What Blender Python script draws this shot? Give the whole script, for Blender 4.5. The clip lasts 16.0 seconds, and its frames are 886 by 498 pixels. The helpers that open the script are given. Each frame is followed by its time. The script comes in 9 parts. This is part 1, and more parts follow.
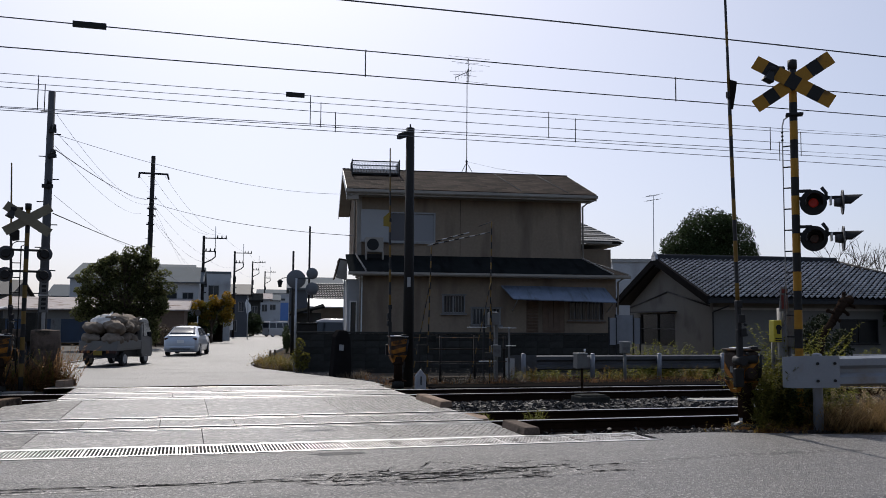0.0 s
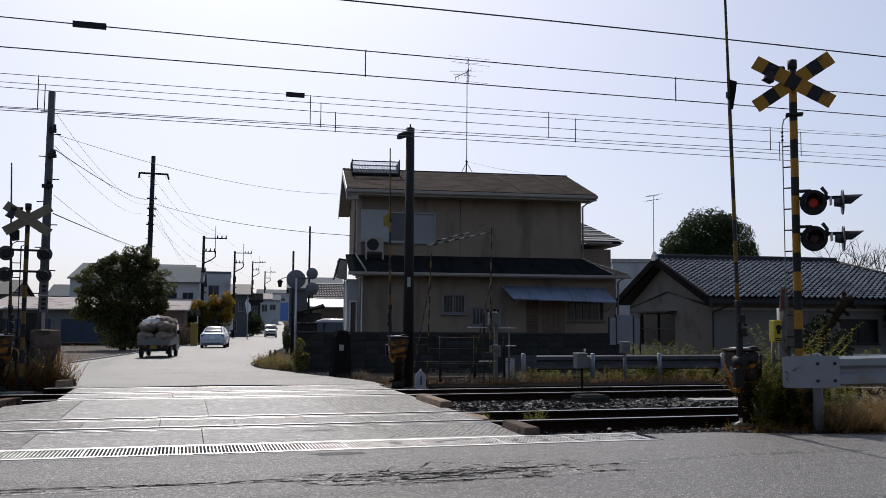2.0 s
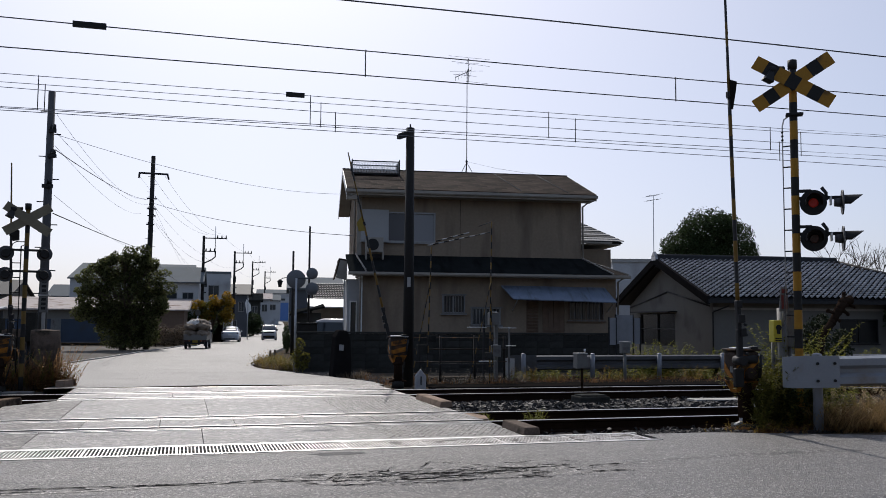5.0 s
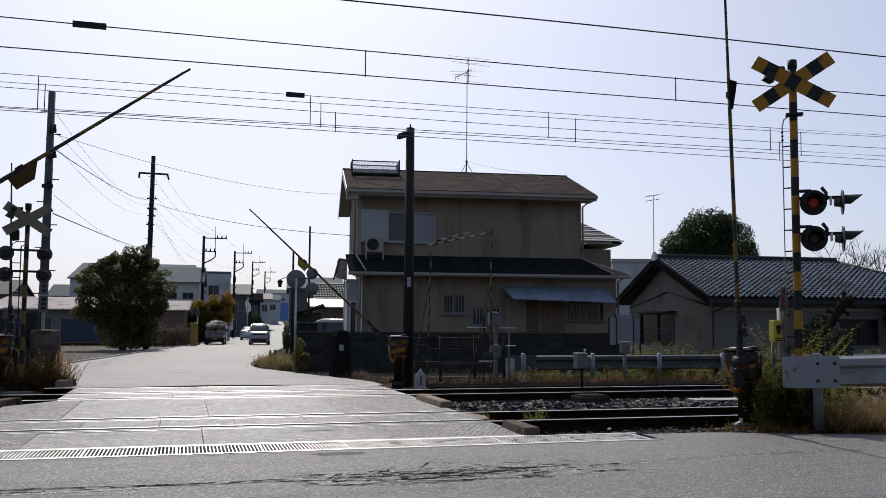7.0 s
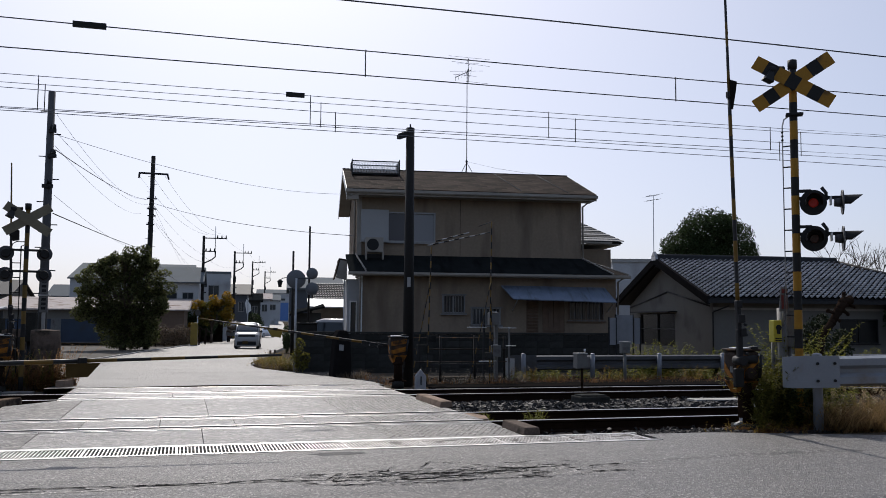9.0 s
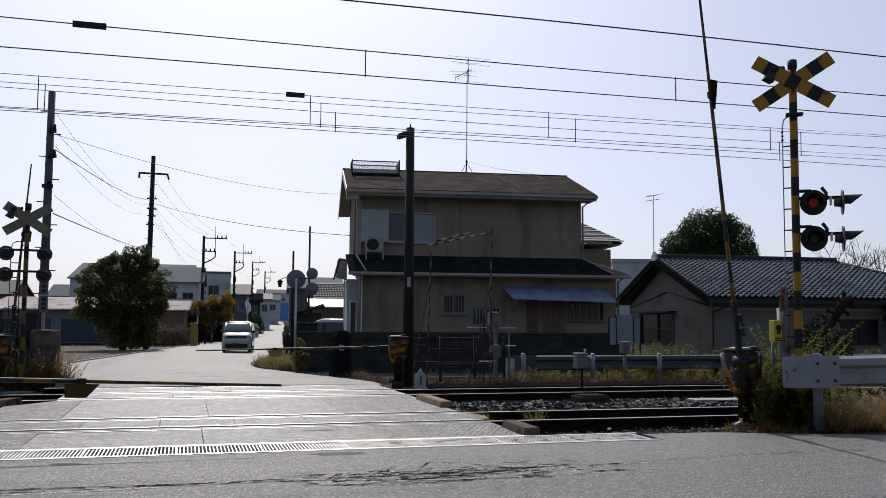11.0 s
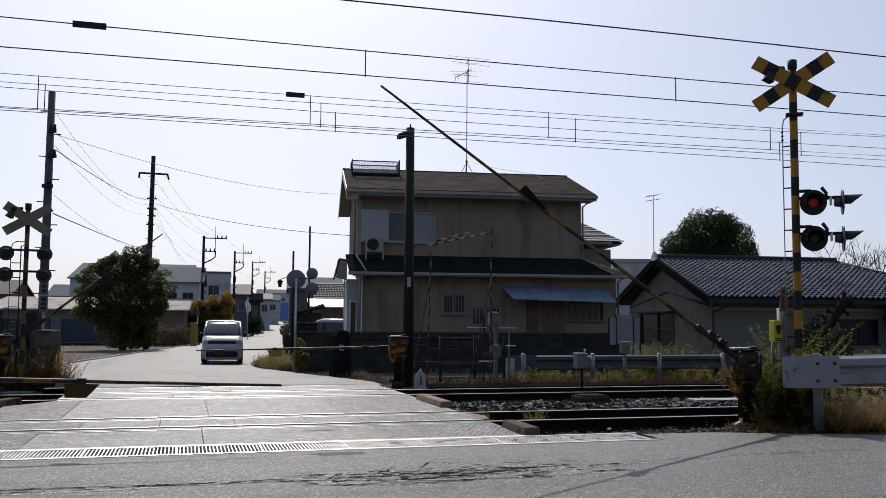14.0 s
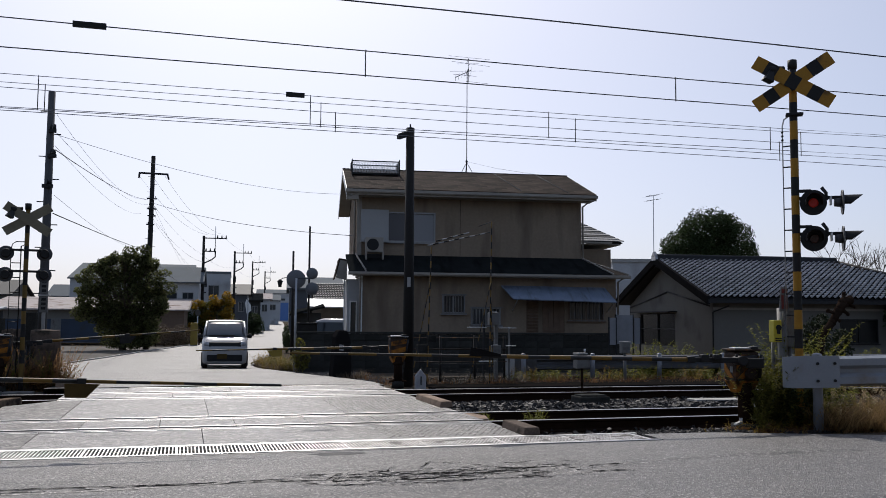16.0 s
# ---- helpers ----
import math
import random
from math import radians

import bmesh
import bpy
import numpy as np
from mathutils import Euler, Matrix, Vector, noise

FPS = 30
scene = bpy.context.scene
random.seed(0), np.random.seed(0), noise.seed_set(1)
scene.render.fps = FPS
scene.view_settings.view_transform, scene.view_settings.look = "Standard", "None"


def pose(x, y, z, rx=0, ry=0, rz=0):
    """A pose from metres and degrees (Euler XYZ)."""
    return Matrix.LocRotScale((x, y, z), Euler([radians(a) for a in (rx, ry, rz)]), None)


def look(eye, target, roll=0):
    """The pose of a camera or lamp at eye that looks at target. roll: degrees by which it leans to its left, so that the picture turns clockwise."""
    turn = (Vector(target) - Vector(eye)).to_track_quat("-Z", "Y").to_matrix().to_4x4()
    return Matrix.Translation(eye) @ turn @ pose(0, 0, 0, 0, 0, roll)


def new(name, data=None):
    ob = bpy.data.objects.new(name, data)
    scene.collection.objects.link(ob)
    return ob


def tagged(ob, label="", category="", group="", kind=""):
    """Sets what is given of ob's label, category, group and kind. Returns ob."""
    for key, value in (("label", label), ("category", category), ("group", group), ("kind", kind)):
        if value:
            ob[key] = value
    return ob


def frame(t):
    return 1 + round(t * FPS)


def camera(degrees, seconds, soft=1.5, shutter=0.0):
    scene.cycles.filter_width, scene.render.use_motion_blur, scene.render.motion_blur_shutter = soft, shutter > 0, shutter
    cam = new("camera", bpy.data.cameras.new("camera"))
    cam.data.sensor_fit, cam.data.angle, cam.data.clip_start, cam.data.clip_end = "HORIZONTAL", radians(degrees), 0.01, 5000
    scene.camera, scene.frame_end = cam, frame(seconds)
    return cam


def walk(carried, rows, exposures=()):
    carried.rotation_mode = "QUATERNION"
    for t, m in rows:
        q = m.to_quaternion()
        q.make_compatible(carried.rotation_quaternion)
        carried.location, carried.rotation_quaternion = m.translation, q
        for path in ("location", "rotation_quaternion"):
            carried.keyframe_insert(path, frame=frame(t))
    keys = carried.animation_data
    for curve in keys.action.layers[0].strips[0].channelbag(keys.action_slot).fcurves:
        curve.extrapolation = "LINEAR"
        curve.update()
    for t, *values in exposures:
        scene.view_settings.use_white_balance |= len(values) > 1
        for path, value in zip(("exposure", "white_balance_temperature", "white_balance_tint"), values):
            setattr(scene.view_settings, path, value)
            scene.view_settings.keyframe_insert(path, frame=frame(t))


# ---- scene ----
cam = camera(52.2, 16.0, soft=0.8)
_yaw, _pitch = radians(15.9), radians(4.62)
EYE = Vector((0.0, 0.0, 1.2))
AIM = EYE + Vector((math.sin(_yaw) * math.cos(_pitch), math.cos(_yaw) * math.cos(_pitch), math.sin(_pitch)))
walk(cam, [(0.0, look(EYE, AIM, 0.42)), (16.0, look(EYE, AIM, 0.42))], exposures=[(0.0, 0.0, 5900, 13), (16.0, 0.0, 5900, 13)])

# ---- light: low autumn midday sun ahead of the camera, clear hazy sky ----
SUN_AZ, SUN_EL = radians(2.7), radians(44.2)
world = bpy.data.worlds.new("sky")
scene.world = world
world.use_nodes = True
_nt = world.node_tree
_sky = _nt.nodes.new("ShaderNodeTexSky")
_sky.sky_type, _sky.sun_disc = "NISHITA", False
_sky.sun_elevation, _sky.sun_rotation = SUN_EL, SUN_AZ
_sky.air_density, _sky.dust_density, _sky.ozone_density, _sky.altitude = 0.68, 4.4, 1.3, 600
_nt.nodes["Background"].inputs["Strength"].default_value = 0.27
# gamma curve stands in for haze and evens out the sky's brightness
_sky_gamma = _nt.nodes.new("ShaderNodeGamma")
_sky_gamma.inputs["Gamma"].default_value = 0.54
_nt.links.new(_sky.outputs[0], _sky_gamma.inputs["Color"])
_nt.links.new(_sky_gamma.outputs[0], _nt.nodes["Background"].inputs["Color"])
_sun = bpy.data.lights.new("sun", "SUN")
_sun.energy, _sun.angle, _sun.color = 3.5, radians(0.55), (1.0, 0.90, 0.74)
_sd = Vector((math.sin(SUN_AZ) * math.cos(SUN_EL), math.cos(SUN_AZ) * math.cos(SUN_EL), math.sin(SUN_EL)))
_so = new("sun", _sun)
_so.matrix_world = look(_sd * 60, (0, 0, 0))


# ---- materials ----
def mat(name, rgb, rough=0.7, metal=0.0, var=0.18, scale=2.5, bump=0.0, bscale=80.0, spec=0.5, rand=0.0, stain=None, coat=0.0, grit=None, stretch=None):
    """Procedural surface: colour varied at two scales, stains, fine relief."""
    m = bpy.data.materials.new(name)
    m.use_nodes = True
    nt = m.node_tree
    n, l = nt.nodes, nt.links
    b = n["Principled BSDF"]
    b.inputs["Metallic"].default_value = metal
    b.inputs["Specular IOR Level"].default_value = spec
    b.inputs["Coat Weight"].default_value = coat
    if spec == 0:
        b.inputs["IOR"].default_value = 1.0  # fully matt
    tc = n.new("ShaderNodeTexCoord")

    def noise_tex(sc, det):
        t = n.new("ShaderNodeTexNoise")
        t.inputs["Scale"].default_value, t.inputs["Detail"].default_value = sc, det
        l.new(tc.outputs["Object"], t.inputs["Vector"])
        return t

    def mixed(a, bb, fac):
        x = n.new("ShaderNodeMix")
        x.data_type = "RGBA"
        for key, val in ((6, a), (7, bb)):
            if isinstance(val, tuple):
                x.inputs[key].default_value = (*val, 1)
            else:
                l.new(val, x.inputs[key])
        l.new(fac, x.inputs[0])
        return x.outputs[2]

    def ramp(src, lo, hi):
        r = n.new("ShaderNodeMapRange")
        r.inputs[1].default_value, r.inputs[2].default_value = lo, hi
        l.new(src, r.inputs[0])
        return r.outputs[0]

    big, fine = noise_tex(scale, 5), noise_tex(scale * 14, 3)
    lo = tuple(max(0, c * (1 - var)) for c in rgb)
    hi = tuple(min(1, c * (1 + var)) for c in rgb)
    col = mixed(lo, hi, ramp(big.outputs[0], 0.3, 0.7))
    col2 = mixed(tuple(c * (1 - var * 0.8) for c in rgb), tuple(min(1, c * (1 + var * 0.8)) for c in rgb), ramp(fine.outputs[0], 0.35, 0.65))
    half = n.new("ShaderNodeMix")
    half.data_type = "RGBA"
    half.inputs[0].default_value = 0.45
    l.new(col, half.inputs[6])
    l.new(col2, half.inputs[7])
    col = half.outputs[2]
    if stain:
        srgb, ssc, slo = stain
        st = noise_tex(ssc, 6)
        if stretch:
            mp = n.new("ShaderNodeMapping")
            mp.inputs["Scale"].default_value = stretch
            l.new(tc.outputs["Object"], mp.inputs["Vector"])
            l.new(mp.outputs[0], st.inputs["Vector"])
        col = mixed(col, srgb, ramp(st.outputs[0], slo, slo + 0.16))
    if rand:
        oi = n.new("ShaderNodeObjectInfo")
        hs = n.new("ShaderNodeHueSaturation")
        mr = n.new("ShaderNodeMapRange")
        mr.inputs[3].default_value, mr.inputs[4].default_value = 1 - rand, 1 + rand
        l.new(oi.outputs["Random"], mr.inputs[0])
        l.new(mr.outputs[0], hs.inputs["Value"])
        l.new(col, hs.inputs["Color"])
        col = hs.outputs[0]
    if grit:
        # light and dark stone chips showing in the worn surface
        vo = n.new("ShaderNodeTexVoronoi")
        g_scale, g_light, g_dark = grit
        vo.inputs["Scale"].default_value = g_scale
        l.new(tc.outputs["Object"], vo.inputs["Vector"])
        sep = n.new("ShaderNodeSeparateColor")
        l.new(vo.outputs["Color"], sep.inputs[0])
        col = mixed(col, tuple(min(1, c * g_light) for c in rgb), ramp(sep.outputs[0], 0.68, 1.05))
        col = mixed(col, tuple(c * g_dark for c in rgb), ramp(sep.outputs[1], 0.62, 1.0))
    l.new(col, b.inputs["Base Color"])
    mr = n.new("ShaderNodeMapRange")
    mr.inputs[3].default_value, mr.inputs[4].default_value = max(0.03, rough - 0.1), min(1, rough + 0.1)
    l.new(big.outputs[0], mr.inputs[0])
    l.new(mr.outputs[0], b.inputs["Roughness"])
    if bump:
        bt = noise_tex(bscale, 4)
        bp = n.new("ShaderNodeBump")
        bp.inputs["Strength"].default_value, bp.inputs["Distance"].default_value = bump, 0.010 if grit else 0.01
        if grit:
            ad = n.new("ShaderNodeMath")
            ad.operation = "ADD"
            l.new(bt.outputs[0], ad.inputs[0])
            l.new(vo.outputs["Distance"], ad.inputs[1])
            l.new(ad.outputs[0], bp.inputs["Height"])
        else:
            l.new(bt.outputs[0], bp.inputs["Height"])
        l.new(bp.outputs[0], b.inputs["Normal"])
    return m


def leaf_mat(name, rgb, var=0.35, trans=0.35):
    """Leaves: colour varies leaf by leaf, and light shines through a little."""
    m = bpy.data.materials.new(name)
    m.use_nodes = True
    nt = m.node_tree
    n, l = nt.nodes, nt.links
    b = n["Principled BSDF"]
    b.inputs["Roughness"].default_value = 0.6
    b.inputs["Specular IOR Level"].default_value = 0.12
    geo = n.new("ShaderNodeNewGeometry")
    r = n.new("ShaderNodeValToRGB")
    r.color_ramp.elements[0].color = (*(c * (1 - var) for c in rgb), 1)
    r.color_ramp.elements[1].color = (*(min(1, c * (1 + var)) for c in rgb), 1)
    l.new(geo.outputs["Random Per Island"], r.inputs[0])
    l.new(r.outputs[0], b.inputs["Base Color"])
    t = n.new("ShaderNodeBsdfTranslucent")
    l.new(r.outputs[0], t.inputs["Color"])
    mx = n.new("ShaderNodeMixShader")
    mx.inputs[0].default_value = trans
    l.new(b.outputs[0], mx.inputs[1])
    l.new(t.outputs[0], mx.inputs[2])
    l.new(mx.outputs[0], n["Material Output"].inputs["Surface"])
    return m


def glass_mat(name, rgb, rough=0.05, spec=0.6):
    """A window pane over a dark room: glossy, dark behind."""
    m = bpy.data.materials.new(name)
    m.use_nodes = True
    b = m.node_tree.nodes["Principled BSDF"]
    b.inputs["Base Color"].default_value = (*rgb, 1)
    b.inputs["Roughness"].default_value = rough
    b.inputs["Specular IOR Level"].default_value = spec
    return m


def glow_mat(name, rgb, strength):
    m = bpy.data.materials.new(name)
    m.use_nodes = True
    b = m.node_tree.nodes["Principled BSDF"]
    b.inputs["Base Color"].default_value = (*(0.3 * c for c in rgb), 1)
    b.inputs["Emission Color"].default_value = (*rgb, 1)
    b.inputs["Emission Strength"].default_value = strength
    return m


ASPHALT = mat("asphalt", (0.084, 0.079, 0.074), 0.5, var=0.22, scale=0.9, bump=0.9, bscale=130, stain=((0.045, 0.043, 0.041), 1.2, 0.5), grit=(80, 4.2, 0.15), stretch=(0.25, 1.8, 1.0))
ASPHALT_COARSE = mat("coarse broken asphalt", (0.06, 0.056, 0.053), 0.5, var=0.4, scale=3.5, bump=1.0, bscale=60, stain=((0.012, 0.012, 0.012), 4.5, 0.48), grit=(40, 6.0, 0.03))
ASPHALT_FAR = mat("asphalt worn", (0.05, 0.0487, 0.047), 0.57, var=0.5, scale=0.4, bump=0.9, bscale=60, stain=((0.034, 0.034, 0.034), 1.1, 0.48), grit=(38, 4.0, 0.2), stretch=(0.3, 0.9, 1.0))
PANEL = mat("crossing concrete", (0.08, 0.0745, 0.07), 0.39, var=0.35, scale=1.6, bump=1.0, bscale=60, spec=0.36, rand=0.16, stain=((0.042, 0.04, 0.038), 1.8, 0.52), grit=(26, 4.0, 0.05))
PANEL_DARKER = mat("darker crossing concrete", (0.07, 0.065, 0.06), 0.45, var=0.4, scale=1.4, bump=1.0, bscale=60, spec=0.22, rand=0.16, stain=((0.03, 0.028, 0.026), 1.3, 0.5), grit=(26, 4.0, 0.05))
STEEL = mat("worn steel", (0.56, 0.55, 0.54), 0.38, 1.0, var=0.3, scale=4)
RAILTOP = mat("polished rail", (0.42, 0.41, 0.40), 0.30, 1.0, var=0.1, scale=3)
RUST = mat("rusty rail", (0.022, 0.014, 0.010), 0.9, 0.0, var=0.35, scale=5, bump=0.3, spec=0)
BALLAST_TILE_SHADE = mat("ballast bed and tile lip shade", (0.012, 0.011, 0.010), 0.95, var=0.35, scale=6, bump=0.8, bscale=30, spec=0)
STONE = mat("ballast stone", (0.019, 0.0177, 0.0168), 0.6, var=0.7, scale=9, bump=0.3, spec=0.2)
DIRT = mat("dry ground", (0.085, 0.073, 0.058), 0.95, var=0.3, scale=0.8, bump=0.6, bscale=25, spec=0, stain=((0.05, 0.045, 0.028), 0.5, 0.5), grit=(30, 1.6, 0.4))
LOT = mat("pale trodden yard", (0.105, 0.096, 0.084), 0.95, var=0.25, scale=0.6, bump=0.4, bscale=25, spec=0.1, stain=((0.055, 0.048, 0.038), 0.4, 0.52))
CONC = mat("concrete", (0.33, 0.32, 0.30), 0.85, var=0.2, scale=2.2, bump=0.25, bscale=50, stain=((0.18, 0.17, 0.155), 1.8, 0.55))
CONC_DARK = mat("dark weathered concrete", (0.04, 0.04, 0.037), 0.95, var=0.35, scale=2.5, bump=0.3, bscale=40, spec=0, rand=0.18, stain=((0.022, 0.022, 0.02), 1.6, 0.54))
WOOD_DARK = mat("old sleeper wood", (0.085, 0.062, 0.045), 0.9, var=0.35, scale=6, bump=0.4)
POLE_DARK = mat("tarred pole", (0.018, 0.017, 0.016), 0.75, var=0.25, scale=3, bump=0.2, spec=0.2)
POLE_CONC = mat("pole concrete", (0.06, 0.061, 0.064), 0.85, var=0.15, scale=2)
BLACK = mat("black paint", (0.02, 0.02, 0.02), 0.6, var=0.25, scale=6, spec=0.18)
YELLOW = mat("crossing yellow", (0.31, 0.155, 0.012), 0.6, var=0.18, scale=5, spec=0.3, stain=((0.12, 0.065, 0.015), 4, 0.58))
BOARD_BACK = mat("board back", (0.17, 0.15, 0.10), 0.8, var=0.25, scale=5)
ARM_YELLOW = mat("dull arm yellow", (0.15, 0.085, 0.012), 0.55, var=0.2, scale=5, spec=0.35)
PLATE_DARK = mat("weathered yellow plate", (0.07, 0.045, 0.012), 0.8, var=0.35, scale=6, spec=0.2)
ARM_DULL = mat("faded arm band", (0.13, 0.08, 0.016), 0.6, var=0.3, scale=6, spec=0.3)
ARM_BLACK = mat("worn black arm paint", (0.02, 0.02, 0.02), 0.5, var=0.25, scale=6, spec=0.35)
CRACK = mat("crack filler", (0.016, 0.0155, 0.015), 0.95, var=0.3, spec=0)
CHIP = mat("stone chip", (0.13, 0.122, 0.115), 0.5, var=0.6, scale=30, spec=0.6)
CRACK_PATCH = mat("dark asphalt patch", (0.03, 0.03, 0.032), 0.8, var=0.3, scale=4, bump=0.6, bscale=120)
YELLOW_BRIGHT = mat("bright yellow enamel", (0.50, 0.42, 0.03), 0.4, var=0.15, stain=((0.35, 0.28, 0.03), 4, 0.6))
PLATE_OCHRE = mat("dull yellow plate", (0.24, 0.17, 0.02), 0.75, var=0.1)
CABINET_YELLOW = mat("ochre yellow cabinet", (0.24, 0.165, 0.02), 0.55, var=0.25, scale=3, stain=((0.12, 0.085, 0.02), 2.5, 0.54))
GALV = mat("galvanised steel", (0.42, 0.43, 0.44), 0.5, 0.6, var=0.12, scale=6)
MIRROR_GREY = mat("grey mirror back", (0.115, 0.12, 0.13), 0.5, var=0.15, scale=4)
FAR_STEEL = mat("grey guard rail", (0.055, 0.058, 0.064), 0.55, var=0.2, scale=4, stain=((0.03, 0.027, 0.027), 2.5, 0.55))
POST_PALE = mat("pale post paint", (0.19, 0.2, 0.222), 0.5, var=0.15, scale=5)
BOX_GREY = mat("weathered grey box", (0.13, 0.13, 0.125), 0.6, var=0.25, scale=5, stain=((0.06, 0.05, 0.04), 4, 0.56))
CONC_TAN = mat("tan stained concrete", (0.15, 0.112, 0.082), 0.9, var=0.4, scale=6, bump=0.6, bscale=35, spec=0, stain=((0.035, 0.028, 0.024), 5, 0.5))
CONC_WARM = mat("sunlit tan concrete", (0.25, 0.185, 0.135), 0.9, var=0.3, scale=7, bump=0.5, bscale=40, spec=0.1, stain=((0.12, 0.09, 0.07), 5, 0.55))
PIER = mat("rough brown-grey stone", (0.125, 0.099, 0.081), 0.95, var=0.5, scale=5, bump=0.9, bscale=18, spec=0.05, stain=((0.03, 0.028, 0.022), 4, 0.5))
GRAVEL = mat("dull gravel", (0.075, 0.07, 0.064), 0.9, var=0.5, scale=9, spec=0.1)
MATT_BLACK = mat("matt black board", (0.016, 0.015, 0.015), 0.9, var=0.25, scale=4, spec=0)
GRIME = mat("silt", (0.09, 0.083, 0.075), 0.95, var=0.35, scale=14, bump=0.6, bscale=60)
WHITE_STEEL = mat("white guard rail paint", (0.265, 0.285, 0.315), 0.45, var=0.1, scale=4, stain=((0.22, 0.20, 0.18), 3, 0.6))
WALL_BEIGE = mat("beige render", (0.225, 0.178, 0.13), 0.95, var=0.14, scale=0.8, bump=0.35, bscale=70, spec=0.1, stain=((0.15, 0.118, 0.088), 0.9, 0.52), stretch=(1.6, 1.6, 0.35))
WALL_GREY = mat("pale render", (0.15, 0.143, 0.128), 0.95, var=0.08, scale=0.8, bump=0.2, bscale=90, spec=0.15, stain=((0.092, 0.088, 0.08), 0.6, 0.58))
SLATE = mat("brown slate", (0.030, 0.022, 0.018), 0.95, var=0.4, scale=3, bump=0.3, spec=0.04, rand=0.6, stain=((0.052, 0.036, 0.028), 2.6, 0.5))
SLATE_DARK = mat("blue black sheet roof", (0.017, 0.0185, 0.0185), 0.8, var=0.3, scale=2, spec=0, stain=((0.011, 0.012, 0.012), 1.5, 0.5), stretch=(2.0, 0.3, 1.0))
KAWARA = mat("dark roof tile", (0.028, 0.028, 0.03), 0.7, var=0.3, scale=6, spec=0.2, rand=0.3)
KAWARA_TILE = mat("glazed wave tile", (0.19, 0.19, 0.193), 0.27, var=0.5, scale=6, spec=1.0, rand=0.45)
TRIM = mat("cream trim paint", (0.26, 0.235, 0.20), 0.6, var=0.2, scale=3)
TILE_DULL = mat("dull brown-grey tile", (0.10, 0.092, 0.085), 0.55, var=0.4, scale=5, rand=0.4)
TILE_GLARE = mat("roof tile with painted glare", (0.24, 0.235, 0.23), 0.6, var=0.25, scale=5)
TRIM_WHITE = mat("white trim", (0.72, 0.72, 0.70), 0.5, var=0.06)
SHUTTER = mat("pale shutter", (0.30, 0.30, 0.295), 0.6, var=0.06)
GLASS = glass_mat("window glass", (0.03, 0.035, 0.04))
DARK_GLASS = glass_mat("dark room glass", (0.01, 0.011, 0.012), 0.15, 0.2)
CAR_BACK_GLASS = glass_mat("sky-lit car glass", (0.035, 0.046, 0.058), 0.12, 1.0)
CAR_GLASS = glass_mat("car glass", (0.012, 0.017, 0.024), 0.08, 0.45)
ALU = mat("aluminium frame", (0.22, 0.22, 0.22), 0.45, 0.7, var=0.08)
AWNING = mat("grey-blue awning sheet", (0.165, 0.20, 0.265), 0.6, var=0.25, scale=3, spec=0.3, stain=((0.11, 0.125, 0.155), 2.2, 0.52), stretch=(3.0, 0.4, 1.0))
WOOD = mat("wooden boards", (0.13, 0.085, 0.056), 0.75, var=0.3, scale=6, bump=0.2)
DARKMETAL = mat("dark metal", (0.022, 0.022, 0.023), 0.6, 0.1, var=0.2, spec=0.25)
RUBBER = mat("rubber", (0.015, 0.015, 0.015), 0.85, var=0.2)
CAR_WHITE = mat("white car paint", (0.32, 0.316, 0.312), 0.22, var=0.03, coat=0.6)
CAR_SILVER = mat("silver blue car paint", (0.50, 0.54, 0.60), 0.32, 0.3, var=0.03, coat=0.6)
CAR_PALE = mat("dusty grey truck paint", (0.145, 0.14, 0.13), 0.45, var=0.1, coat=0.2)
SACK = mat("woven sack", (0.17, 0.135, 0.10), 0.9, var=0.35, scale=5, bump=0.8, bscale=22, rand=0.25, stain=((0.12, 0.095, 0.07), 3, 0.55))
SACK_WHITE = mat("white sack", (0.62, 0.60, 0.56), 0.85, var=0.12, scale=5, bump=0.3, bscale=50)
RED_PAINT = mat("red sign paint", (0.42, 0.03, 0.025), 0.5, var=0.15)
RED_DULL = mat("faded red lettering", (0.16, 0.03, 0.024), 0.7, var=0.3, scale=9)
MARKER = mat("weathered white stone paint", (0.36, 0.36, 0.37), 0.8, var=0.3, scale=8, stain=((0.2, 0.19, 0.18), 6, 0.54))
DISC_GREY = mat("weathered disc back", (0.055, 0.057, 0.062), 0.6, var=0.2, scale=6)
STRIPE = mat("worn orange stripe paint", (0.30, 0.12, 0.015), 0.7, var=0.4, scale=8, spec=0.2, stain=((0.045, 0.025, 0.014), 6, 0.47))
RUST_PAINT = mat("rust-stained dark paint", (0.035, 0.024, 0.018), 0.75, var=0.5, scale=7, bump=0.3, bscale=60, spec=0.2, stain=((0.17, 0.07, 0.018), 5, 0.55))
RED_LENS = mat("red lens", (0.035, 0.005, 0.004), 0.3, var=0.1)
RED_GLOW = glow_mat("lit red lamp", (1.0, 0.05, 0.03), 0.028)
ORANGE_LENS = mat("amber lens", (0.2, 0.07, 0.012), 0.3, var=0.1)
HEAD_LENS = mat("clear lamp lens", (0.30, 0.30, 0.31), 0.15, var=0.1)
BLUE_WALL = mat("blue sheet wall", (0.02, 0.036, 0.066), 0.6, var=0.2, scale=1.5, stain=((0.03, 0.032, 0.036), 1.0, 0.56))
SLATE_WALL = mat("dark slate wall", (0.06, 0.065, 0.075), 0.8, var=0.2, scale=1.0)
PALE_BLUE = mat("pale grey wall", (0.40, 0.405, 0.41), 0.85, var=0.12, scale=0.6, spec=0.2, stain=((0.25, 0.245, 0.235), 0.5, 0.56))
ROOF_GREY = mat("grey sheet roof", (0.10, 0.115, 0.125), 0.9, var=0.15, scale=1, spec=0.15)
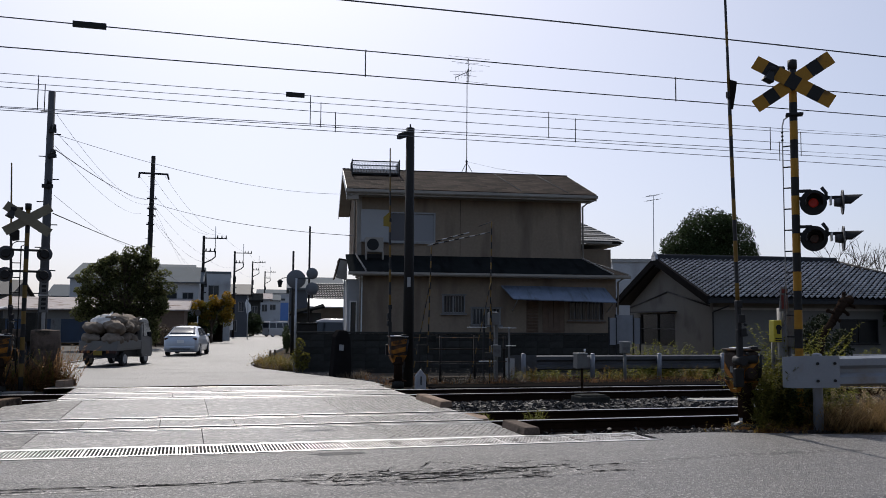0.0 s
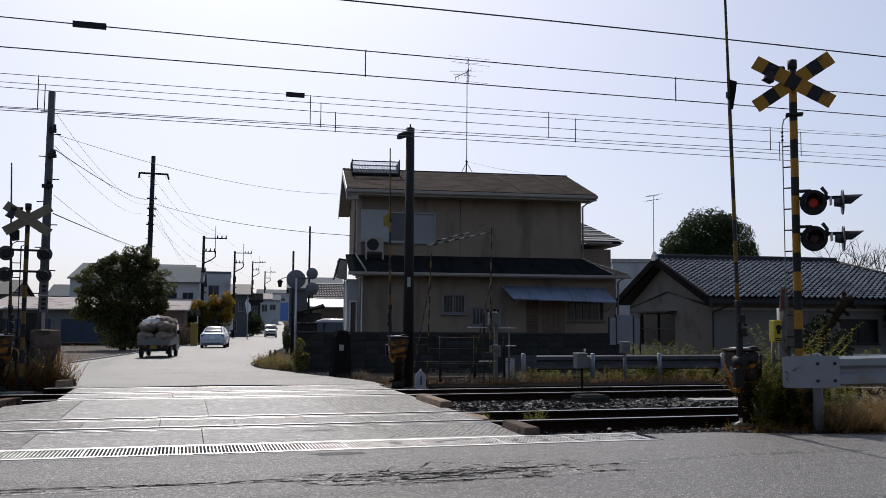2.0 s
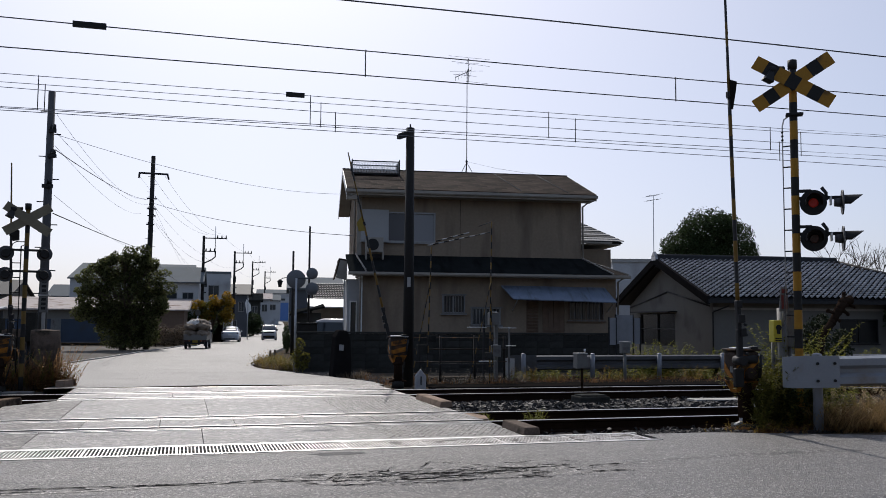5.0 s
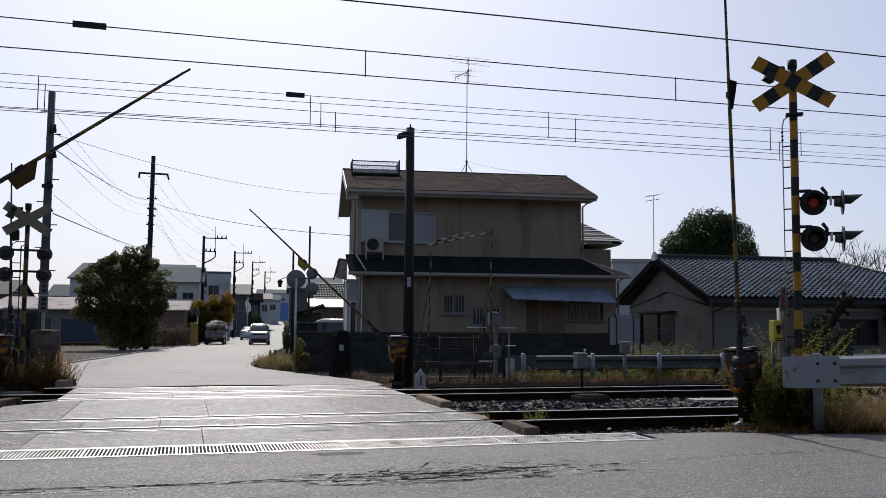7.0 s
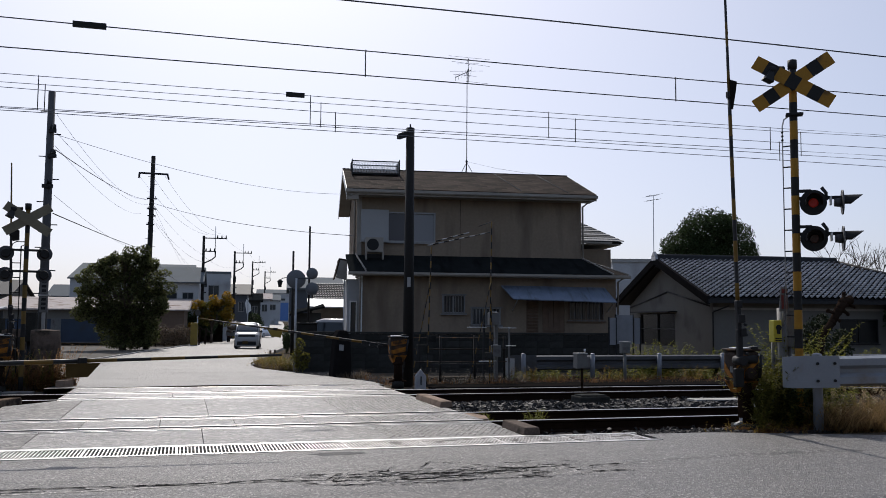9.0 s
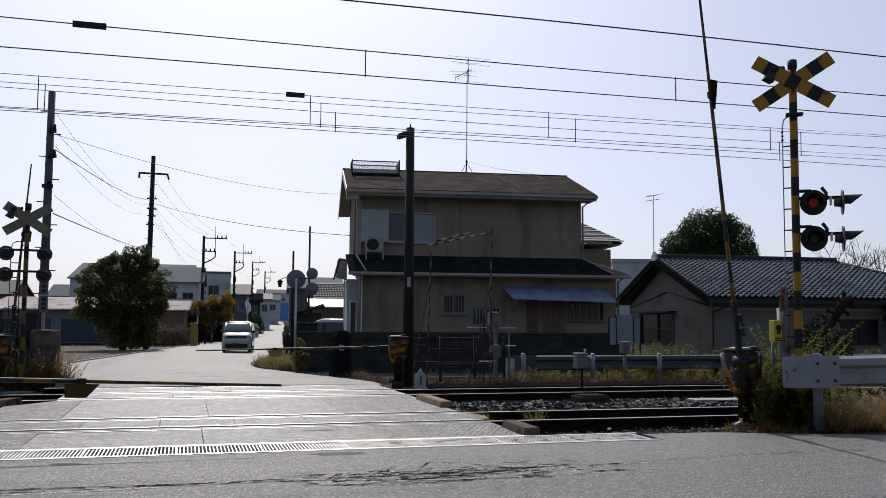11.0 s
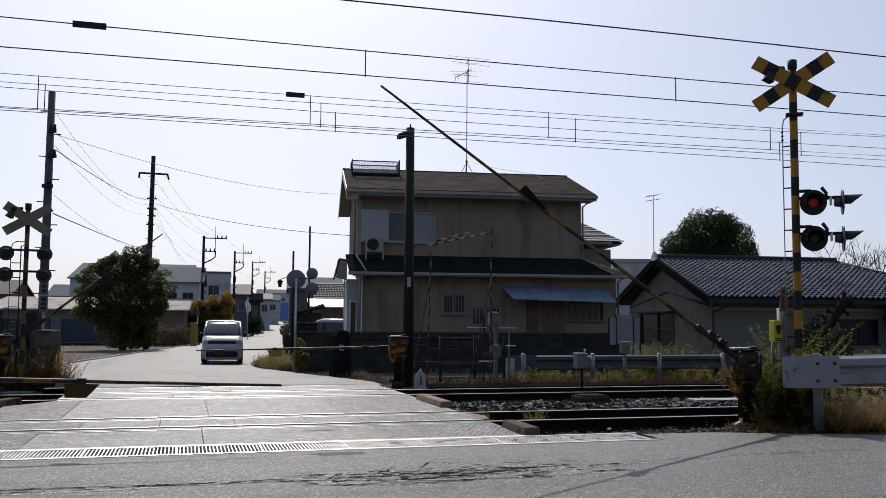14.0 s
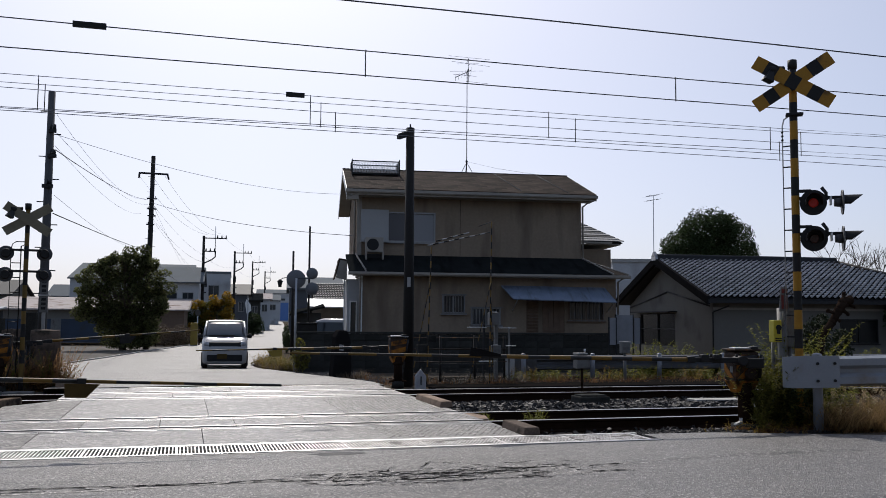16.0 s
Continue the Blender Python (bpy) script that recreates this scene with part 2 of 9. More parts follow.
ROOF_LIGHT = mat("corrugated roof", (0.36, 0.32, 0.30), 0.9, var=0.2, scale=1.4, spec=0.15, stain=((0.15, 0.10, 0.075), 1.2, 0.55))
WIRE = mat("black wire", (0.03, 0.03, 0.032), 0.5, var=0.05)
WIRE_GREY = mat("grey wire", (0.16, 0.16, 0.17), 0.5, var=0.05)
BARK_DARK = mat("dark bark", (0.028, 0.019, 0.014), 0.95, var=0.4, scale=8, bump=0.8, bscale=20, spec=0)
BARK = mat("bark", (0.09, 0.065, 0.045), 0.9, var=0.3, scale=6, bump=0.6, bscale=30)
LEAF_DARK = leaf_mat("evergreen leaf", (0.042, 0.06, 0.024))
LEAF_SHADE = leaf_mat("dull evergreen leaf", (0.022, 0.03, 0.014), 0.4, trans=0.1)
LEAF_TREE = leaf_mat("broad leaf", (0.098, 0.105, 0.042), 0.75, trans=0.6)
LEAF_YELLOW = leaf_mat("autumn leaf", (0.30, 0.18, 0.02), 0.5, trans=0.5)
LEAF_OLIVE = leaf_mat("olive leaf", (0.13, 0.12, 0.025), 0.5, trans=0.5)
LEAF_WEED = leaf_mat("weed leaf", (0.155, 0.158, 0.03), 0.5, trans=0.6)
LEAF_OCHRE = leaf_mat("ochre weed leaf", (0.22, 0.15, 0.03), 0.5, trans=0.55)
LEAF_RUST = leaf_mat("rusty dead leaf", (0.24, 0.135, 0.06), 0.6, trans=0.55)
SEED = leaf_mat("pale grass seed", (0.50, 0.40, 0.24), 0.3, trans=0.5)
GRASS_DRY = leaf_mat("dry grass", (0.24, 0.16, 0.075), 0.75, trans=0.5)
GRASS_BROWN = leaf_mat("grey-brown dead brush", (0.13, 0.10, 0.07), 0.8, trans=0.35)
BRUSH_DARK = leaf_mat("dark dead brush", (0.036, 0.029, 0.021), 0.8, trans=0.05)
GRASS_RUST = leaf_mat("rust red grass", (0.14, 0.075, 0.035), trans=0.4)
PAPER = mat("paper notice", (0.75, 0.75, 0.73), 0.8, var=0.04)
SHOP_BLUE = mat("bright blue panel", (0.09, 0.18, 0.42), 0.6, var=0.1)


# ---- mesh helpers ----
def box(bm, c, s, rz=0.0, rx=0.0, ry=0.0, bevel=0.0, mi=0):
    m = pose(*c, rx, ry, rz) @ Matrix.Diagonal((*s, 1))
    r = bmesh.ops.create_cube(bm, size=1, matrix=m)
    fs = {f for v in r["verts"] for f in v.link_faces}
    if bevel:
        es = {e for v in r["verts"] for e in v.link_edges}
        q = bmesh.ops.bevel(bm, geom=list(es), offset=bevel, segments=2, affect="EDGES", profile=0.6)
        fs = {f for v in bm.verts for f in v.link_faces if f in set(q["faces"])} | {f for f in fs if f.is_valid}
    for f in fs:
        f.material_index = mi
    return fs


def tube(bm, p0, p1, r0, r1=None, n=8, mi=0, caps=True):
    p0, p1 = Vector(p0), Vector(p1)
    r1 = r0 if r1 is None else r1
    d = p1 - p0
    q = d.to_track_quat("Z", "Y")
    ra, rb = [], []
    for i in range(n):
        a = 2 * math.pi * (i + 0.5) / n
        o = Vector((math.cos(a), math.sin(a), 0))
        ra.append(bm.verts.new(p0 + q @ (o * r0)))
        rb.append(bm.verts.new(p1 + q @ (o * r1)))
    out = []
    for i in range(n):
        f = bm.faces.new((ra[i], ra[(i + 1) % n], rb[(i + 1) % n], rb[i]))
        f.smooth, f.material_index = n > 5, mi
        out.append(f)
    if caps:
        for ring in (ra[::-1], rb):
            f = bm.faces.new(ring)
            f.material_index = mi
    return out


def path_tube(bm, pts, r, n=6, mi=0):
    """One joined tube through all the points."""
    pts = [Vector(p) for p in pts]
    prev = None
    for k, p in enumerate(pts):
        d = (pts[min(k + 1, len(pts) - 1)] - pts[max(k - 1, 0)]).normalized()
        q = d.to_track_quat("Z", "Y")
        ring = [bm.verts.new(p + q @ Vector((r * math.cos(2 * math.pi * (i + 0.5) / n), r * math.sin(2 * math.pi * (i + 0.5) / n), 0))) for i in range(n)]
        if prev:
            best = min(range(n), key=lambda s: (ring[s].co - prev[0].co).length)
            ring = ring[best:] + ring[:best]
            for i in range(n):
                f = bm.faces.new((prev[i], prev[(i + 1) % n], ring[(i + 1) % n], ring[i]))
                f.smooth, f.material_index = n > 5, mi
        else:
            bm.faces.new(ring[::-1]).material_index = mi
        prev = ring
    bm.faces.new(prev).material_index = mi


def prism(bm, poly, axis, lo, hi, mi=0):
    """A polygon of two coordinates pushed along an axis: 'x' takes (y, z), 'y' takes (x, z), 'z' takes (x, y)."""
    def at(p, h):
        return {"x": (h, p[0], p[1]), "y": (p[0], h, p[1]), "z": (p[0], p[1], h)}[axis]
    a = [bm.verts.new(at(p, lo)) for p in poly]
    b = [bm.verts.new(at(p, hi)) for p in poly]
    k = len(poly)
    fs = [bm.faces.new((a[i], a[(i + 1) % k], b[(i + 1) % k], b[i])) for i in range(k)]
    fs += [bm.faces.new(a[::-1]), bm.faces.new(b)]
    for f in fs:
        f.material_index = mi
    bmesh.ops.recalc_face_normals(bm, faces=fs)
    return fs


def ball(bm, c, r, sub=2, mi=0):
    m = Matrix.Translation(c) @ Matrix.Diagonal((*(r if isinstance(r, tuple) else (r, r, r)), 1))
    q = bmesh.ops.create_icosphere(bm, subdivisions=sub, radius=1, matrix=m)
    for f in {f for v in q["verts"] for f in v.link_faces}:
        f.smooth, f.material_index = True, mi
    return q["verts"]


def mesh_of(name, bm, mats):
    me = bpy.data.meshes.new(name)
    bm.to_mesh(me)
    bm.free()
    for m in (mats if isinstance(mats, (list, tuple)) else [mats]):
        me.materials.append(m)
    return me


def part(name, bm, mats, parent=None, label="", bevel=0.0):
    ob = new(name, mesh_of(name, bm, mats))
    if parent:
        ob.parent = parent
    if bevel:
        mod = ob.modifiers.new("bevel", "BEVEL")
        mod.width, mod.segments, mod.limit_method = bevel, 2, "ANGLE"
    return tagged(ob, label)


def thing(name, label, category, at=None, group="", kind=""):
    ob = new(name)
    ob.empty_display_size = 0.2
    ob.matrix_basis = at if at is not None else Matrix()
    return tagged(ob, label, category, group, kind)


def boxpart(name, c, s, mats, parent, label="", bevel=0.0, rz=0.0, rx=0.0, ry=0.0):
    bm = bmesh.new()
    box(bm, c, s, rz, rx, ry)
    return part(name, bm, mats, parent, label, bevel)


def tubepart(name, pts, r, mats, parent, label="", n=8):
    bm = bmesh.new()
    path_tube(bm, pts, r, n)
    return part(name, bm, mats, parent, label)


def profile_z(y):
    """Height of the road beyond the tracks: the crossing stands on a low bank."""
    k = ((-400, 0), (17.1, 0), (30, -0.31), (45, -0.36), (60, -0.48), (75, -0.58), (100, -0.75), (128, -0.79), (200, 0.5), (250, 1.0), (500, 1.12), (4000, 1.2))
    for (a, za), (b, zb) in zip(k, k[1:]):
        if y <= b:
            return za + (zb - za) * (y - a) / (b - a)
    return k[-1][1]


# ---- ground and roads ----
def build_ground():
    ys = [-400, -60, -20, 0, 6, 8.4, 8.85, 9.6, 10.0, 17.0, 17.5, 20, 24, 30, 38, 45, 60, 75, 100, 128, 164, 200, 250, 500, 1200, 3800]
    xs = [-3000, -400, -80, -20, -6, -2.6, 0, 3.8, 6, 9, 14, 30, 80, 400, 3000]
    bm = bmesh.new()

    def gz(x, y):
        if 9.9 <= y <= 17.1:
            return -0.24
        return profile_z(y) - (0.05 if y < 9 else 0.09)
    grid = [[bm.verts.new((x, y, gz(x, y))) for x in xs] for y in ys]
    for r0, r1 in zip(grid, grid[1:]):
        for i in range(len(xs) - 1):
            bm.faces.new((r0[i], r0[i + 1], r1[i + 1], r1[i]))
    ob = part("ground", bm, DIRT)
    tagged(ob, "dry earth and weedy verge round the level crossing", "ground", kind="structure")


def build_roads():
    bm = bmesh.new()
    poly = [(-60, -40), (60, -40), (60, -4), (20, 4.4), (12, 7.0), (7.45, 8.34), (5.65, 8.98), (4.85, 9.0), (4.83, 8.5), (-60, 8.5)]
    prism(bm, poly, "z", -0.12, 0.0)
    near = part("road_near", bm, ASPHALT)
    tagged(near, "worn grey asphalt road with patched cracks before the crossing", "road", kind="structure")
    # cracked seams of an old patch, and a net of short cracks round its edge
    rnd = random.Random(4)

    def crack(line, wmin, wmax, jit, n=14):
        bm = bmesh.new()
        prev = None
        for (xa, ya), (xb, yb) in zip(line, line[1:]):
            for k in range(n):
                f = k / n
                x, y = xa + (xb - xa) * f + rnd.uniform(-jit, jit) * 0.5, ya + (yb - ya) * f + rnd.uniform(-jit, jit)
                w = rnd.uniform(wmin, wmax)
                a, b = bm.verts.new((x, y - w, 0.0055)), bm.verts.new((x, y + w, 0.0055))
                if prev:
                    bm.faces.new((prev[0], a, b, prev[1]))
                prev = (a, b)
        part("crack", bm, CRACK, near)
    crack([(-1.7, 7.05), (-0.9, 7.05), (-0.1, 6.95), (0.6, 6.98), (1.2, 6.86), (1.75, 6.78), (2.2, 6.95), (2.7, 7.1), (3.2, 7.18)], 0.002, 0.016, 0.025)
    crack([(1.1, 6.72), (1.5, 6.62), (1.9, 6.64), (2.3, 6.74)], 0.002, 0.014, 0.03)
    crack([(1.75, 6.8), (1.9, 7.3), (2.05, 7.6), (2.3, 7.5), (2.55, 7.22), (2.7, 7.1)], 0.002, 0.012, 0.03)
    for k in range(16):
        t = rnd.random()
        x = 0.9 + 2.4 * t
        y = 6.95 + rnd.gauss(0, 0.22) + (0.15 if x > 2 else 0)
        pts = [(x, y)]
        a = rnd.uniform(-0.5, 0.5) + rnd.choice((0, 0, 1.3))
        for _ in range(rnd.randint(2, 4)):
            a += rnd.uniform(-0.7, 0.7)
            x, y = x + 0.1 * math.cos(a), y + 0.08 * math.sin(a)
            pts.append((x, y))
        crack(pts, 0.002, 0.017, 0.012, 5)
    # rough spalled band along the old joint
    bm = bmesh.new()
    prev = None
    for k in range(90):
        x = -2.6 + 0.1 * k
        mid = 6.98 + 0.06 * math.sin(x * 1.7) + (0.12 * (x - 2) if x > 2 else 0)
        w0 = 0.05 + (0.3 if 0.9 < x < 3.3 else 0.03) * rnd.uniform(0.55, 1.0)
        w1 = 0.04 + (0.36 if 1.0 < x < 3.1 else 0.02) * rnd.uniform(0.5, 1.0)
        a, b = bm.verts.new((x, mid - w0, 0.0022)), bm.verts.new((x, mid + w1, 0.0022))
        if prev:
            bm.faces.new((prev[0], a, b, prev[1]))
        prev = (a, b)
    part("worn_band", bm, ASPHALT_COARSE, near, "coarse spalled asphalt band")
    bm = bmesh.new()
    for k in range(150):
        x = rnd.choice((rnd.uniform(-2.4, 3.6), rnd.gauss(1.7, 0.4), rnd.gauss(2.3, 0.4)))
        mid = 6.98 + 0.06 * math.sin(x * 1.7) + (0.12 * (x - 2) if x > 2 else 0)
        y = mid + rnd.gauss(0, 0.13 if 0.8 < x < 3.2 else 0.008)
        a, b = rnd.uniform(0.02, 0.09), rnd.uniform(0.004, 0.017)
        bm.faces.new([bm.verts.new((x + a * math.cos(i * 0.7) * rnd.uniform(0.6, 1.2), y + b * math.sin(i * 0.7) * rnd.uniform(0.5, 1.3), 0.0042 + 0.00002 * k)) for i in range(9)])
    part("hollow", bm, CRACK, near, "dark hollows in the broken asphalt")
    cv, cf = [], []
    oct_v = ((1, 0, 0), (-1, 0, 0), (0, 1, 0), (0, -1, 0), (0, 0, 1))
    for k in range(5000):
        x = rnd.choice((rnd.uniform(-2.5, 4.4), rnd.gauss(2.0, 0.6), rnd.gauss(2.0, 0.6)))
        mid = 6.98 + 0.06 * math.sin(x * 1.7) + (0.12 * (x - 2) if x > 2 else 0)
        y = mid + rnd.gauss(0, 0.15 if 0.8 < x < 3.3 else 0.012)
        s, q = rnd.uniform(0.002, 0.0052), Euler((rnd.uniform(-0.6, 0.6), rnd.uniform(-0.6, 0.6), rnd.random() * 6)).to_matrix()
        o = len(cv)
        cv += [Vector((x, y, 0.003)) + q @ (Vector(p) * s) for p in oct_v]
        cf += [(o, o + 2, o + 4), (o + 2, o + 1, o + 4), (o + 1, o + 3, o + 4), (o + 3, o, o + 4)]
    me = bpy.data.meshes.new("asphalt_chips")
    me.from_pydata(cv, [], cf)
    me.materials.append(CHIP)
    ch = new("asphalt_chips", me)
    ch.parent = near
    tagged(ch, "loose stone chips on the broken asphalt", kind="stuff")
    crack([(-2.6, 6.98), (-1.7, 7.03), (-0.6, 7.02), (0.3, 7.0)], 0.004, 0.014, 0.012, 30)
    crack([(-3.2, 8.28), (-1.4, 8.36), (0.0, 8.38), (1.4, 8.4)], 0.002, 0.006, 0.008, 20)
    # spalled hollow by the grating and long tyre polish
    bm = bmesh.new()
    ring = [bm.verts.new((1.38 + 0.24 * math.cos(t * 0.314) * (1 + 0.2 * math.sin(t * 2.1)), 8.28 + 0.10 * math.sin(t * 0.314), 0.002)) for t in range(20)]
    bm.faces.new(ring)
    part("patch", bm, CRACK_PATCH, near, "dark sunken asphalt patch")
    sec = [(17.05, -2.3, 3.7), (18.3, -2.25, 3.75), (20.8, -2.4, 3.5), (22.3, -2.5, 3.2), (25.8, -3.2, 2.75), (29.5, -4.3, 2.3), (31.4, -4.2, 2.24), (32.8, -3.95, 2.3), (40, -2.8, 3.4),
           (48, -1.75, 4.5), (57.5, -0.5, 6.0), (63.3, 0.2, 6.7), (75, 1.4, 8.1), (92, 2.9, 10.4), (112, 5.0, 12.2), (128, 7.6, 14.2), (164, 11.6, 17.4), (200, 15.4, 21.0), (250, 20.4, 25.8), (254, 8, 40)]
    bm = bmesh.new()
    prev = None
    for y, xl, xr in sec:
        z = profile_z(y) + 0.002
        vs = [bm.verts.new((x, y, z + dz)) for x, dz in ((xl - 0.02, -0.12), (xl, 0), ((xl + xr) / 2, 0.03), (xr, 0), (xr + 0.02, -0.12))]
        if prev:
            for i in range(4):
                bm.faces.new((prev[i], prev[i + 1], vs[i + 1], vs[i]))
        prev = vs
    far = part("road_far", bm, ASPHALT_FAR)
    for ya, xa, xb in ((21.0, -2.2, 3.2), (24.3, -2.6, 2.6), (27.2, -3.0, 0.4), (33.5, -3.2, 1.6)):
        bm = bmesh.new()
        prev = None
        for k in range(40):
            x = xa + (xb - xa) * k / 39
            y = ya + 0.12 * math.sin(k * 0.37) + rnd.uniform(-0.04, 0.04)
            z = profile_z(y) + 0.012 + 0.03 * (1 - abs(x - 0.4) / 3)
            w = rnd.uniform(0.01, 0.03)
            v = (bm.verts.new((x, y - w, z)), bm.verts.new((x, y + w, z)))
            if prev:
                bm.faces.new((prev[0], v[0], v[1], prev[1]))
            prev = v
        part("tar_seam", bm, CRACK_PATCH, far, "dark tar seam")
    tagged(far, "sunlit grey asphalt street leading away between houses", "road", kind="structure")
    bm = bmesh.new()
    yard = [(-30, 40, 0), (-5.6, 33, 0), (-4.45, 33, 0), (-3.05, 40, 0), (-2.0, 48, 0), (-0.75, 57.5, 0), (-0.3, 62, 0), (-30, 66, 0)]
    vs = [bm.verts.new((x, y, profile_z(y) - 0.03)) for x, y, _ in yard]
    c = bm.verts.new((-8, 48, profile_z(48) - 0.03))
    for i in range(len(vs)):
        bm.faces.new((vs[i], vs[(i + 1) % len(vs)], c))
    tagged(part("yard", bm, LOT), "pale trodden earth yard under the street tree", "ground", kind="structure")
    # low concrete edging along the street
    def edging(name, pts, w, h):
        bm = bmesh.new()
        prev = None
        for x, y in pts:
            z = profile_z(y)
            vs = [bm.verts.new((x + dx, y, z + dz)) for dx, dz in ((-w, -0.1), (-w, h), (w, h), (w, -0.1))]
            if prev:
                for i in range(3):
                    bm.faces.new((prev[i], prev[i + 1], vs[i + 1], vs[i]))
            prev = vs
        return part(name, bm, CONC)
    e = edging("kerb_west", [(-4.35, 31.0), (-4.05, 32.8), (-2.9, 40), (-1.85, 48), (0.1, 63.3), (1.3, 75), (2.8, 92), (5.2, 122)], 0.055, 0.04)
    tagged(e, "low pale concrete edge strip along the street", "kerb", kind="structure")
    e = edging("kerb_east", [(2.3, 31.4), (2.7, 34.3), (3.5, 40), (4.6, 48), (6.1, 57.5), (6.8, 63.3), (8.2, 75), (10.5, 92), (13.3, 122)], 0.07, 0.04)
    tagged(e, "low concrete edge strip beside the walled plot", "kerb", kind="structure")


X0, X1 = -2.35, 3.6
RAILS = (10.6, 11.68, 14.7, 15.8)


def build_crossing():
    root = thing("level_crossing", "concrete panel level crossing deck with steel edges", "crossing", kind="structure")
    rnd = random.Random(2)
    strips = ((9.12, 10.47, 1.66, -1.44, 2), (10.74, 11.54, 0.845, -1.08, 9), (11.82, 14.56, 1.745, -1.41, 9), (14.84, 15.66, 0.86, -1.0, 9), (15.94, 17.02, 1.72, -0.9, 9))
    for ya, yb, step, x_first, joints in strips:
        x_edge = X0 if ya < 14 else -1.8
        xs = [x_edge] + [x_first + step * k for k in range(joints) if x_edge + 0.3 < x_first + step * k < X1 - 0.3] + [X1]
        for xa, xb in zip(xs, xs[1:]):
            bm = bmesh.new()
            broken = xa == X0 and yb - ya > 2
            if broken:
                prism(bm, [(xa, ya + 0.035), (xb - 0.005, ya + 0.035), (xb - 0.005, yb - 0.035), (-1.77, yb - 0.035), (-2.1, 14.05), (xa, 13.75)], "z", -0.15, 0.0)
            else:
                box(bm, ((xa + xb) / 2, (ya + yb) / 2, -0.075), (xb - xa - 0.006, yb - ya - 0.07, 0.15), rx=rnd.uniform(-0.08, 0.08), ry=rnd.uniform(-0.08, 0.08), bevel=0.003)
            # the leftmost panels are darker and less glossy
            p = part("concrete_panel", bm, PANEL_DARKER if xa == X0 else PANEL, root, "darker concrete panel with a broken corner" if broken else "darker concrete panel" if xa == X0 else "")
            for y in (ya + 0.02, yb - 0.02):
                x_from = -1.77 if broken and y > 14 else xa
                bm = bmesh.new()
                box(bm, ((x_from + xb) / 2, y, -0.045), (xb - x_from - 0.006, 0.03, 0.1), bevel=0.004)
                part("steel_edge", bm, STEEL, p, "bright worn steel angle")
    # raised checker studs on the worn panels towards the kerb side
    bm = bmesh.new()
    for ya, yb in ((12.0, 14.45), (9.3, 10.35), (10.85, 11.45)):
        y = ya
        row = 0
        while y < yb:
            x = 2.1 + (0.035 if row % 2 else 0)
            while x < X1 - 0.05:
                s = 0.018
                vs = [bm.verts.new((x + dx * s, y + dy * s, 0.001)) for dx, dy in ((-1, 0), (0, -1), (1, 0), (0, 1))]
                top = bm.verts.new((x, y, 0.0075))
                for i in range(4):
                    bm.faces.new((vs[i], vs[(i + 1) % 4], top))
                x += 0.07
            y += 0.07
            row += 1
    tagged(part("panel_studs", bm, PANEL, root), kind="stuff")
    # drain grating across the road
    g = thing("drain_grating", "steel drain grating set across the road", "grating", kind="structure")
    for y in (8.535, 9.075):
        bm = bmesh.new()
        box(bm, (1.0, y, -0.03), (7.6, 0.05, 0.075), bevel=0.004)
        part("grating_frame", bm, STEEL, g)
    bm = bmesh.new()
    x = -2.78
    while x < 4.75:
        open_part = (x + 4.788) % 0.79
        if 0.017 < open_part < 0.773:
            box(bm, (x, 8.805, -0.02), (0.0115, 0.47, 0.045))
        else:
            box(bm, (x, 8.805, -0.018), (0.022, 0.47, 0.046))
        x += 0.0335
    box(bm, (1.0, 8.70, -0.03), (7.5, 0.012, 0.03))
    box(bm, (1.0, 8.92, -0.03), (7.5, 0.012, 0.03))
    tagged(part("grating_bars", bm, STEEL, g), kind="stuff")
    bm = bmesh.new()
    prev = None
    for i in range(171):
        x = 0.5 + 0.025 * i
        fill = -0.05 * max(0.0, 1 - (x - 0.5) / 1.3) ** 1.5 + 0.0012
        row = [bm.verts.new((x, 8.56 + 0.07 * j, fill + (0.006 if x > 1.0 else 0.002) * noise.noise((x * 9, j * 1.3, 2.0)))) for j in range(8)]
        if prev:
            for j in range(7):
                bm.faces.new((prev[j], row[j], row[j + 1], prev[j + 1])).smooth = True
        prev = row
    part("silt", bm, GRIME, g, "grey silt filling the drain")
    boxpart("drain_channel", (1.0, 8.8, -0.32), (7.6, 0.5, 0.04), CONC_DARK, g)
    bm = bmesh.new()
    prism(bm, [(X1 + 0.005, 10.95), (X1 + 0.12, 10.9), (X1 + 0.2, 11.25), (X1 + 0.14, 11.55), (X1 + 0.005, 11.6)], "z", -0.16, -0.004)
    part("broken_edge", bm, CONC_WARM, root, "crumbled tan concrete edge", 0.01)
    # concrete edge blocks at the sides of the deck
    for (x, y, l, rz) in ((3.6, 13.1, 1.4, 90), (3.63, 9.55, 0.78, 88), (-2.42, 13.86, 0.75, 66), (-2.75, 12.0, 1.0, 90)):
        bm = bmesh.new()
        prism(bm, [(-0.10, 0.0), (0.10, 0.0), (0.08, 0.09), (-0.08, 0.09)], "x", -l / 2, l / 2)
        b = part("edge_block", bm, CONC_WARM if x > 0 and y > 13 else PIER if x > 0 else CONC_TAN if y > 13 else CONC_DARK, bevel=0.012)
        b.matrix_basis = pose(x, y, profile_z(y) - 0.005, 0, 0, rz)
        tagged(b, "chipped concrete edge block beside the crossing deck", "kerb block", "edge blocks")


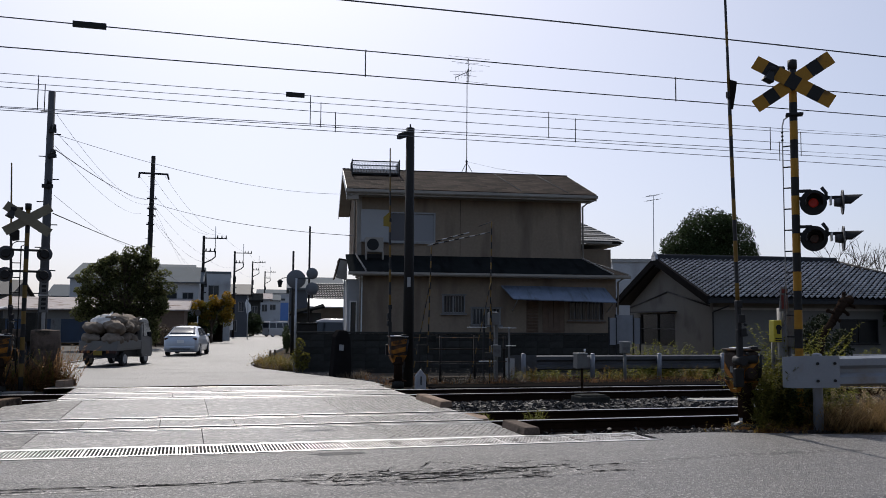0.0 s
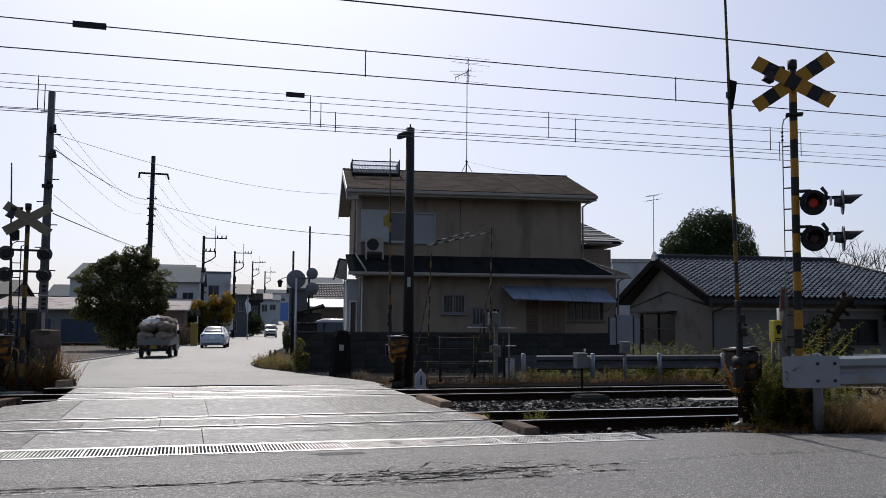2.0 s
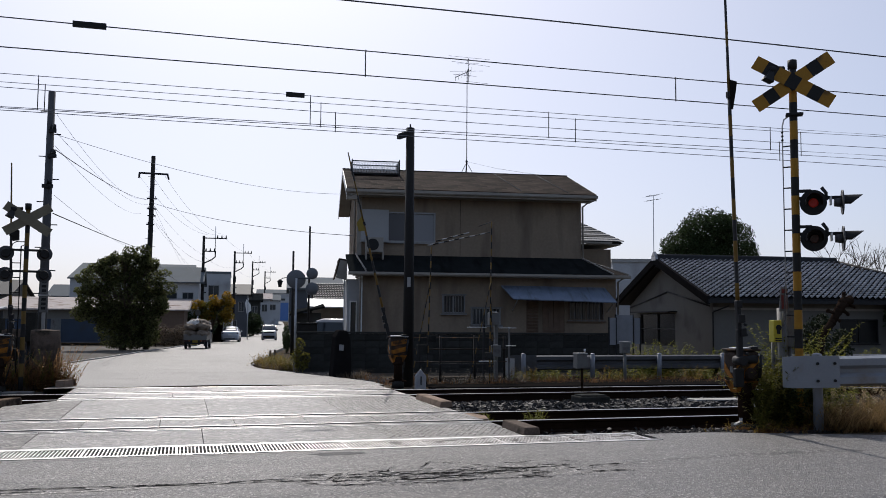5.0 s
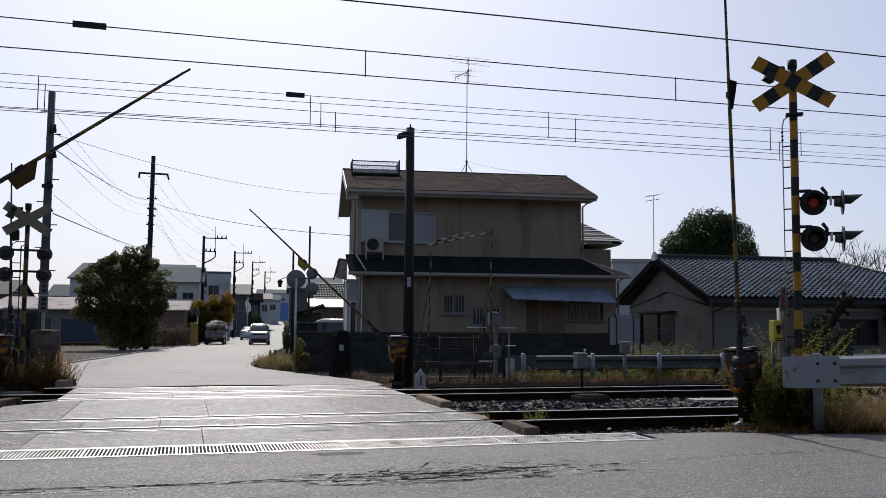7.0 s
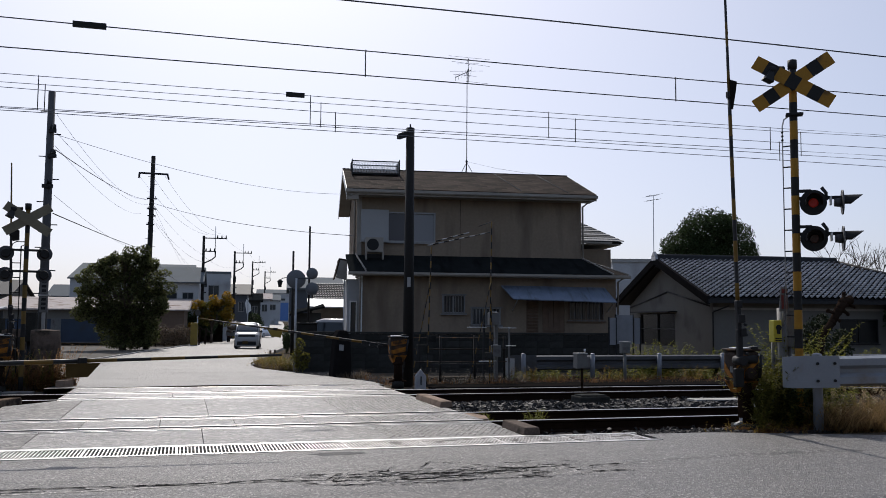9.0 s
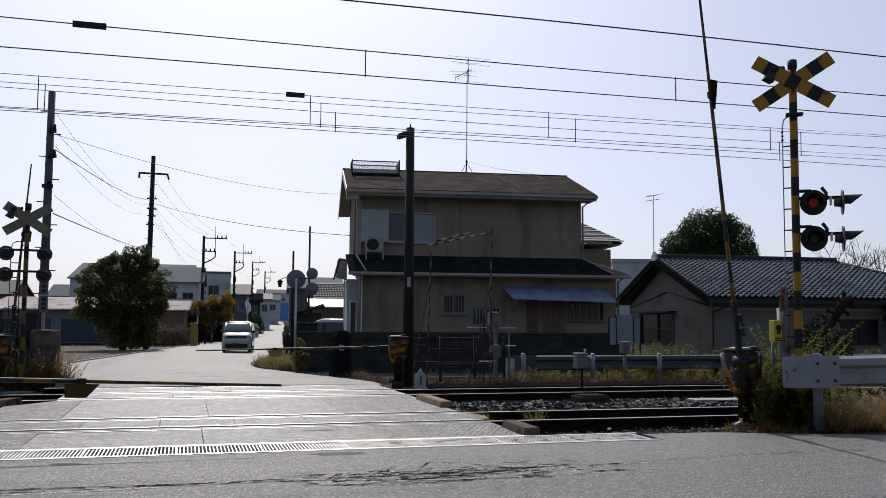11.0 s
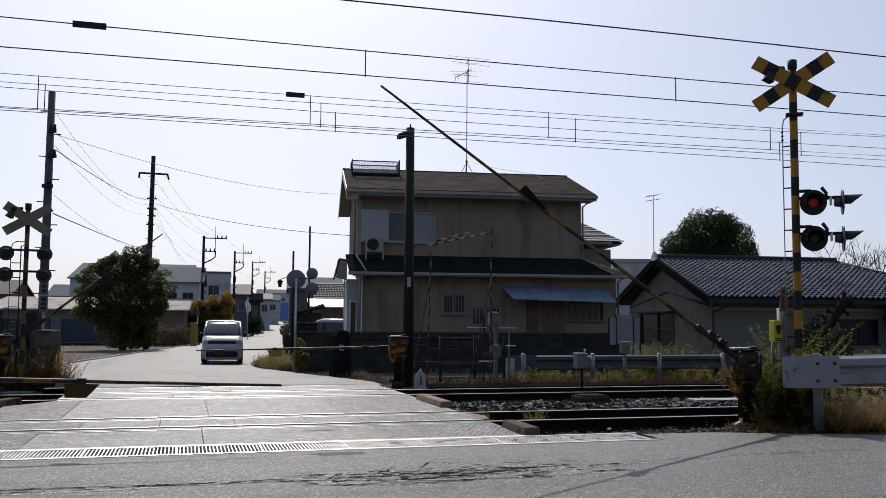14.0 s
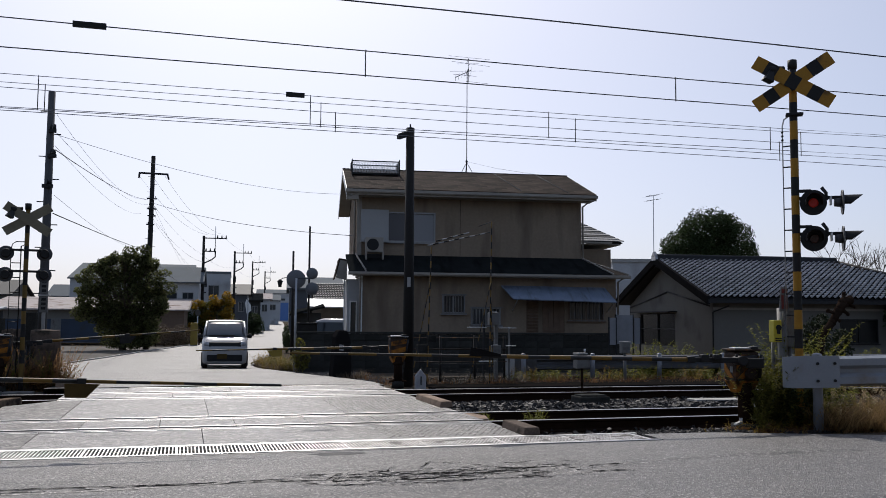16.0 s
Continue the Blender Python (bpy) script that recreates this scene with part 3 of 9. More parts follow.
def build_tracks():
    for name, ya, yb in (("track_near", RAILS[0], RAILS[1]), ("track_far", RAILS[2], RAILS[3])):
        t = thing(name, "railway track with worn steel rails on sleepers", "railway track", kind="structure")
        for y in (ya, yb):
            bm = bmesh.new()
            prof = [(-0.065, -0.155), (0.065, -0.155), (0.065, -0.14), (0.01, -0.12), (0.01, -0.04), (0.034, -0.03), (0.034, -0.004), (0.028, 0.0), (-0.028, 0.0), (-0.034, -0.004), (-0.034, -0.03), (-0.01, -0.04), (-0.01, -0.12), (-0.065, -0.14)]
            fs = prism(bm, [(y + a, z) for a, z in prof], "x", -90, 160)
            for f in fs:
                f.material_index = 1 if f.calc_center_median().z > -0.003 else 0
            part("rail", bm, [RUST, RAILTOP], t)
        yc = (ya + yb) / 2
        bm = bmesh.new()
        box(bm, (0, 0, 0), (0.2, 1.95, 0.15), bevel=0.012)
        me = mesh_of("sleeper", bm, WOOD_DARK)
        x = X1 + 0.35
        xs = []
        while x < 42:
            xs.append(x)
            x += 0.62
        x = X0 - 0.35
        while x > -20:
            xs.append(x)
            x -= 0.62
        for x in xs:
            s = new("sleeper", me)
            s.parent = t
            s.location = (x, yc, -0.23)
    for x, y, l in ((6.45, 12.1, 0.62), (6.4, 11.0, 0.55), (8.2, 11.0, 0.7)):
        p = boxpart("timber_board", (x, y, -0.12), (l, 0.22, 0.05), CONC_TAN, None, bevel=0.008, rz=-3)
        tagged(p, "weathered tan timber board lying beside the rail", "timber", "loose timber boards")
    # ballast bed and loose stones
    bm = bmesh.new()
    for xa, xb in ((X1 + 0.02, 160), (-90, X0 - 0.02)):
        prism(bm, [(9.55, -0.3), (9.75, -0.2), (10.2, -0.185), (12.1, -0.185), (13.2, -0.13), (14.2, -0.185), (16.4, -0.185), (17.3, -0.25), (17.5, -0.35)], "x", xa, xb)
    prism(bm, [(17.2, -0.5), (17.2, -0.075), (20.5, -0.145), (22.2, -0.19), (22.2, -0.5)], "x", 4.7, 160)
    b = part("ballast_bed", bm, BALLAST_TILE_SHADE)
    tagged(b, "dark railway ballast bed and tile lip shade under the sleepers", "ballast", kind="structure")
    rnd = random.Random(7)
    vs, fs = [], []
    base = [(sx * 0.62, sy * 0.62, sz * 0.62) for sz in (-1, 1) for sy in (-1, 1) for sx in (-1, 1)]
    quads = [(0, 2, 3, 1), (4, 5, 7, 6), (0, 1, 5, 4), (2, 6, 7, 3), (0, 4, 6, 2), (1, 3, 7, 5)]

    def bed(y):
        k = ((9.5, -0.23), (9.75, -0.2), (10.2, -0.185), (12.1, -0.185), (13.2, -0.13), (14.2, -0.185), (16.4, -0.185), (17.4, -0.28))
        for (a, za), (c, zc) in zip(k, k[1:]):
            if y <= c:
                return za + (zc - za) * (y - a) / (c - a)
        return -0.28
    for k in range(17000):
        if k < 9500:
            x, y = 3.7 + 8.5 * rnd.random() ** 1.1, rnd.uniform(11.75, 14.65)
        elif k < 13000:
            x, y = 3.7 + 10 * rnd.random(), rnd.uniform(9.5, 17.3)
        elif k < 15500:
            x, y = 8 + 26 * rnd.random(), rnd.uniform(11.8, 17.3)
        else:
            x, y = -2.4 - 3.5 * rnd.random(), rnd.uniform(13.0, 17.3)
        s = rnd.uniform(0.026, 0.062)
        q = Euler((rnd.random() * 6, rnd.random() * 6, rnd.random() * 6)).to_matrix()
        o = len(vs)
        sc = (rnd.uniform(0.7, 1.3), rnd.uniform(0.6, 1.1), rnd.uniform(0.5, 0.9))
        c = Vector((x, y, bed(y) + s * 0.45))
        for p in base:
            j = rnd.uniform(0.65, 1.35)
            vs.append(c + q @ Vector((p[0] * s * sc[0] * j, p[1] * s * sc[1] * rnd.uniform(0.7, 1.3), p[2] * s * sc[2] * j)))
        fs += [tuple(o + i for i in f) for f in quads]
    for k in range(2600):
        x, y = 4.9 + 3.0 * rnd.random() ** 1.3, 9.02 + 0.55 * rnd.random()
        s = rnd.uniform(0.008, 0.03)
        q = Euler((rnd.random() * 6, rnd.random() * 6, rnd.random() * 6)).to_matrix()
        o = len(vs)
        c = Vector((x, y, -0.055 + s * 0.3))
        for p in base:
            vs.append(c + q @ (Vector(p) * s * rnd.uniform(0.7, 1.3)))
        fs += [tuple(o + i for i in f) for f in quads]
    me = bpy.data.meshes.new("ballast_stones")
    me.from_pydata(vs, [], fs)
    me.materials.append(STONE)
    gv, gf = [], []
    for k in range(4200):
        y = rnd.uniform(19.5, 27.5)
        edge = 3.55 - max(0.0, y - 21) * 0.14
        x = edge + 0.05 + (4.5 + 0.05 * (y - 19.5) - edge) * rnd.random() ** 1.4
        s = rnd.uniform(0.018, 0.05)
        q = Euler((rnd.random() * 6, rnd.random() * 6, rnd.random() * 6)).to_matrix()
        o = len(gv)
        c = Vector((x, y, profile_z(y) - 0.09 + s * 0.3))
        for p in base:
            gv.append(c + q @ (Vector(p) * s * rnd.uniform(0.7, 1.3)))
        gf += [tuple(o + i for i in f) for f in quads]
    gm = bpy.data.meshes.new("verge_gravel")
    gm.from_pydata(gv, [], gf)
    gm.materials.append(GRAVEL)
    tagged(new("verge_gravel", gm), "grey gravel on the street verge", "gravel", kind="stuff")
    st = new("ballast_stones", me)
    tagged(st, "loose grey crushed stones between the tracks", "ballast", kind="stuff")


# ---- overhead wires ----
def wire(name, pts, r, label, group, mats=WIRE, n=5):
    bm = bmesh.new()
    path_tube(bm, pts, r, n)
    w = part(name, bm, mats)
    return tagged(w, label, "overhead wire", group)


def sag(a, b, drop, n=14):
    a, b = Vector(a), Vector(b)
    return [a.lerp(b, i / n) - Vector((0, 0, 4 * drop * (i / n) * (1 - i / n))) for i in range(n + 1)]


# wire heights above the rails at three places along the line
NEAR_X, Z_NEAR_M, Z_NEAR_C = (-2.13, 3.16, 10.16), (4.658, 4.643, 4.676), (4.308, 4.327, 4.353)
FEED_X, Z_FEED = (1.81, 5.23, 9.32), (4.932, 4.945, 4.934)
HANG_N, SLEEVE_N, SLEEVE_F = (-2.44, 2.13, 6.57), -1.17, 1.71
FAR_SETS = ((15.25, (-2.88, 4.32, 13.86), (5.028, 5.047, 5.119), (4.5, 4.577, 4.686), (-2.32, 1.97, 6.35, 11.08)),
            (15.6, (-2.94, 4.42, 14.18), (4.978, 5.03, 5.172), (4.557, 4.613, 4.675), (-2.27, 2.2, 7.04, 12.06)),
            (14.9, (-2.81, 4.23, 13.54), (4.73, 4.689, 4.762), (4.372, 4.38, 4.381), (2.35, 11.03)))


def build_catenary():
    def line(y, zs, xs):
        k0, k1 = (zs[1] - zs[0]) / (xs[1] - xs[0]), (zs[2] - zs[1]) / (xs[2] - xs[1])
        pts = [(-40, y, zs[0] + k0 * (-40 - xs[0]) * 0.15)]
        for i in range(9):
            x = xs[0] + (xs[2] - xs[0]) * i / 8
            f = (x - xs[0]) / (xs[2] - xs[0])
            a, c, b = zs
            m = (xs[1] - xs[0]) / (xs[2] - xs[0])
            z = a * (f - m) * (f - 1) / (m) + c * f * (f - 1) / (m * (m - 1)) + b * f * (f - m) / (1 - m)
            pts.append((x, y, z))
        pts.append((70, y, zs[2] + k1 * 8))
        return pts

    def height(pts, x):
        for a, b in zip(pts, pts[1:]):
            if a[0] <= x <= b[0]:
                return a[2] + (b[2] - a[2]) * (x - a[0]) / (b[0] - a[0])
        return pts[-1][2]

    def hanger(wd, x, y, ztop, zbot):
        bm = bmesh.new()
        tube(bm, (x, y, zbot - 0.015), (x, y, ztop + 0.015), 0.008, n=6)
        part("hanger", bm, WIRE, wd)
    g = "railway overhead wires"
    NX = NEAR_X
    ms = line(11.15, Z_NEAR_M, NX)
    ct = line(11.15, Z_NEAR_C, NX)
    w = wire("messenger_wire", ms, 0.0075, "black messenger wire strung over the near track", g)
    for x in HANG_N:
        hanger(w, x, 11.15, height(ms, x), height(ct, x))
    boxpart("section_insulator", (SLEEVE_N, 11.15, height(ms, SLEEVE_N)), (0.37, 0.05, 0.065), BLACK, w, "dark sleeve on the wire")
    wire("contact_wire", ct, 0.0075, "taut black contact wire over the near track", g)
    wire("feeder_wire", line(10.2, Z_FEED, FEED_X), 0.0095, "thick black feeder wire above the near track", g)
    for y, xs, zm, zc, hx in FAR_SETS:
        ms, ct = line(y, zm, xs), line(y, zc, xs)
        w = wire("messenger_wire", ms, 0.0055, "thin messenger wire strung over the far track", g, WIRE_GREY)
        for x in hx:
            hanger(w, x, y, height(ms, x), height(ct, x))
        if y == 15.25:
            boxpart("section_insulator", (SLEEVE_F, y, height(ms, SLEEVE_F)), (0.31, 0.05, 0.075), BLACK, w, "dark sleeve on the wire")
        wire("contact_wire", ct, 0.006, "thin contact wire over the far track", g, WIRE_GREY)
    # masts that carry the wires, past both ends of the crossing
    for x in (-40, 70):
        c = thing("catenary_mast", "concrete catenary mast with a beam over both tracks", "mast", pose(x, 0, -0.3), "catenary masts")
        for y in (8.9, 18.2):
            tubepart("pole", [(0, y, 0), (0, y, 6.6)], 0.14, POLE_CONC, c, n=12)
        boxpart("beam", (0, 13.55, 5.9), (0.14, 9.5, 0.2), DARKMETAL, c)
        for y in (10.2, 11.15, 15.05, 15.25, 15.45):
            tubepart("hanging_arm", [(0, y, 5.85), (0, y, 4.2)], 0.03, DARKMETAL, c)


# ---- barriers ----
def bands(bm, a, b, r0, r1, step, n=8, start=0):
    """A round bar painted in bands of two colours."""
    a, b = Vector(a), Vector(b)
    k = max(1, round((b - a).length / step))
    for i in range(k):
        p, q = a.lerp(b, i / k), a.lerp(b, (i + 1) / k)
        tube(bm, p, q, r0 + (r1 - r0) * i / k, r0 + (r1 - r0) * (i + 1) / k, n=n, mi=(i + start) % 2, caps=False)
    bmesh.ops.remove_doubles(bm, verts=bm.verts, dist=0.0008)
    bmesh.ops.holes_fill(bm, edges=[e for e in bm.edges if e.is_boundary], sides=0)


def barrier(label, base, pivot, length, plate_at, flip, plate_side, plate_mat, near_one, bold, drop):
    """Gate drive on a stub post, with its arm as a moving part. flip 1: the arm reaches along +x when closed. bold: broad stripes on a closed face. drop: how far the arm is clamped below its hub."""
    g = thing("crossing_barrier", label, "crossing barrier", pose(*base), "crossing barriers")
    bm = bmesh.new()
    tube(bm, (0, 0, 0), (0, 0, 0.52), 0.085, 0.08, n=14)
    tube(bm, (0, 0, 0.36), (0, 0, 0.42), 0.1, 0.1, n=14)
    part("post", bm, RUST, g, "rust-brown stub post")
    for k in range(3):
        a = math.radians(200 + 120 * k)
        bm = bmesh.new()
        prism(bm, [(0.07, 0.03), (0.2, 0.03), (0.19, 0.05), (0.1, 0.07), (0.075, 0.12)], "y", -0.022, 0.022)
        bm.transform(pose(0, 0, 0, 0, 0, math.degrees(a)))
        part("foot_gusset", bm, SHUTTER if k == 0 and near_one else RUST, g, "whitewashed foot" if k == 0 and near_one else "")
    bm = bmesh.new()
    tube(bm, (0, 0, -0.1), (0, 0, 0.04), *((0.13, 0.11) if bold else (0.18, 0.16)), n=16)
    part("base_plate", bm, CONC_DARK, g)
    bm = bmesh.new()
    box(bm, (0, 0.06, 0.72), (0.34, 0.26, 0.36), bevel=0.05)
    part("drive_box", bm, RUST_PAINT, g, "rust-stained black drive housing")
    bm = bmesh.new()
    lo = [bm.verts.new((x, y + 0.06, 0.40)) for x, y in ((-0.10, -0.08), (0.10, -0.08), (0.10, 0.08), (-0.10, 0.08))]
    hi = [bm.verts.new((x, y + 0.06, 0.55)) for x, y in ((-0.165, -0.125), (0.165, -0.125), (0.165, 0.125), (-0.165, 0.125))]
    for i in range(4):
        bm.faces.new((lo[i], lo[(i + 1) % 4], hi[(i + 1) % 4], hi[i]))
    bm.faces.new(lo[::-1])
    bm.faces.new(hi)
    part("skirt", bm, STRIPE, g, "worn orange tapered skirt", 0.012)
    if not bold:
        bm = bmesh.new()
        tube(bm, (-0.12, -0.05, 0.80), (0.12, -0.05, 0.80), 0.055, n=14)
        part("motor", bm, DARKMETAL, g)
    for pts in ([(-0.155, 0.725), (0.155, 0.785), (0.155, 0.875), (-0.155, 0.815)], [(-0.155, 0.555), (0.155, 0.63), (0.155, 0.725), (-0.155, 0.645)]) if bold else ([(-0.15, 0.57), (-0.06, 0.57), (0.15, 0.77), (0.15, 0.85)], [(-0.15, 0.69), (-0.15, 0.79), (-0.08, 0.86), (0.02, 0.86)]):
        bm = bmesh.new()
        prism(bm, pts, "y", -0.076, -0.066)
        part("stripe", bm, STRIPE, g, "slanting orange hazard stripe")
    for sx in (-1, 1):
        bm = bmesh.new()
        prism(bm, [(-0.03, 0.58), (0.06, 0.58), (0.15, 0.67), (0.15, 0.76)], "x", min(sx * 0.166, sx * 0.175), max(sx * 0.166, sx * 0.175))
        part("stripe", bm, STRIPE, g)
        boxpart("rating_plate", (sx * 0.176, 0.0, 0.68), (0.006, 0.05, 0.07), BOX_GREY, g)
        for z in (0.56, 0.84):
            bm = bmesh.new()
            tube(bm, (sx * 0.13, -0.075, z), (sx * 0.13, -0.09, z), 0.014, n=8)
            part("bolt", bm, DARKMETAL, g)
    bm = bmesh.new()
    box(bm, (0, 0.06, 0.912), (0.36, 0.28, 0.028), bevel=0.012)
    part("lid", bm, RUST_PAINT, g, "worn dark lid")
    bm = bmesh.new()
    box(bm, (-0.02, 0.02, 0.932), (0.26, 0.15, 0.02), bevel=0.008)
    part("lid_plate", bm, GALV, g, "bright worn plate")
    if bold:
        # pale strip along the lid's front edge, its highlight put into the colour
        boxpart("lid_rim", (0, -0.085, 0.915), (0.37, 0.014, 0.016), SHUTTER, g, "pale strip painting the lid's highlight")
    else:
        bm = bmesh.new()
        tube(bm, (0.02, -0.09, 0.63), (0.02, -0.13, 0.63), 0.075, 0.06, n=16)
        part("gear_cover", bm, RUST_PAINT, g)
    tubepart("drive_rod", [(0.14, -0.1, 0.58), (0.17, -0.1, 0.86)], 0.018, DARKMETAL, g)
    bm = bmesh.new()
    box(bm, (0.1, -0.03, 0.935), (0.09, 0.1, 0.04), bevel=0.012)
    part("latch", bm, DARKMETAL, g)
    tubepart("cable", [(0.1, 0.1, 0.5), (0.16, 0.08, 0.4), (0.12, 0.06, 0.24), (0.07, 0.05, 0.04)], 0.012, DARKMETAL, g)
    arm = thing("arm", "", "")
    arm.parent = g
    tagged(arm, "long tapered barrier arm banded in yellow and black")
    f = flip
    bm = bmesh.new()
    bands(bm, (0.66 * f, 0, 0), (plate_at * f, 0, 0), 0.025, 0.021, 0.24, n=10, start=0)
    part("lower_bar", bm, [ARM_YELLOW, ARM_BLACK], arm, "bar banded in yellow and black")
    bm = bmesh.new()
    bands(bm, (plate_at * f, 0, 0.0), (length * f, 0, 0.0), 0.0185, 0.0125, 0.28, n=8, start=1)
    part("upper_bar", bm, [ARM_BLACK, ARM_DULL], arm, "slim dull-banded outer bar")
    bm = bmesh.new()
    q = plate_side
    if length > 5:
        outline = [((plate_at - 0.18) * f, 0.0), ((plate_at + 0.18) * f, 0.0), ((plate_at + 0.16) * f, 0.095 * q), ((plate_at - 0.02) * f, 0.06 * q), ((plate_at - 0.18) * f, 0.025 * q)]
    else:
        outline = [((plate_at - 0.14) * f, 0.02 * q), ((plate_at + 0.16) * f, 0.02 * q), ((plate_at + 0.05) * f, 0.145 * q), ((plate_at - 0.13) * f, 0.145 * q)]
    prism(bm, outline, "y", -0.034, -0.026)
    part("skirt_plate", bm, plate_mat, arm, "hanging warning plate")
    bm = bmesh.new()
    box(bm, (0.2 * f, 0, 0), (0.34, 0.06, 0.066), bevel=0.015)
    box(bm, (0.5 * f, 0.0, 0.0), (0.36, 0.05, 0.052), bevel=0.01)
    box(bm, (0.49 * f, -0.015, 0.02 * q), (0.10, 0.075, 0.085), bevel=0.012)
    box(bm, (0.66 * f, -0.01, 0.0), (0.09, 0.065, 0.075), bevel=0.012)
    part("arm_holder", bm, DARKMETAL, arm, "dark steel arm holder")
    bm = bmesh.new()
    tube(bm, (0, 0.09, 0), (0, -0.22 if bold else -0.08, 0), 0.055, n=16)
    part("hub", bm, DARKMETAL, arm)
    bm = bmesh.new()
    box(bm, (0.33 * f, -0.03, 0.035 * q), (0.10, 0.07, 0.06), bevel=0.012)
    part("clamp", bm, DARKMETAL, arm)
    for dx in (0.08, 0.3, 0.42):
        bm = bmesh.new()
        tube(bm, (dx * f, -0.05, 0.04 * q), (dx * f, -0.05, 0.075 * q), 0.016, n=8)
        part("bolt", bm, DARKMETAL, arm)
    bm = bmesh.new()
    box(bm, (plate_at * f, 0, 0.0), (0.08, 0.055, 0.06), bevel=0.008)
    part("fold_joint", bm, DARKMETAL, arm)
    bm = bmesh.new()
    box(bm, (-0.2 * f, 0.0, -0.03), (0.22, 0.06, 0.12), bevel=0.015)
    part("counterweight", bm, BLACK, arm)
    for c in arm.children:
        if not c.name.startswith("hub"):
            c.matrix_basis = Matrix.Translation((0, 0, -drop)) @ c.matrix_basis
    if drop:
        boxpart("clamp_plate", (0.02 * f, -0.02, -drop / 2), (0.09, 0.05, drop + 0.06), DARKMETAL, arm, bevel=0.01)
    return arm, tuple(p - c for p, c in zip(pivot, base)), flip


ARMS = {}


def build_barriers():
    for key, (x, y, z, length, plate, flip, side, pm, lab) in {
        "nr": (6.30, 9.33, 0.775, 5.25, 3.17, -1, 1, MATT_BLACK, "yellow and black crossing barrier beside the guard rail"),
        "nl": (-3.95, 8.8, 0.74, 4.86, 3.08, 1, -1, PLATE_DARK, "yellow and black crossing barrier across the near lane"),
        "fr": (4.14, 17.9, 0.835, 3.91, 2.43, -1, -1, PLATE_OCHRE, "yellow and black crossing barrier beside the dark railway pole"),
        "fl": (-3.0, 17.9, 0.75, 3.3, 2.0, 1, -1, BLACK, "yellow and black crossing barrier beside the far signal"),
    }.items():
        bold = key in ("fr", "fl")
        base = (4.1 if key == "fr" else -3.1, y - 0.32, profile_z(y) + 0.01) if bold else (x - 0.19 * flip, y + 0.2, profile_z(y) - 0.02)
        ARMS[key] = barrier(lab, base, (x, y, z), length, plate, flip, side, pm, key == "nr", bold, 0.14 if key == "fr" else 0.0)


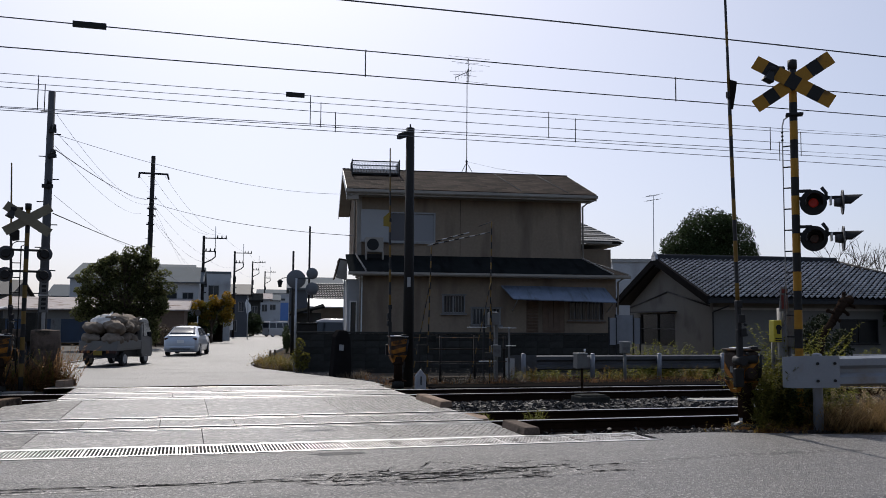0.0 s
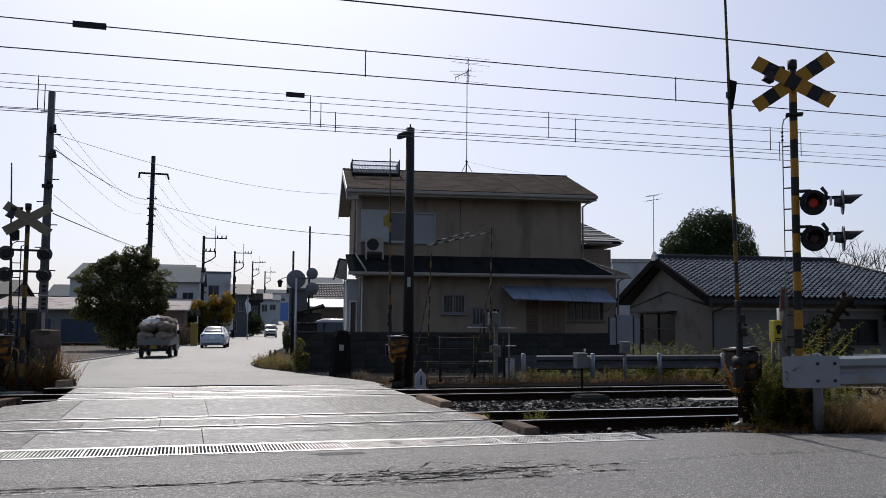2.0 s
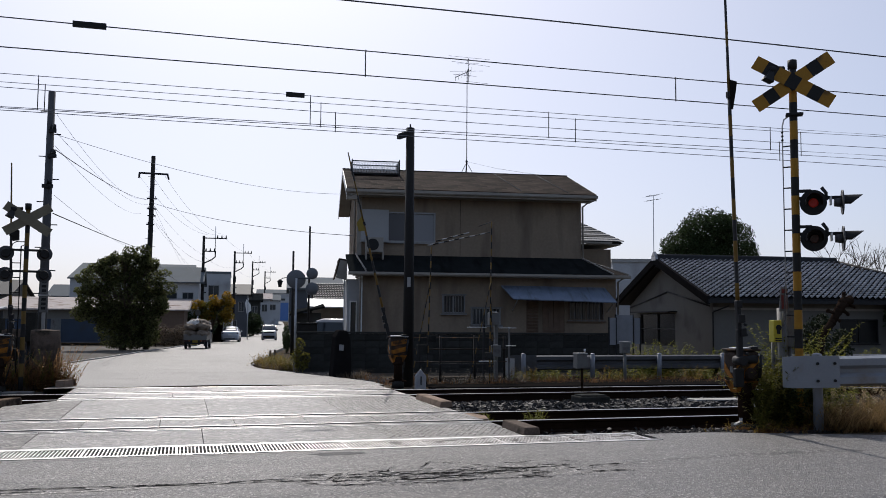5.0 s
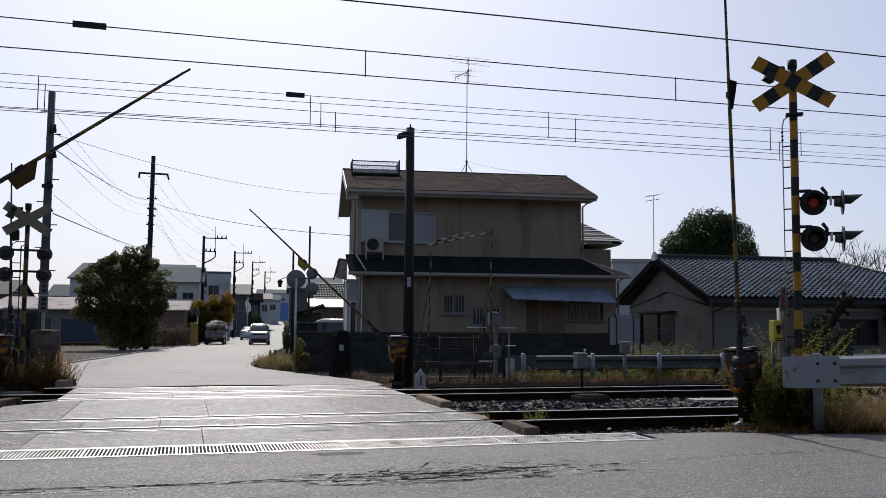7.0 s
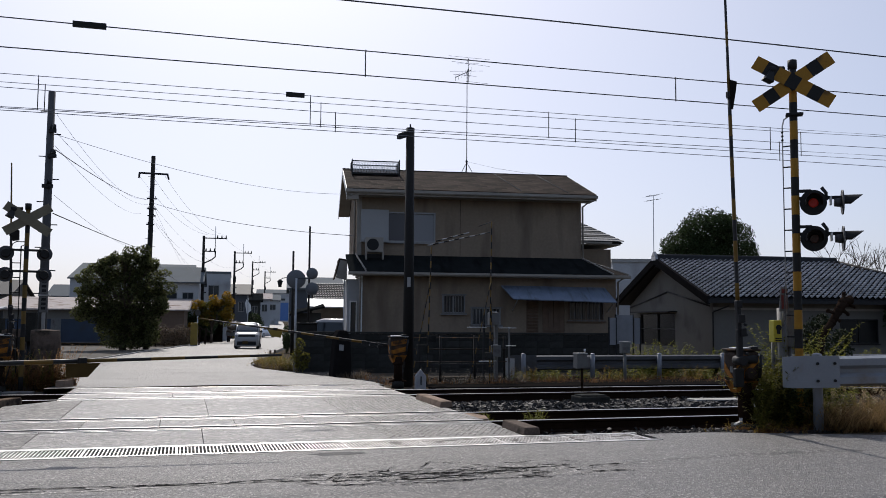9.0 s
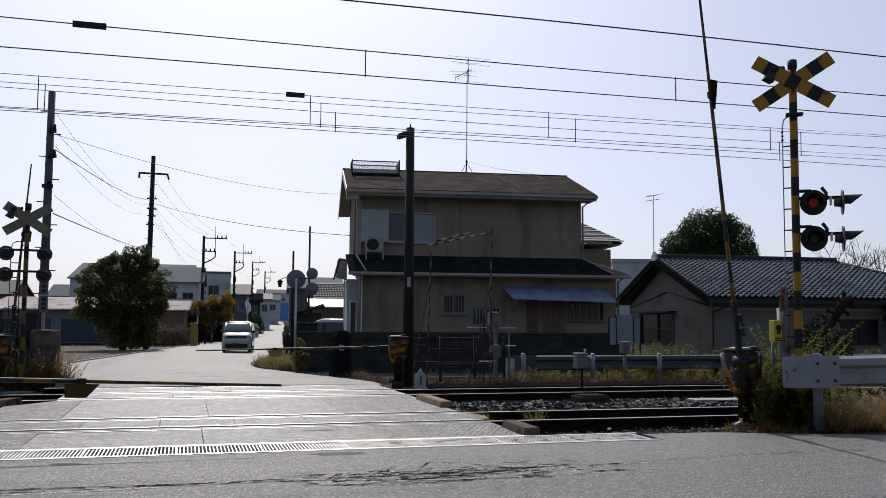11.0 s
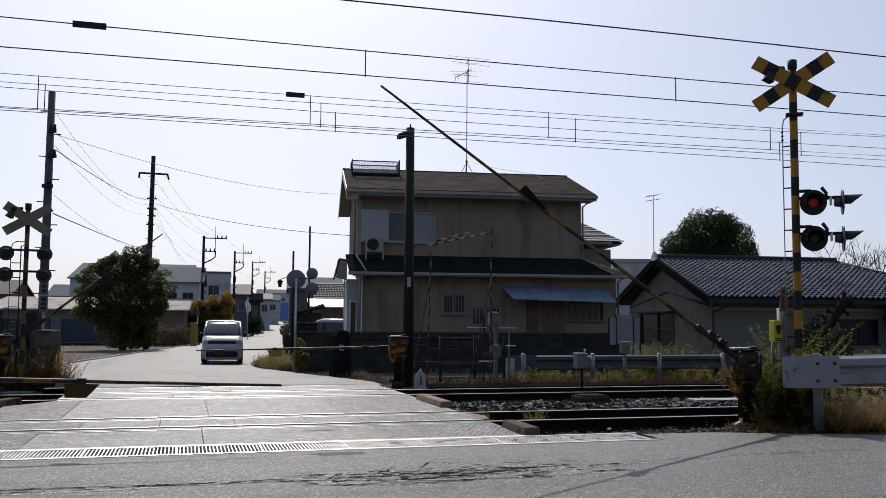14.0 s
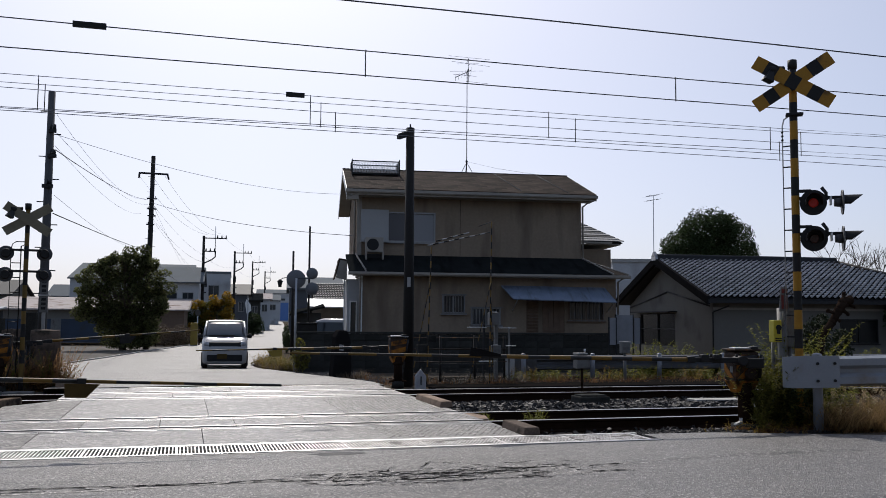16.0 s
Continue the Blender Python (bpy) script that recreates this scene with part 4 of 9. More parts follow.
# ---- warning posts ----
def warning_post(at, height, label, lit, face, lamps=(1.69, 2.13)):
    """Crossbuck post with bell, ladder and lamps; face 1: its lamps look towards the near road."""
    g = thing("crossing_signal", label, "level crossing signal", at, "crossing signals")
    bm = bmesh.new()
    bands(bm, (0, 0, 0), (0, 0, height), 0.05 if face > 0 else 0.042, 0.047 if face > 0 else 0.04, 0.235, n=14, start=1)
    part("post", bm, [YELLOW if face > 0 else ARM_DULL, BLACK], g, "post banded in yellow and black")
    zc = height - 0.22
    for s in (1, -1):
        bm = bmesh.new()
        k = 7
        rings = [[bm.verts.new((-0.525 + 1.05 * i / k, y, z)) for y, z in ((-0.007, -0.086), (0.007, -0.086), (0.007, 0.086), (-0.007, 0.086))] for i in range(k + 1)]
        for i in range(k):
            for j in range(4):
                bm.faces.new((rings[i][j], rings[i][(j + 1) % 4], rings[i + 1][(j + 1) % 4], rings[i + 1][j])).material_index = i % 2
        bm.faces.new(rings[0])
        bm.faces.new(rings[-1][::-1])
        bmesh.ops.recalc_face_normals(bm, faces=bm.faces)
        b = part("crossbuck_board", bm, [YELLOW, BLACK] if face > 0 else [BOARD_BACK, BOARD_BACK], g, "cross board in yellow and black" if face > 0 else "dark weathered cross board back")
        b.matrix_basis = pose(0, -0.075 - (0.008 if s > 0 else -0.008), zc, 0, 32.5 * s, 0) @ Matrix.Diagonal((1 if face > 0 else 0.84, 1, 1 if face > 0 else 0.95, 1))
    bm = bmesh.new()
    tube(bm, (0, 0, height - 0.04), (0, 0, height + 0.07), 0.056, 0.056, n=14)
    part("bell_cap", bm, BLACK, g)
    if face > 0:
        boxpart("bracket_plate", (0.01, -0.02, height - 0.62), (0.2, 0.14, 0.025), DARKMETAL, g)
        for k in range(3):
            bm = bmesh.new()
            ball(bm, (-0.13, 0.06, height - 0.82 - 0.05 * k), (0.018, 0.018, 0.02), 1)
            part("ladder_knob", bm, DARKMETAL, g)
    bm = bmesh.new()
    tube(bm, (-0.27, -0.1, zc + 0.16), (-0.10, 0.02, zc + 0.2), 0.05, 0.03, n=12)
    tube(bm, (-0.30, -0.12, zc + 0.02), (-0.24, -0.09, zc + 0.17), 0.085, 0.03, n=4)
    part("loudspeaker", bm, DARKMETAL, g, "small horn loudspeaker")
    # lamps
    for k, z in enumerate((height - lamps[0], height - lamps[1])):
        for sx, fy in ((0.2, 1), (0.54, -1)) if face > 0 else ((0.30, -1), (-0.33, -1)):
            arm = boxpart("lamp_bracket", (sx / 2, 0, z + 0.06), (abs(sx), 0.04, 0.04), BLACK, g, bevel=0.006)
            if face > 0 and fy < 0:
                # seen edge-on: side lamp that looks along the near road
                bm = bmesh.new()
                tube(bm, (0.44, 0, z), (0.52, 0, z), 0.05, 0.06, n=14)
                tube(bm, (0.525, 0, z), (0.54, 0, z), 0.15, 0.15, n=24)
                part("target_disc", bm, DISC_GREY, g)
                bm = bmesh.new()
                for i in range(10):
                    a0, a1 = math.pi * i / 10, math.pi * (i + 1) / 10
                    q = [(0.54, 0.1 * math.cos(a0), z - 0.01 + 0.1 * math.sin(a0)), (0.54, 0.1 * math.cos(a1), z - 0.01 + 0.1 * math.sin(a1)), (0.76 - 0.12 * (1 - math.sin(a1)), 0.1 * math.cos(a1), z - 0.01 + 0.1 * math.sin(a1)), (0.76 - 0.12 * (1 - math.sin(a0)), 0.1 * math.cos(a0), z - 0.01 + 0.1 * math.sin(a0))]
                    bm.faces.new([bm.verts.new(p) for p in q])
                bmesh.ops.remove_doubles(bm, verts=bm.verts, dist=0.0005)
                h = part("lamp_hood", bm, BLACK, g)
                mod = h.modifiers.new("solid", "SOLIDIFY")
                mod.thickness = 0.006
                bm = bmesh.new()
                box(bm, (0.4, 0, z + 0.02), (0.025, 0.1, 0.1), bevel=0.004)
                part("white_collar", bm, TRIM_WHITE, g)
                continue
            side = -1 if face > 0 else 1
            bm = bmesh.new()
            dr = 0.155 if face > 0 else 0.132
            tube(bm, (sx, side * 0.03, z), (sx, side * 0.055, z), dr, dr, n=28)
            part("target_disc", bm, BLACK if face > 0 else DISC_GREY, g, "round black background disc" if face > 0 else "round weathered grey disc")
            bm = bmesh.new()
            tube(bm, (sx, -side * 0.10, z), (sx, side * 0.03, z), 0.07, 0.085, n=18)
            part("lamp_housing", bm, BLACK, g)
            bm = bmesh.new()
            tube(bm, (sx, side * 0.055, z - 0.005), (sx, side * 0.07, z - 0.005), 0.058, 0.048, n=20)
            part("lens", bm, RED_GLOW if (face > 0 and k == lit) else RED_LENS, g, "red signal lens")
            bm = bmesh.new()
            for i in range(12):
                a0, a1 = math.pi * (-0.1 + 1.2 * i / 12), math.pi * (-0.1 + 1.2 * (i + 1) / 12)
                y0 = side * 0.05
                q = [(sx + 0.1 * math.cos(a0), y0, z + 0.1 * math.sin(a0)), (sx + 0.1 * math.cos(a1), y0, z + 0.1 * math.sin(a1)), (sx + 0.1 * math.cos(a1), y0 + side * 0.2, z + 0.1 * math.sin(a1)), (sx + 0.1 * math.cos(a0), y0 + side * 0.2, z + 0.1 * math.sin(a0))]
                bm.faces.new([bm.verts.new(p) for p in q])
            bmesh.ops.remove_doubles(bm, verts=bm.verts, dist=0.0005)
            h = part("lamp_hood", bm, BLACK, g)
            mod = h.modifiers.new("solid", "SOLIDIFY")
            mod.thickness = 0.006
            if face < 0:
                continue
            # small bracket fittings on top of the disc
            bm = bmesh.new()
            box(bm, (sx - 0.1, 0, z + 0.15), (0.16, 0.06, 0.035), bevel=0.006)
            part("lamp_fitting", bm, DARKMETAL, g)
            tubepart("conduit", [(sx + 0.15, 0, z + 0.03), (sx + 0.15, 0, z + 0.12), (sx + 0.1, 0, z + 0.19)], 0.022, DARKMETAL, g)
    # ladder
    lx = -0.13 if face > 0 else -0.25
    bm = bmesh.new()
    path_tube(bm, [(lx, 0.06, 0.5), (lx, 0.06, height - 0.75), (lx + 0.02, 0.06, height - 0.66), (lx + 0.08, 0.04, height - 0.62), (0, 0.0, height - 0.62)], 0.009, 8)
    l = part("ladder", bm, GALV if face > 0 else DARKMETAL, g, "thin steel climbing ladder")
    inner = -0.02
    if face < 0:
        inner = -0.09
        tubepart("side_rail", [(inner, 0.06, 0.3), (inner, 0.06, height - 0.7), (0, 0.03, height - 0.66)], 0.011, DARKMETAL, l)
    z = height - 1.0
    while z > 0.9:
        tubepart("rung", [(lx, 0.06, z), (inner, 0.03 if face > 0 else 0.06, z)], 0.009, DARKMETAL, l, n=6)
        z -= 0.262
    return g


def utility_pole(at, height, r, tilt, label, arms, mats=POLE_CONC, fittings=0, yoke=0):
    g = thing("utility_pole", label, "utility pole", at @ pose(0, 0, 0, tilt[0], tilt[1], 0), "utility poles")
    bm = bmesh.new()
    tube(bm, (0, 0, -0.2), (0, 0, height), r, r * 0.7, n=14)
    part("pole", bm, mats, g)
    if yoke:
        boxpart("crossarm", (0.05, -r, yoke), (1.62, 0.09, 0.1), DARKMETAL, g)
        for x in (-0.72, 0.82):
            bm = bmesh.new()
            tube(bm, (x, -r, yoke - 0.02), (x + (0.08 if x > 0 else -0.02), -r, yoke - 0.3), 0.06, 0.05, n=8)
            part("insulator", bm, DARKMETAL, g)
    for k in range(int(height / 0.45) - 3):
        if r > 0.08:
            s = 1 if k % 2 else -1
            tubepart("step_bolt", [(0, 0, 1.8 + 0.45 * k), (s * (r + 0.1), 0, 1.8 + 0.45 * k)], 0.011, DARKMETAL, g, n=5)
    for z, xa, xb in arms:
        boxpart("crossarm", ((xa + xb) / 2, -r, z), (xb - xa, 0.07, 0.07), DARKMETAL, g)
        if xb - xa > 1.2:
            boxpart("crossarm", ((xa + xb) / 2 + 0.1, -r, z - 0.42), (xb - xa - 0.3, 0.05, 0.05), DARKMETAL, g)
            tubepart("arm_brace", [(xb - 0.25, -r, z), (0.05, -r, z - 0.75)], 0.02, DARKMETAL, g)
            tubepart("drop_bar", [((xa + xb) / 2 + 0.4, -r, z), ((xa + xb) / 2 + 0.4, -r, z - 0.45)], 0.025, DARKMETAL, g)
        for x in (xa + 0.1, (xa + xb) / 2 + 0.05, xb - 0.1):
            bm = bmesh.new()
            tube(bm, (x, -r, z + 0.03), (x, -r, z + (0.2 if fittings == 0 else 0.13)), *((0.04, 0.02) if fittings == 0 else (0.022, 0.014)), n=8)
            part("insulator", bm, TRIM_WHITE if fittings == 0 else DARKMETAL, g)
    return g


def street_pole(at, h, label):
    """A pole with a one-sided crossarm, a lower arm, a curved cable bracket and a lightning rod."""
    g = thing("utility_pole", label, "utility pole", at, "utility poles")
    bm = bmesh.new()
    tube(bm, (0, 0, -0.2), (0, 0, h), 0.16, 0.11, n=14)
    part("pole", bm, POLE_DARK, g)
    for z, xa, xb in ((h - 0.2, -0.12, 1.95), (h - 1.35, -0.12, 1.0)):
        boxpart("crossarm", ((xa + xb) / 2, -0.13, z), (xb - xa, 0.08, 0.09), DARKMETAL, g)
        for k in range(3):
            x = xb - 0.08 - 0.36 * k
            bm = bmesh.new()
            tube(bm, (x, -0.13, z + 0.04), (x, -0.13, z + 0.28), 0.07, 0.035, n=8)
            part("insulator", bm, DARKMETAL, g)
    tubepart("lightning_rod", [(0.97, -0.13, h - 1.35), (0.97, -0.13, h + 0.85)], 0.03, GALV, g)
    tubepart("cable_bracket", [(0.97, -0.13, h - 1.3), (1.0, -0.13, h - 1.8), (0.72, -0.13, h - 2.05), (0.05, -0.13, h - 2.4)], 0.06, DARKMETAL, g)
    boxpart("transformer", (0.02, -0.3, h - 3.3), (0.34, 0.34, 0.7), POLE_DARK, g, bevel=0.05)
    for z in (h - 4.2, h - 4.9):
        boxpart("line_clamp", (0.1, -0.14, z), (0.42, 0.12, 0.1), DARKMETAL, g)
    return g


# ---- houses ----
def prism_uv(bm, pts, mi=0):
    f = bm.faces.new([bm.verts.new(p) for p in pts])
    f.material_index = mi
    return f


def wall_with_holes(name, mats, parent, x0, x1, z0, z1, y0, y1, holes, label=""):
    """A wall slab along x with thickness y0..y1, cut by rectangular openings (xa, xb, za, zb)."""
    bm = bmesh.new()
    xs = sorted({x0, x1, *(h[0] for h in holes), *(h[1] for h in holes)})
    zs = sorted({z0, z1, *(h[2] for h in holes), *(h[3] for h in holes)})

    def solid(i, k):
        if not (0 <= i < len(xs) - 1 and 0 <= k < len(zs) - 1):
            return False
        cx, cz = (xs[i] + xs[i + 1]) / 2, (zs[k] + zs[k + 1]) / 2
        return not any(h[0] < cx < h[1] and h[2] < cz < h[3] for h in holes)
    for i in range(len(xs) - 1):
        for k in range(len(zs) - 1):
            if not solid(i, k):
                continue
            a, b, c, d = xs[i], xs[i + 1], zs[k], zs[k + 1]
            prism_uv(bm, [(a, y0, c), (b, y0, c), (b, y0, d), (a, y0, d)])
            prism_uv(bm, [(b, y1, c), (a, y1, c), (a, y1, d), (b, y1, d)])
            if not solid(i - 1, k):
                prism_uv(bm, [(a, y1, c), (a, y0, c), (a, y0, d), (a, y1, d)])
            if not solid(i + 1, k):
                prism_uv(bm, [(b, y0, c), (b, y1, c), (b, y1, d), (b, y0, d)])
            if not solid(i, k - 1):
                prism_uv(bm, [(a, y1, c), (b, y1, c), (b, y0, c), (a, y0, c)])
            if not solid(i, k + 1):
                prism_uv(bm, [(a, y0, d), (b, y0, d), (b, y1, d), (a, y1, d)])
    bmesh.ops.remove_doubles(bm, verts=bm.verts, dist=0.0005)
    return part(name, bm, mats, parent, label)


def window_in(parent, xa, xb, za, zb, y, bars=0, shutter=0.0, glass=None, frame_mat=None, glass_b=None):
    """A window with frame and panes set into an opening whose outer face is at y."""
    fm = frame_mat or ALU
    w = thing("window", "", "")
    w.parent = parent
    bm = bmesh.new()
    for c, s in ((((xa + xb) / 2, y + 0.03, za + 0.025), (xb - xa, 0.09, 0.05)), (((xa + xb) / 2, y + 0.03, zb - 0.025), (xb - xa, 0.09, 0.05)),
                 ((xa + 0.025, y + 0.03, (za + zb) / 2), (0.05, 0.09, zb - za - 0.1)), ((xb - 0.025, y + 0.03, (za + zb) / 2), (0.05, 0.09, zb - za - 0.1)),
                 (((xa + xb) / 2, y + 0.045, (za + zb) / 2), (0.045, 0.05, zb - za - 0.1))):
        box(bm, c, s)
    part("window_frame", bm, fm, w)
    mid = (xa + xb) / 2
    for a, b in ((xa + 0.05, mid - 0.022), (mid + 0.022, xb - 0.05)):
        boxpart("pane", ((a + b) / 2, y + 0.055, (za + zb) / 2), (b - a, 0.012, zb - za - 0.1), (glass_b if glass_b and a > mid else glass) or GLASS, w)
    boxpart("window_sill", ((xa + xb) / 2, y - 0.03, za - 0.03), (xb - xa + 0.1, 0.12, 0.04), fm, w)
    if shutter:
        boxpart("shutter_box", ((xa + xb) / 2, y - 0.06, (za + zb) / 2), (shutter, 0.1, zb - za + 0.05), SHUTTER, w)
    if bars:
        for i in range(bars):
            x = xa + (xb - xa) * (i + 0.5) / bars
            boxpart("bar", (x, y - 0.09, (za + zb) / 2), (0.02, 0.02, zb - za + 0.06), BOX_GREY, w)
        for z in (za, zb):
            boxpart("bar_rail", ((xa + xb) / 2, y - 0.09, z), (xb - xa + 0.08, 0.03, 0.03), BOX_GREY, w)
    return w


def slab(bm, quad, thick, mi=0):
    """A sloping slab whose top is the quad of points."""
    top = [Vector(p) for p in quad]
    nrm = (top[1] - top[0]).cross(top[-1] - top[0]).normalized()
    if nrm.z < 0:
        top, nrm = top[::-1], -nrm
    a = [bm.verts.new(p) for p in top]
    b = [bm.verts.new(p - nrm * thick) for p in top]
    k = len(a)
    fs = [bm.faces.new(a), bm.faces.new(b[::-1])] + [bm.faces.new((a[i], b[i], b[(i + 1) % k], a[(i + 1) % k])) for i in range(k)]
    for f in fs:
        f.material_index = mi


def shingles(parent, name, p00, p10, p01, p11, rows, cols, mats, thick=0.012, lap=1.12):
    """Courses of flat shingles on a sloping quad: p00-p10 is the eave, p01-p11 the ridge. Pieces share a few meshes."""
    p00, p10, p01, p11 = (Vector(p) for p in (p00, p10, p01, p11))
    ex = (p10 - p00).normalized()
    up = (p01 - p00)
    up = (up - ex * up.dot(ex)).normalized()
    nz = ex.cross(up)
    if nz.z < 0:
        nz = -nz
    h = (((p01 + p11) - (p00 + p10)) / 2).length / rows
    rot = Matrix((ex, up, nz)).transposed().to_4x4()
    cache = {}
    rnd = random.Random(rows * 31 + cols)
    for r in range(rows):
        f = (r + 0.5) / rows
        a, b = p00.lerp(p01, r / rows), p10.lerp(p11, r / rows)
        width = (b - a).length
        n = max(1, round(cols * width / (p10 - p00).length))
        w = width / n
        off = 0.5 if r % 2 else 0.0
        ends = [0.0, w * 0.55] + [w * (i + 0.5) for i in range(1, n)] + [width] if off else [w * i for i in range(n + 1)]
        for i in range(len(ends) - 1):
            wi = ends[i + 1] - ends[i]
            key = round(wi, 2)
            if key not in cache:
                bm = bmesh.new()
                box(bm, (0, 0, 0), (wi - 0.008, h * lap, thick))
                cache[key] = mesh_of(name, bm, mats)
            o = new(name, cache[key])
            o.parent = parent
            x = (ends[i] + ends[i + 1]) / 2
            o.matrix_basis = Matrix.Translation(a + ex * x + up * h * 0.5 + nz * (0.012 + rnd.uniform(0, 0.004))) @ rot @ pose(0, 0, 0, 2.0, 0, 0)


HOUSE = Matrix.Translation((5.62, 30.38, 0)) @ pose(0, 0, 0, 0, 0, -7.3)


def build_main_house():
    h = thing("two_storey_house", "two-storey beige rendered house with brown slate roof", "house", HOUSE)
    gz = -0.32
    # upper storey
    wall_with_holes("wall", WALL_BEIGE, h, 0, 7.9, 3.2, 5.62, 0, 0.18, [(1.02, 2.68, 3.93, 4.97)])
    wall_with_holes("wall", WALL_BEIGE, h, 0, 7.9, 3.2, 5.62, 5.8, 6.0, [])
    for x, k in ((0.0, 1), (7.9, -1)):
        bm = bmesh.new()
        prism(bm, [(0.18, 3.2), (5.8, 3.2), (5.8, 5.55), (3.0, 6.62), (0.18, 5.55)], "x", min(x, x + 0.18 * k), max(x, x + 0.18 * k))
        part("wall", bm, WALL_BEIGE, h)
    w = window_in(h, 1.02, 2.68, 3.93, 4.97, 0.0, glass=glass_mat("dim curtained glass", (0.085, 0.08, 0.085), 0.25, 0.3), glass_b=glass_mat("pale blind behind glass", (0.20, 0.20, 0.21), 0.2, 0.4))
    boxpart("shutter_box", (0.57, -0.08, 4.46), (0.95, 0.16, 1.12), SHUTTER, h, "pale metal shutter case", 0.01)
    # lower storey, standing forward
    wall_with_holes("wall", WALL_BEIGE, h, 0.12, 8.85, gz, 2.78, -0.9, -0.72,
                    [(2.8, 3.58, 1.49, 2.12), (3.77, 4.8, 1.1, 1.7), (5.69, 6.1, 0.2, 2.0), (6.25, 7.02, 0.0, 2.0), (7.15, 8.42, 1.28, 2.03)])
    wall_with_holes("wall", WALL_BEIGE, h, 0.12, 8.85, gz, 2.78, 5.9, 6.08, [])
    boxpart("wall", (0.21, 2.59, (gz + 2.78) / 2), (0.18, 6.62, 2.78 - gz), WALL_BEIGE, h)
    boxpart("wall", (8.76, 2.59, (gz + 2.78) / 2), (0.18, 6.62, 2.78 - gz), WALL_BEIGE, h)
    boxpart("ceiling_slab", (4.45, 2.6, 3.0), (8.4, 6.3, 0.12), WOOD, h)
    window_in(h, 2.8, 3.58, 1.49, 2.12, -0.9, bars=8)
    window_in(h, 3.77, 4.8, 1.1, 1.7, -0.9, bars=9)
    window_in(h, 7.15, 8.42, 1.28, 2.03, -0.9, bars=10, frame_mat=WOOD)
    d = boxpart("door", (5.9, -0.84, 1.1), (0.41, 0.06, 1.8), WOOD, h, "louvred wooden shutter door")
    for k in range(16):
        boxpart("slat", (5.9, -0.885, 0.3 + k * 0.105), (0.36, 0.03, 0.05), WOOD, d, rx=25)
    d = boxpart("door", (6.635, -0.84, 1.0), (0.77, 0.06, 2.0), WOOD, h, "plain boarded door")
    for k in range(4):
        boxpart("board", (6.35 + k * 0.19, -0.88, 1.0), (0.17, 0.02, 1.9), WOOD, d)
    for z in (0.3, 0.95, 1.6):
        boxpart("batten", (6.635, -0.9, z), (0.76, 0.02, 0.07), WOOD, d)
    # main roof
    e0, e1, ez, rz = -0.42, 8.24, 5.64, 6.88
    for k, (ya, yb) in enumerate(((-0.65, 3.0), (6.65, 3.0))):
        r = thing("roof", "", "")
        r.parent = h
        bm = bmesh.new()
        slab(bm, [(e0, ya, ez), (e1, ya, ez), (e1, yb, rz), (e0, yb, rz)], 0.12)
        part("roof_deck", bm, SLATE, r)
        if k == 0:
            shingles(r, "slate", (e0, ya, ez + 0.02), (e1, ya, ez + 0.02), (e0, yb, rz + 0.02), (e1, yb, rz + 0.02), 15, 20, SLATE)
    for x in (5.55, 7.2):
        tubepart("roof_strap", [(x + 0.05, -0.62, 5.72), (x - 0.25, 2.95, 6.94)], 0.009, ROOF_GREY, h, "grey metal strap on the roof")
    boxpart("ridge_cap", (3.91, 3.0, 6.905), (8.7, 0.16, 0.05), SLATE, h)
    for x in (e0 - 0.012, e1 + 0.012):
        for ya, yb in ((-0.68, 3.0), (6.68, 3.0)):
            bm = bmesh.new()
            prism(bm, [(ya, ez - 0.2), (ya, ez + 0.03), (yb, rz + 0.03), (yb, rz - 0.2)], "x", x - 0.012, x + 0.012)
            part("bargeboard", bm, TRIM_WHITE if x < 0 else TRIM, h)
    for xa, xb in ((e0, 0.0), (7.9, e1)):
        for ya, yb in ((-0.62, 3.0), (6.62, 3.0)):
            bm = bmesh.new()
            slab(bm, [(xa, ya, ez - 0.115), (xb, ya, ez - 0.115), (xb, yb, rz - 0.125), (xa, yb, rz - 0.125)], 0.02)
            part("gable_soffit", bm, TRIM, h, "pale boarded gable soffit")
    boxpart("eave_return", (e0 + 0.2, -0.45, ez - 0.24), (0.4, 0.4, 0.2), TRIM, h)
    boxpart("corner_pilaster", (0.05, -0.02, 4.4), (0.16, 0.06, 2.3), TRIM, h, "pale corner board")
    boxpart("fascia", (3.91, -0.67, 5.54), (8.66, 0.03, 0.2), TRIM, h)
    bm = bmesh.new()
    prism(bm, [(-0.80, 5.61), (-0.80, 5.54), (-0.77, 5.50), (-0.72, 5.50), (-0.69, 5.54), (-0.69, 5.61)], "x", e0 - 0.03, e1 + 0.03)
    part("gutter", bm, TRIM, h, "cream half-round gutter")
    boxpart("soffit", (3.91, -0.33, 5.46), (8.6, 0.66, 0.03), TRIM, h)
    # skirt roof over the ground floor
    bm = bmesh.new()
    slab(bm, [(-0.32, -1.35, 2.84), (8.6, -1.35, 2.84), (7.9, 0.02, 3.48), (-0.4, 0.02, 3.48)], 0.08)
    part("skirt_roof", bm, SLATE_DARK, h, "blue-black sheet metal lean-to roof")
    bm = bmesh.new()
    slab(bm, [(8.6, -1.35, 2.84), (9.3, -1.0, 2.84), (9.3, 5.0, 2.9), (7.9, 5.0, 3.48), (7.9, 0.02, 3.48)], 0.08)
    part("skirt_roof", bm, SLATE, h, "brown slate lean-to roof")
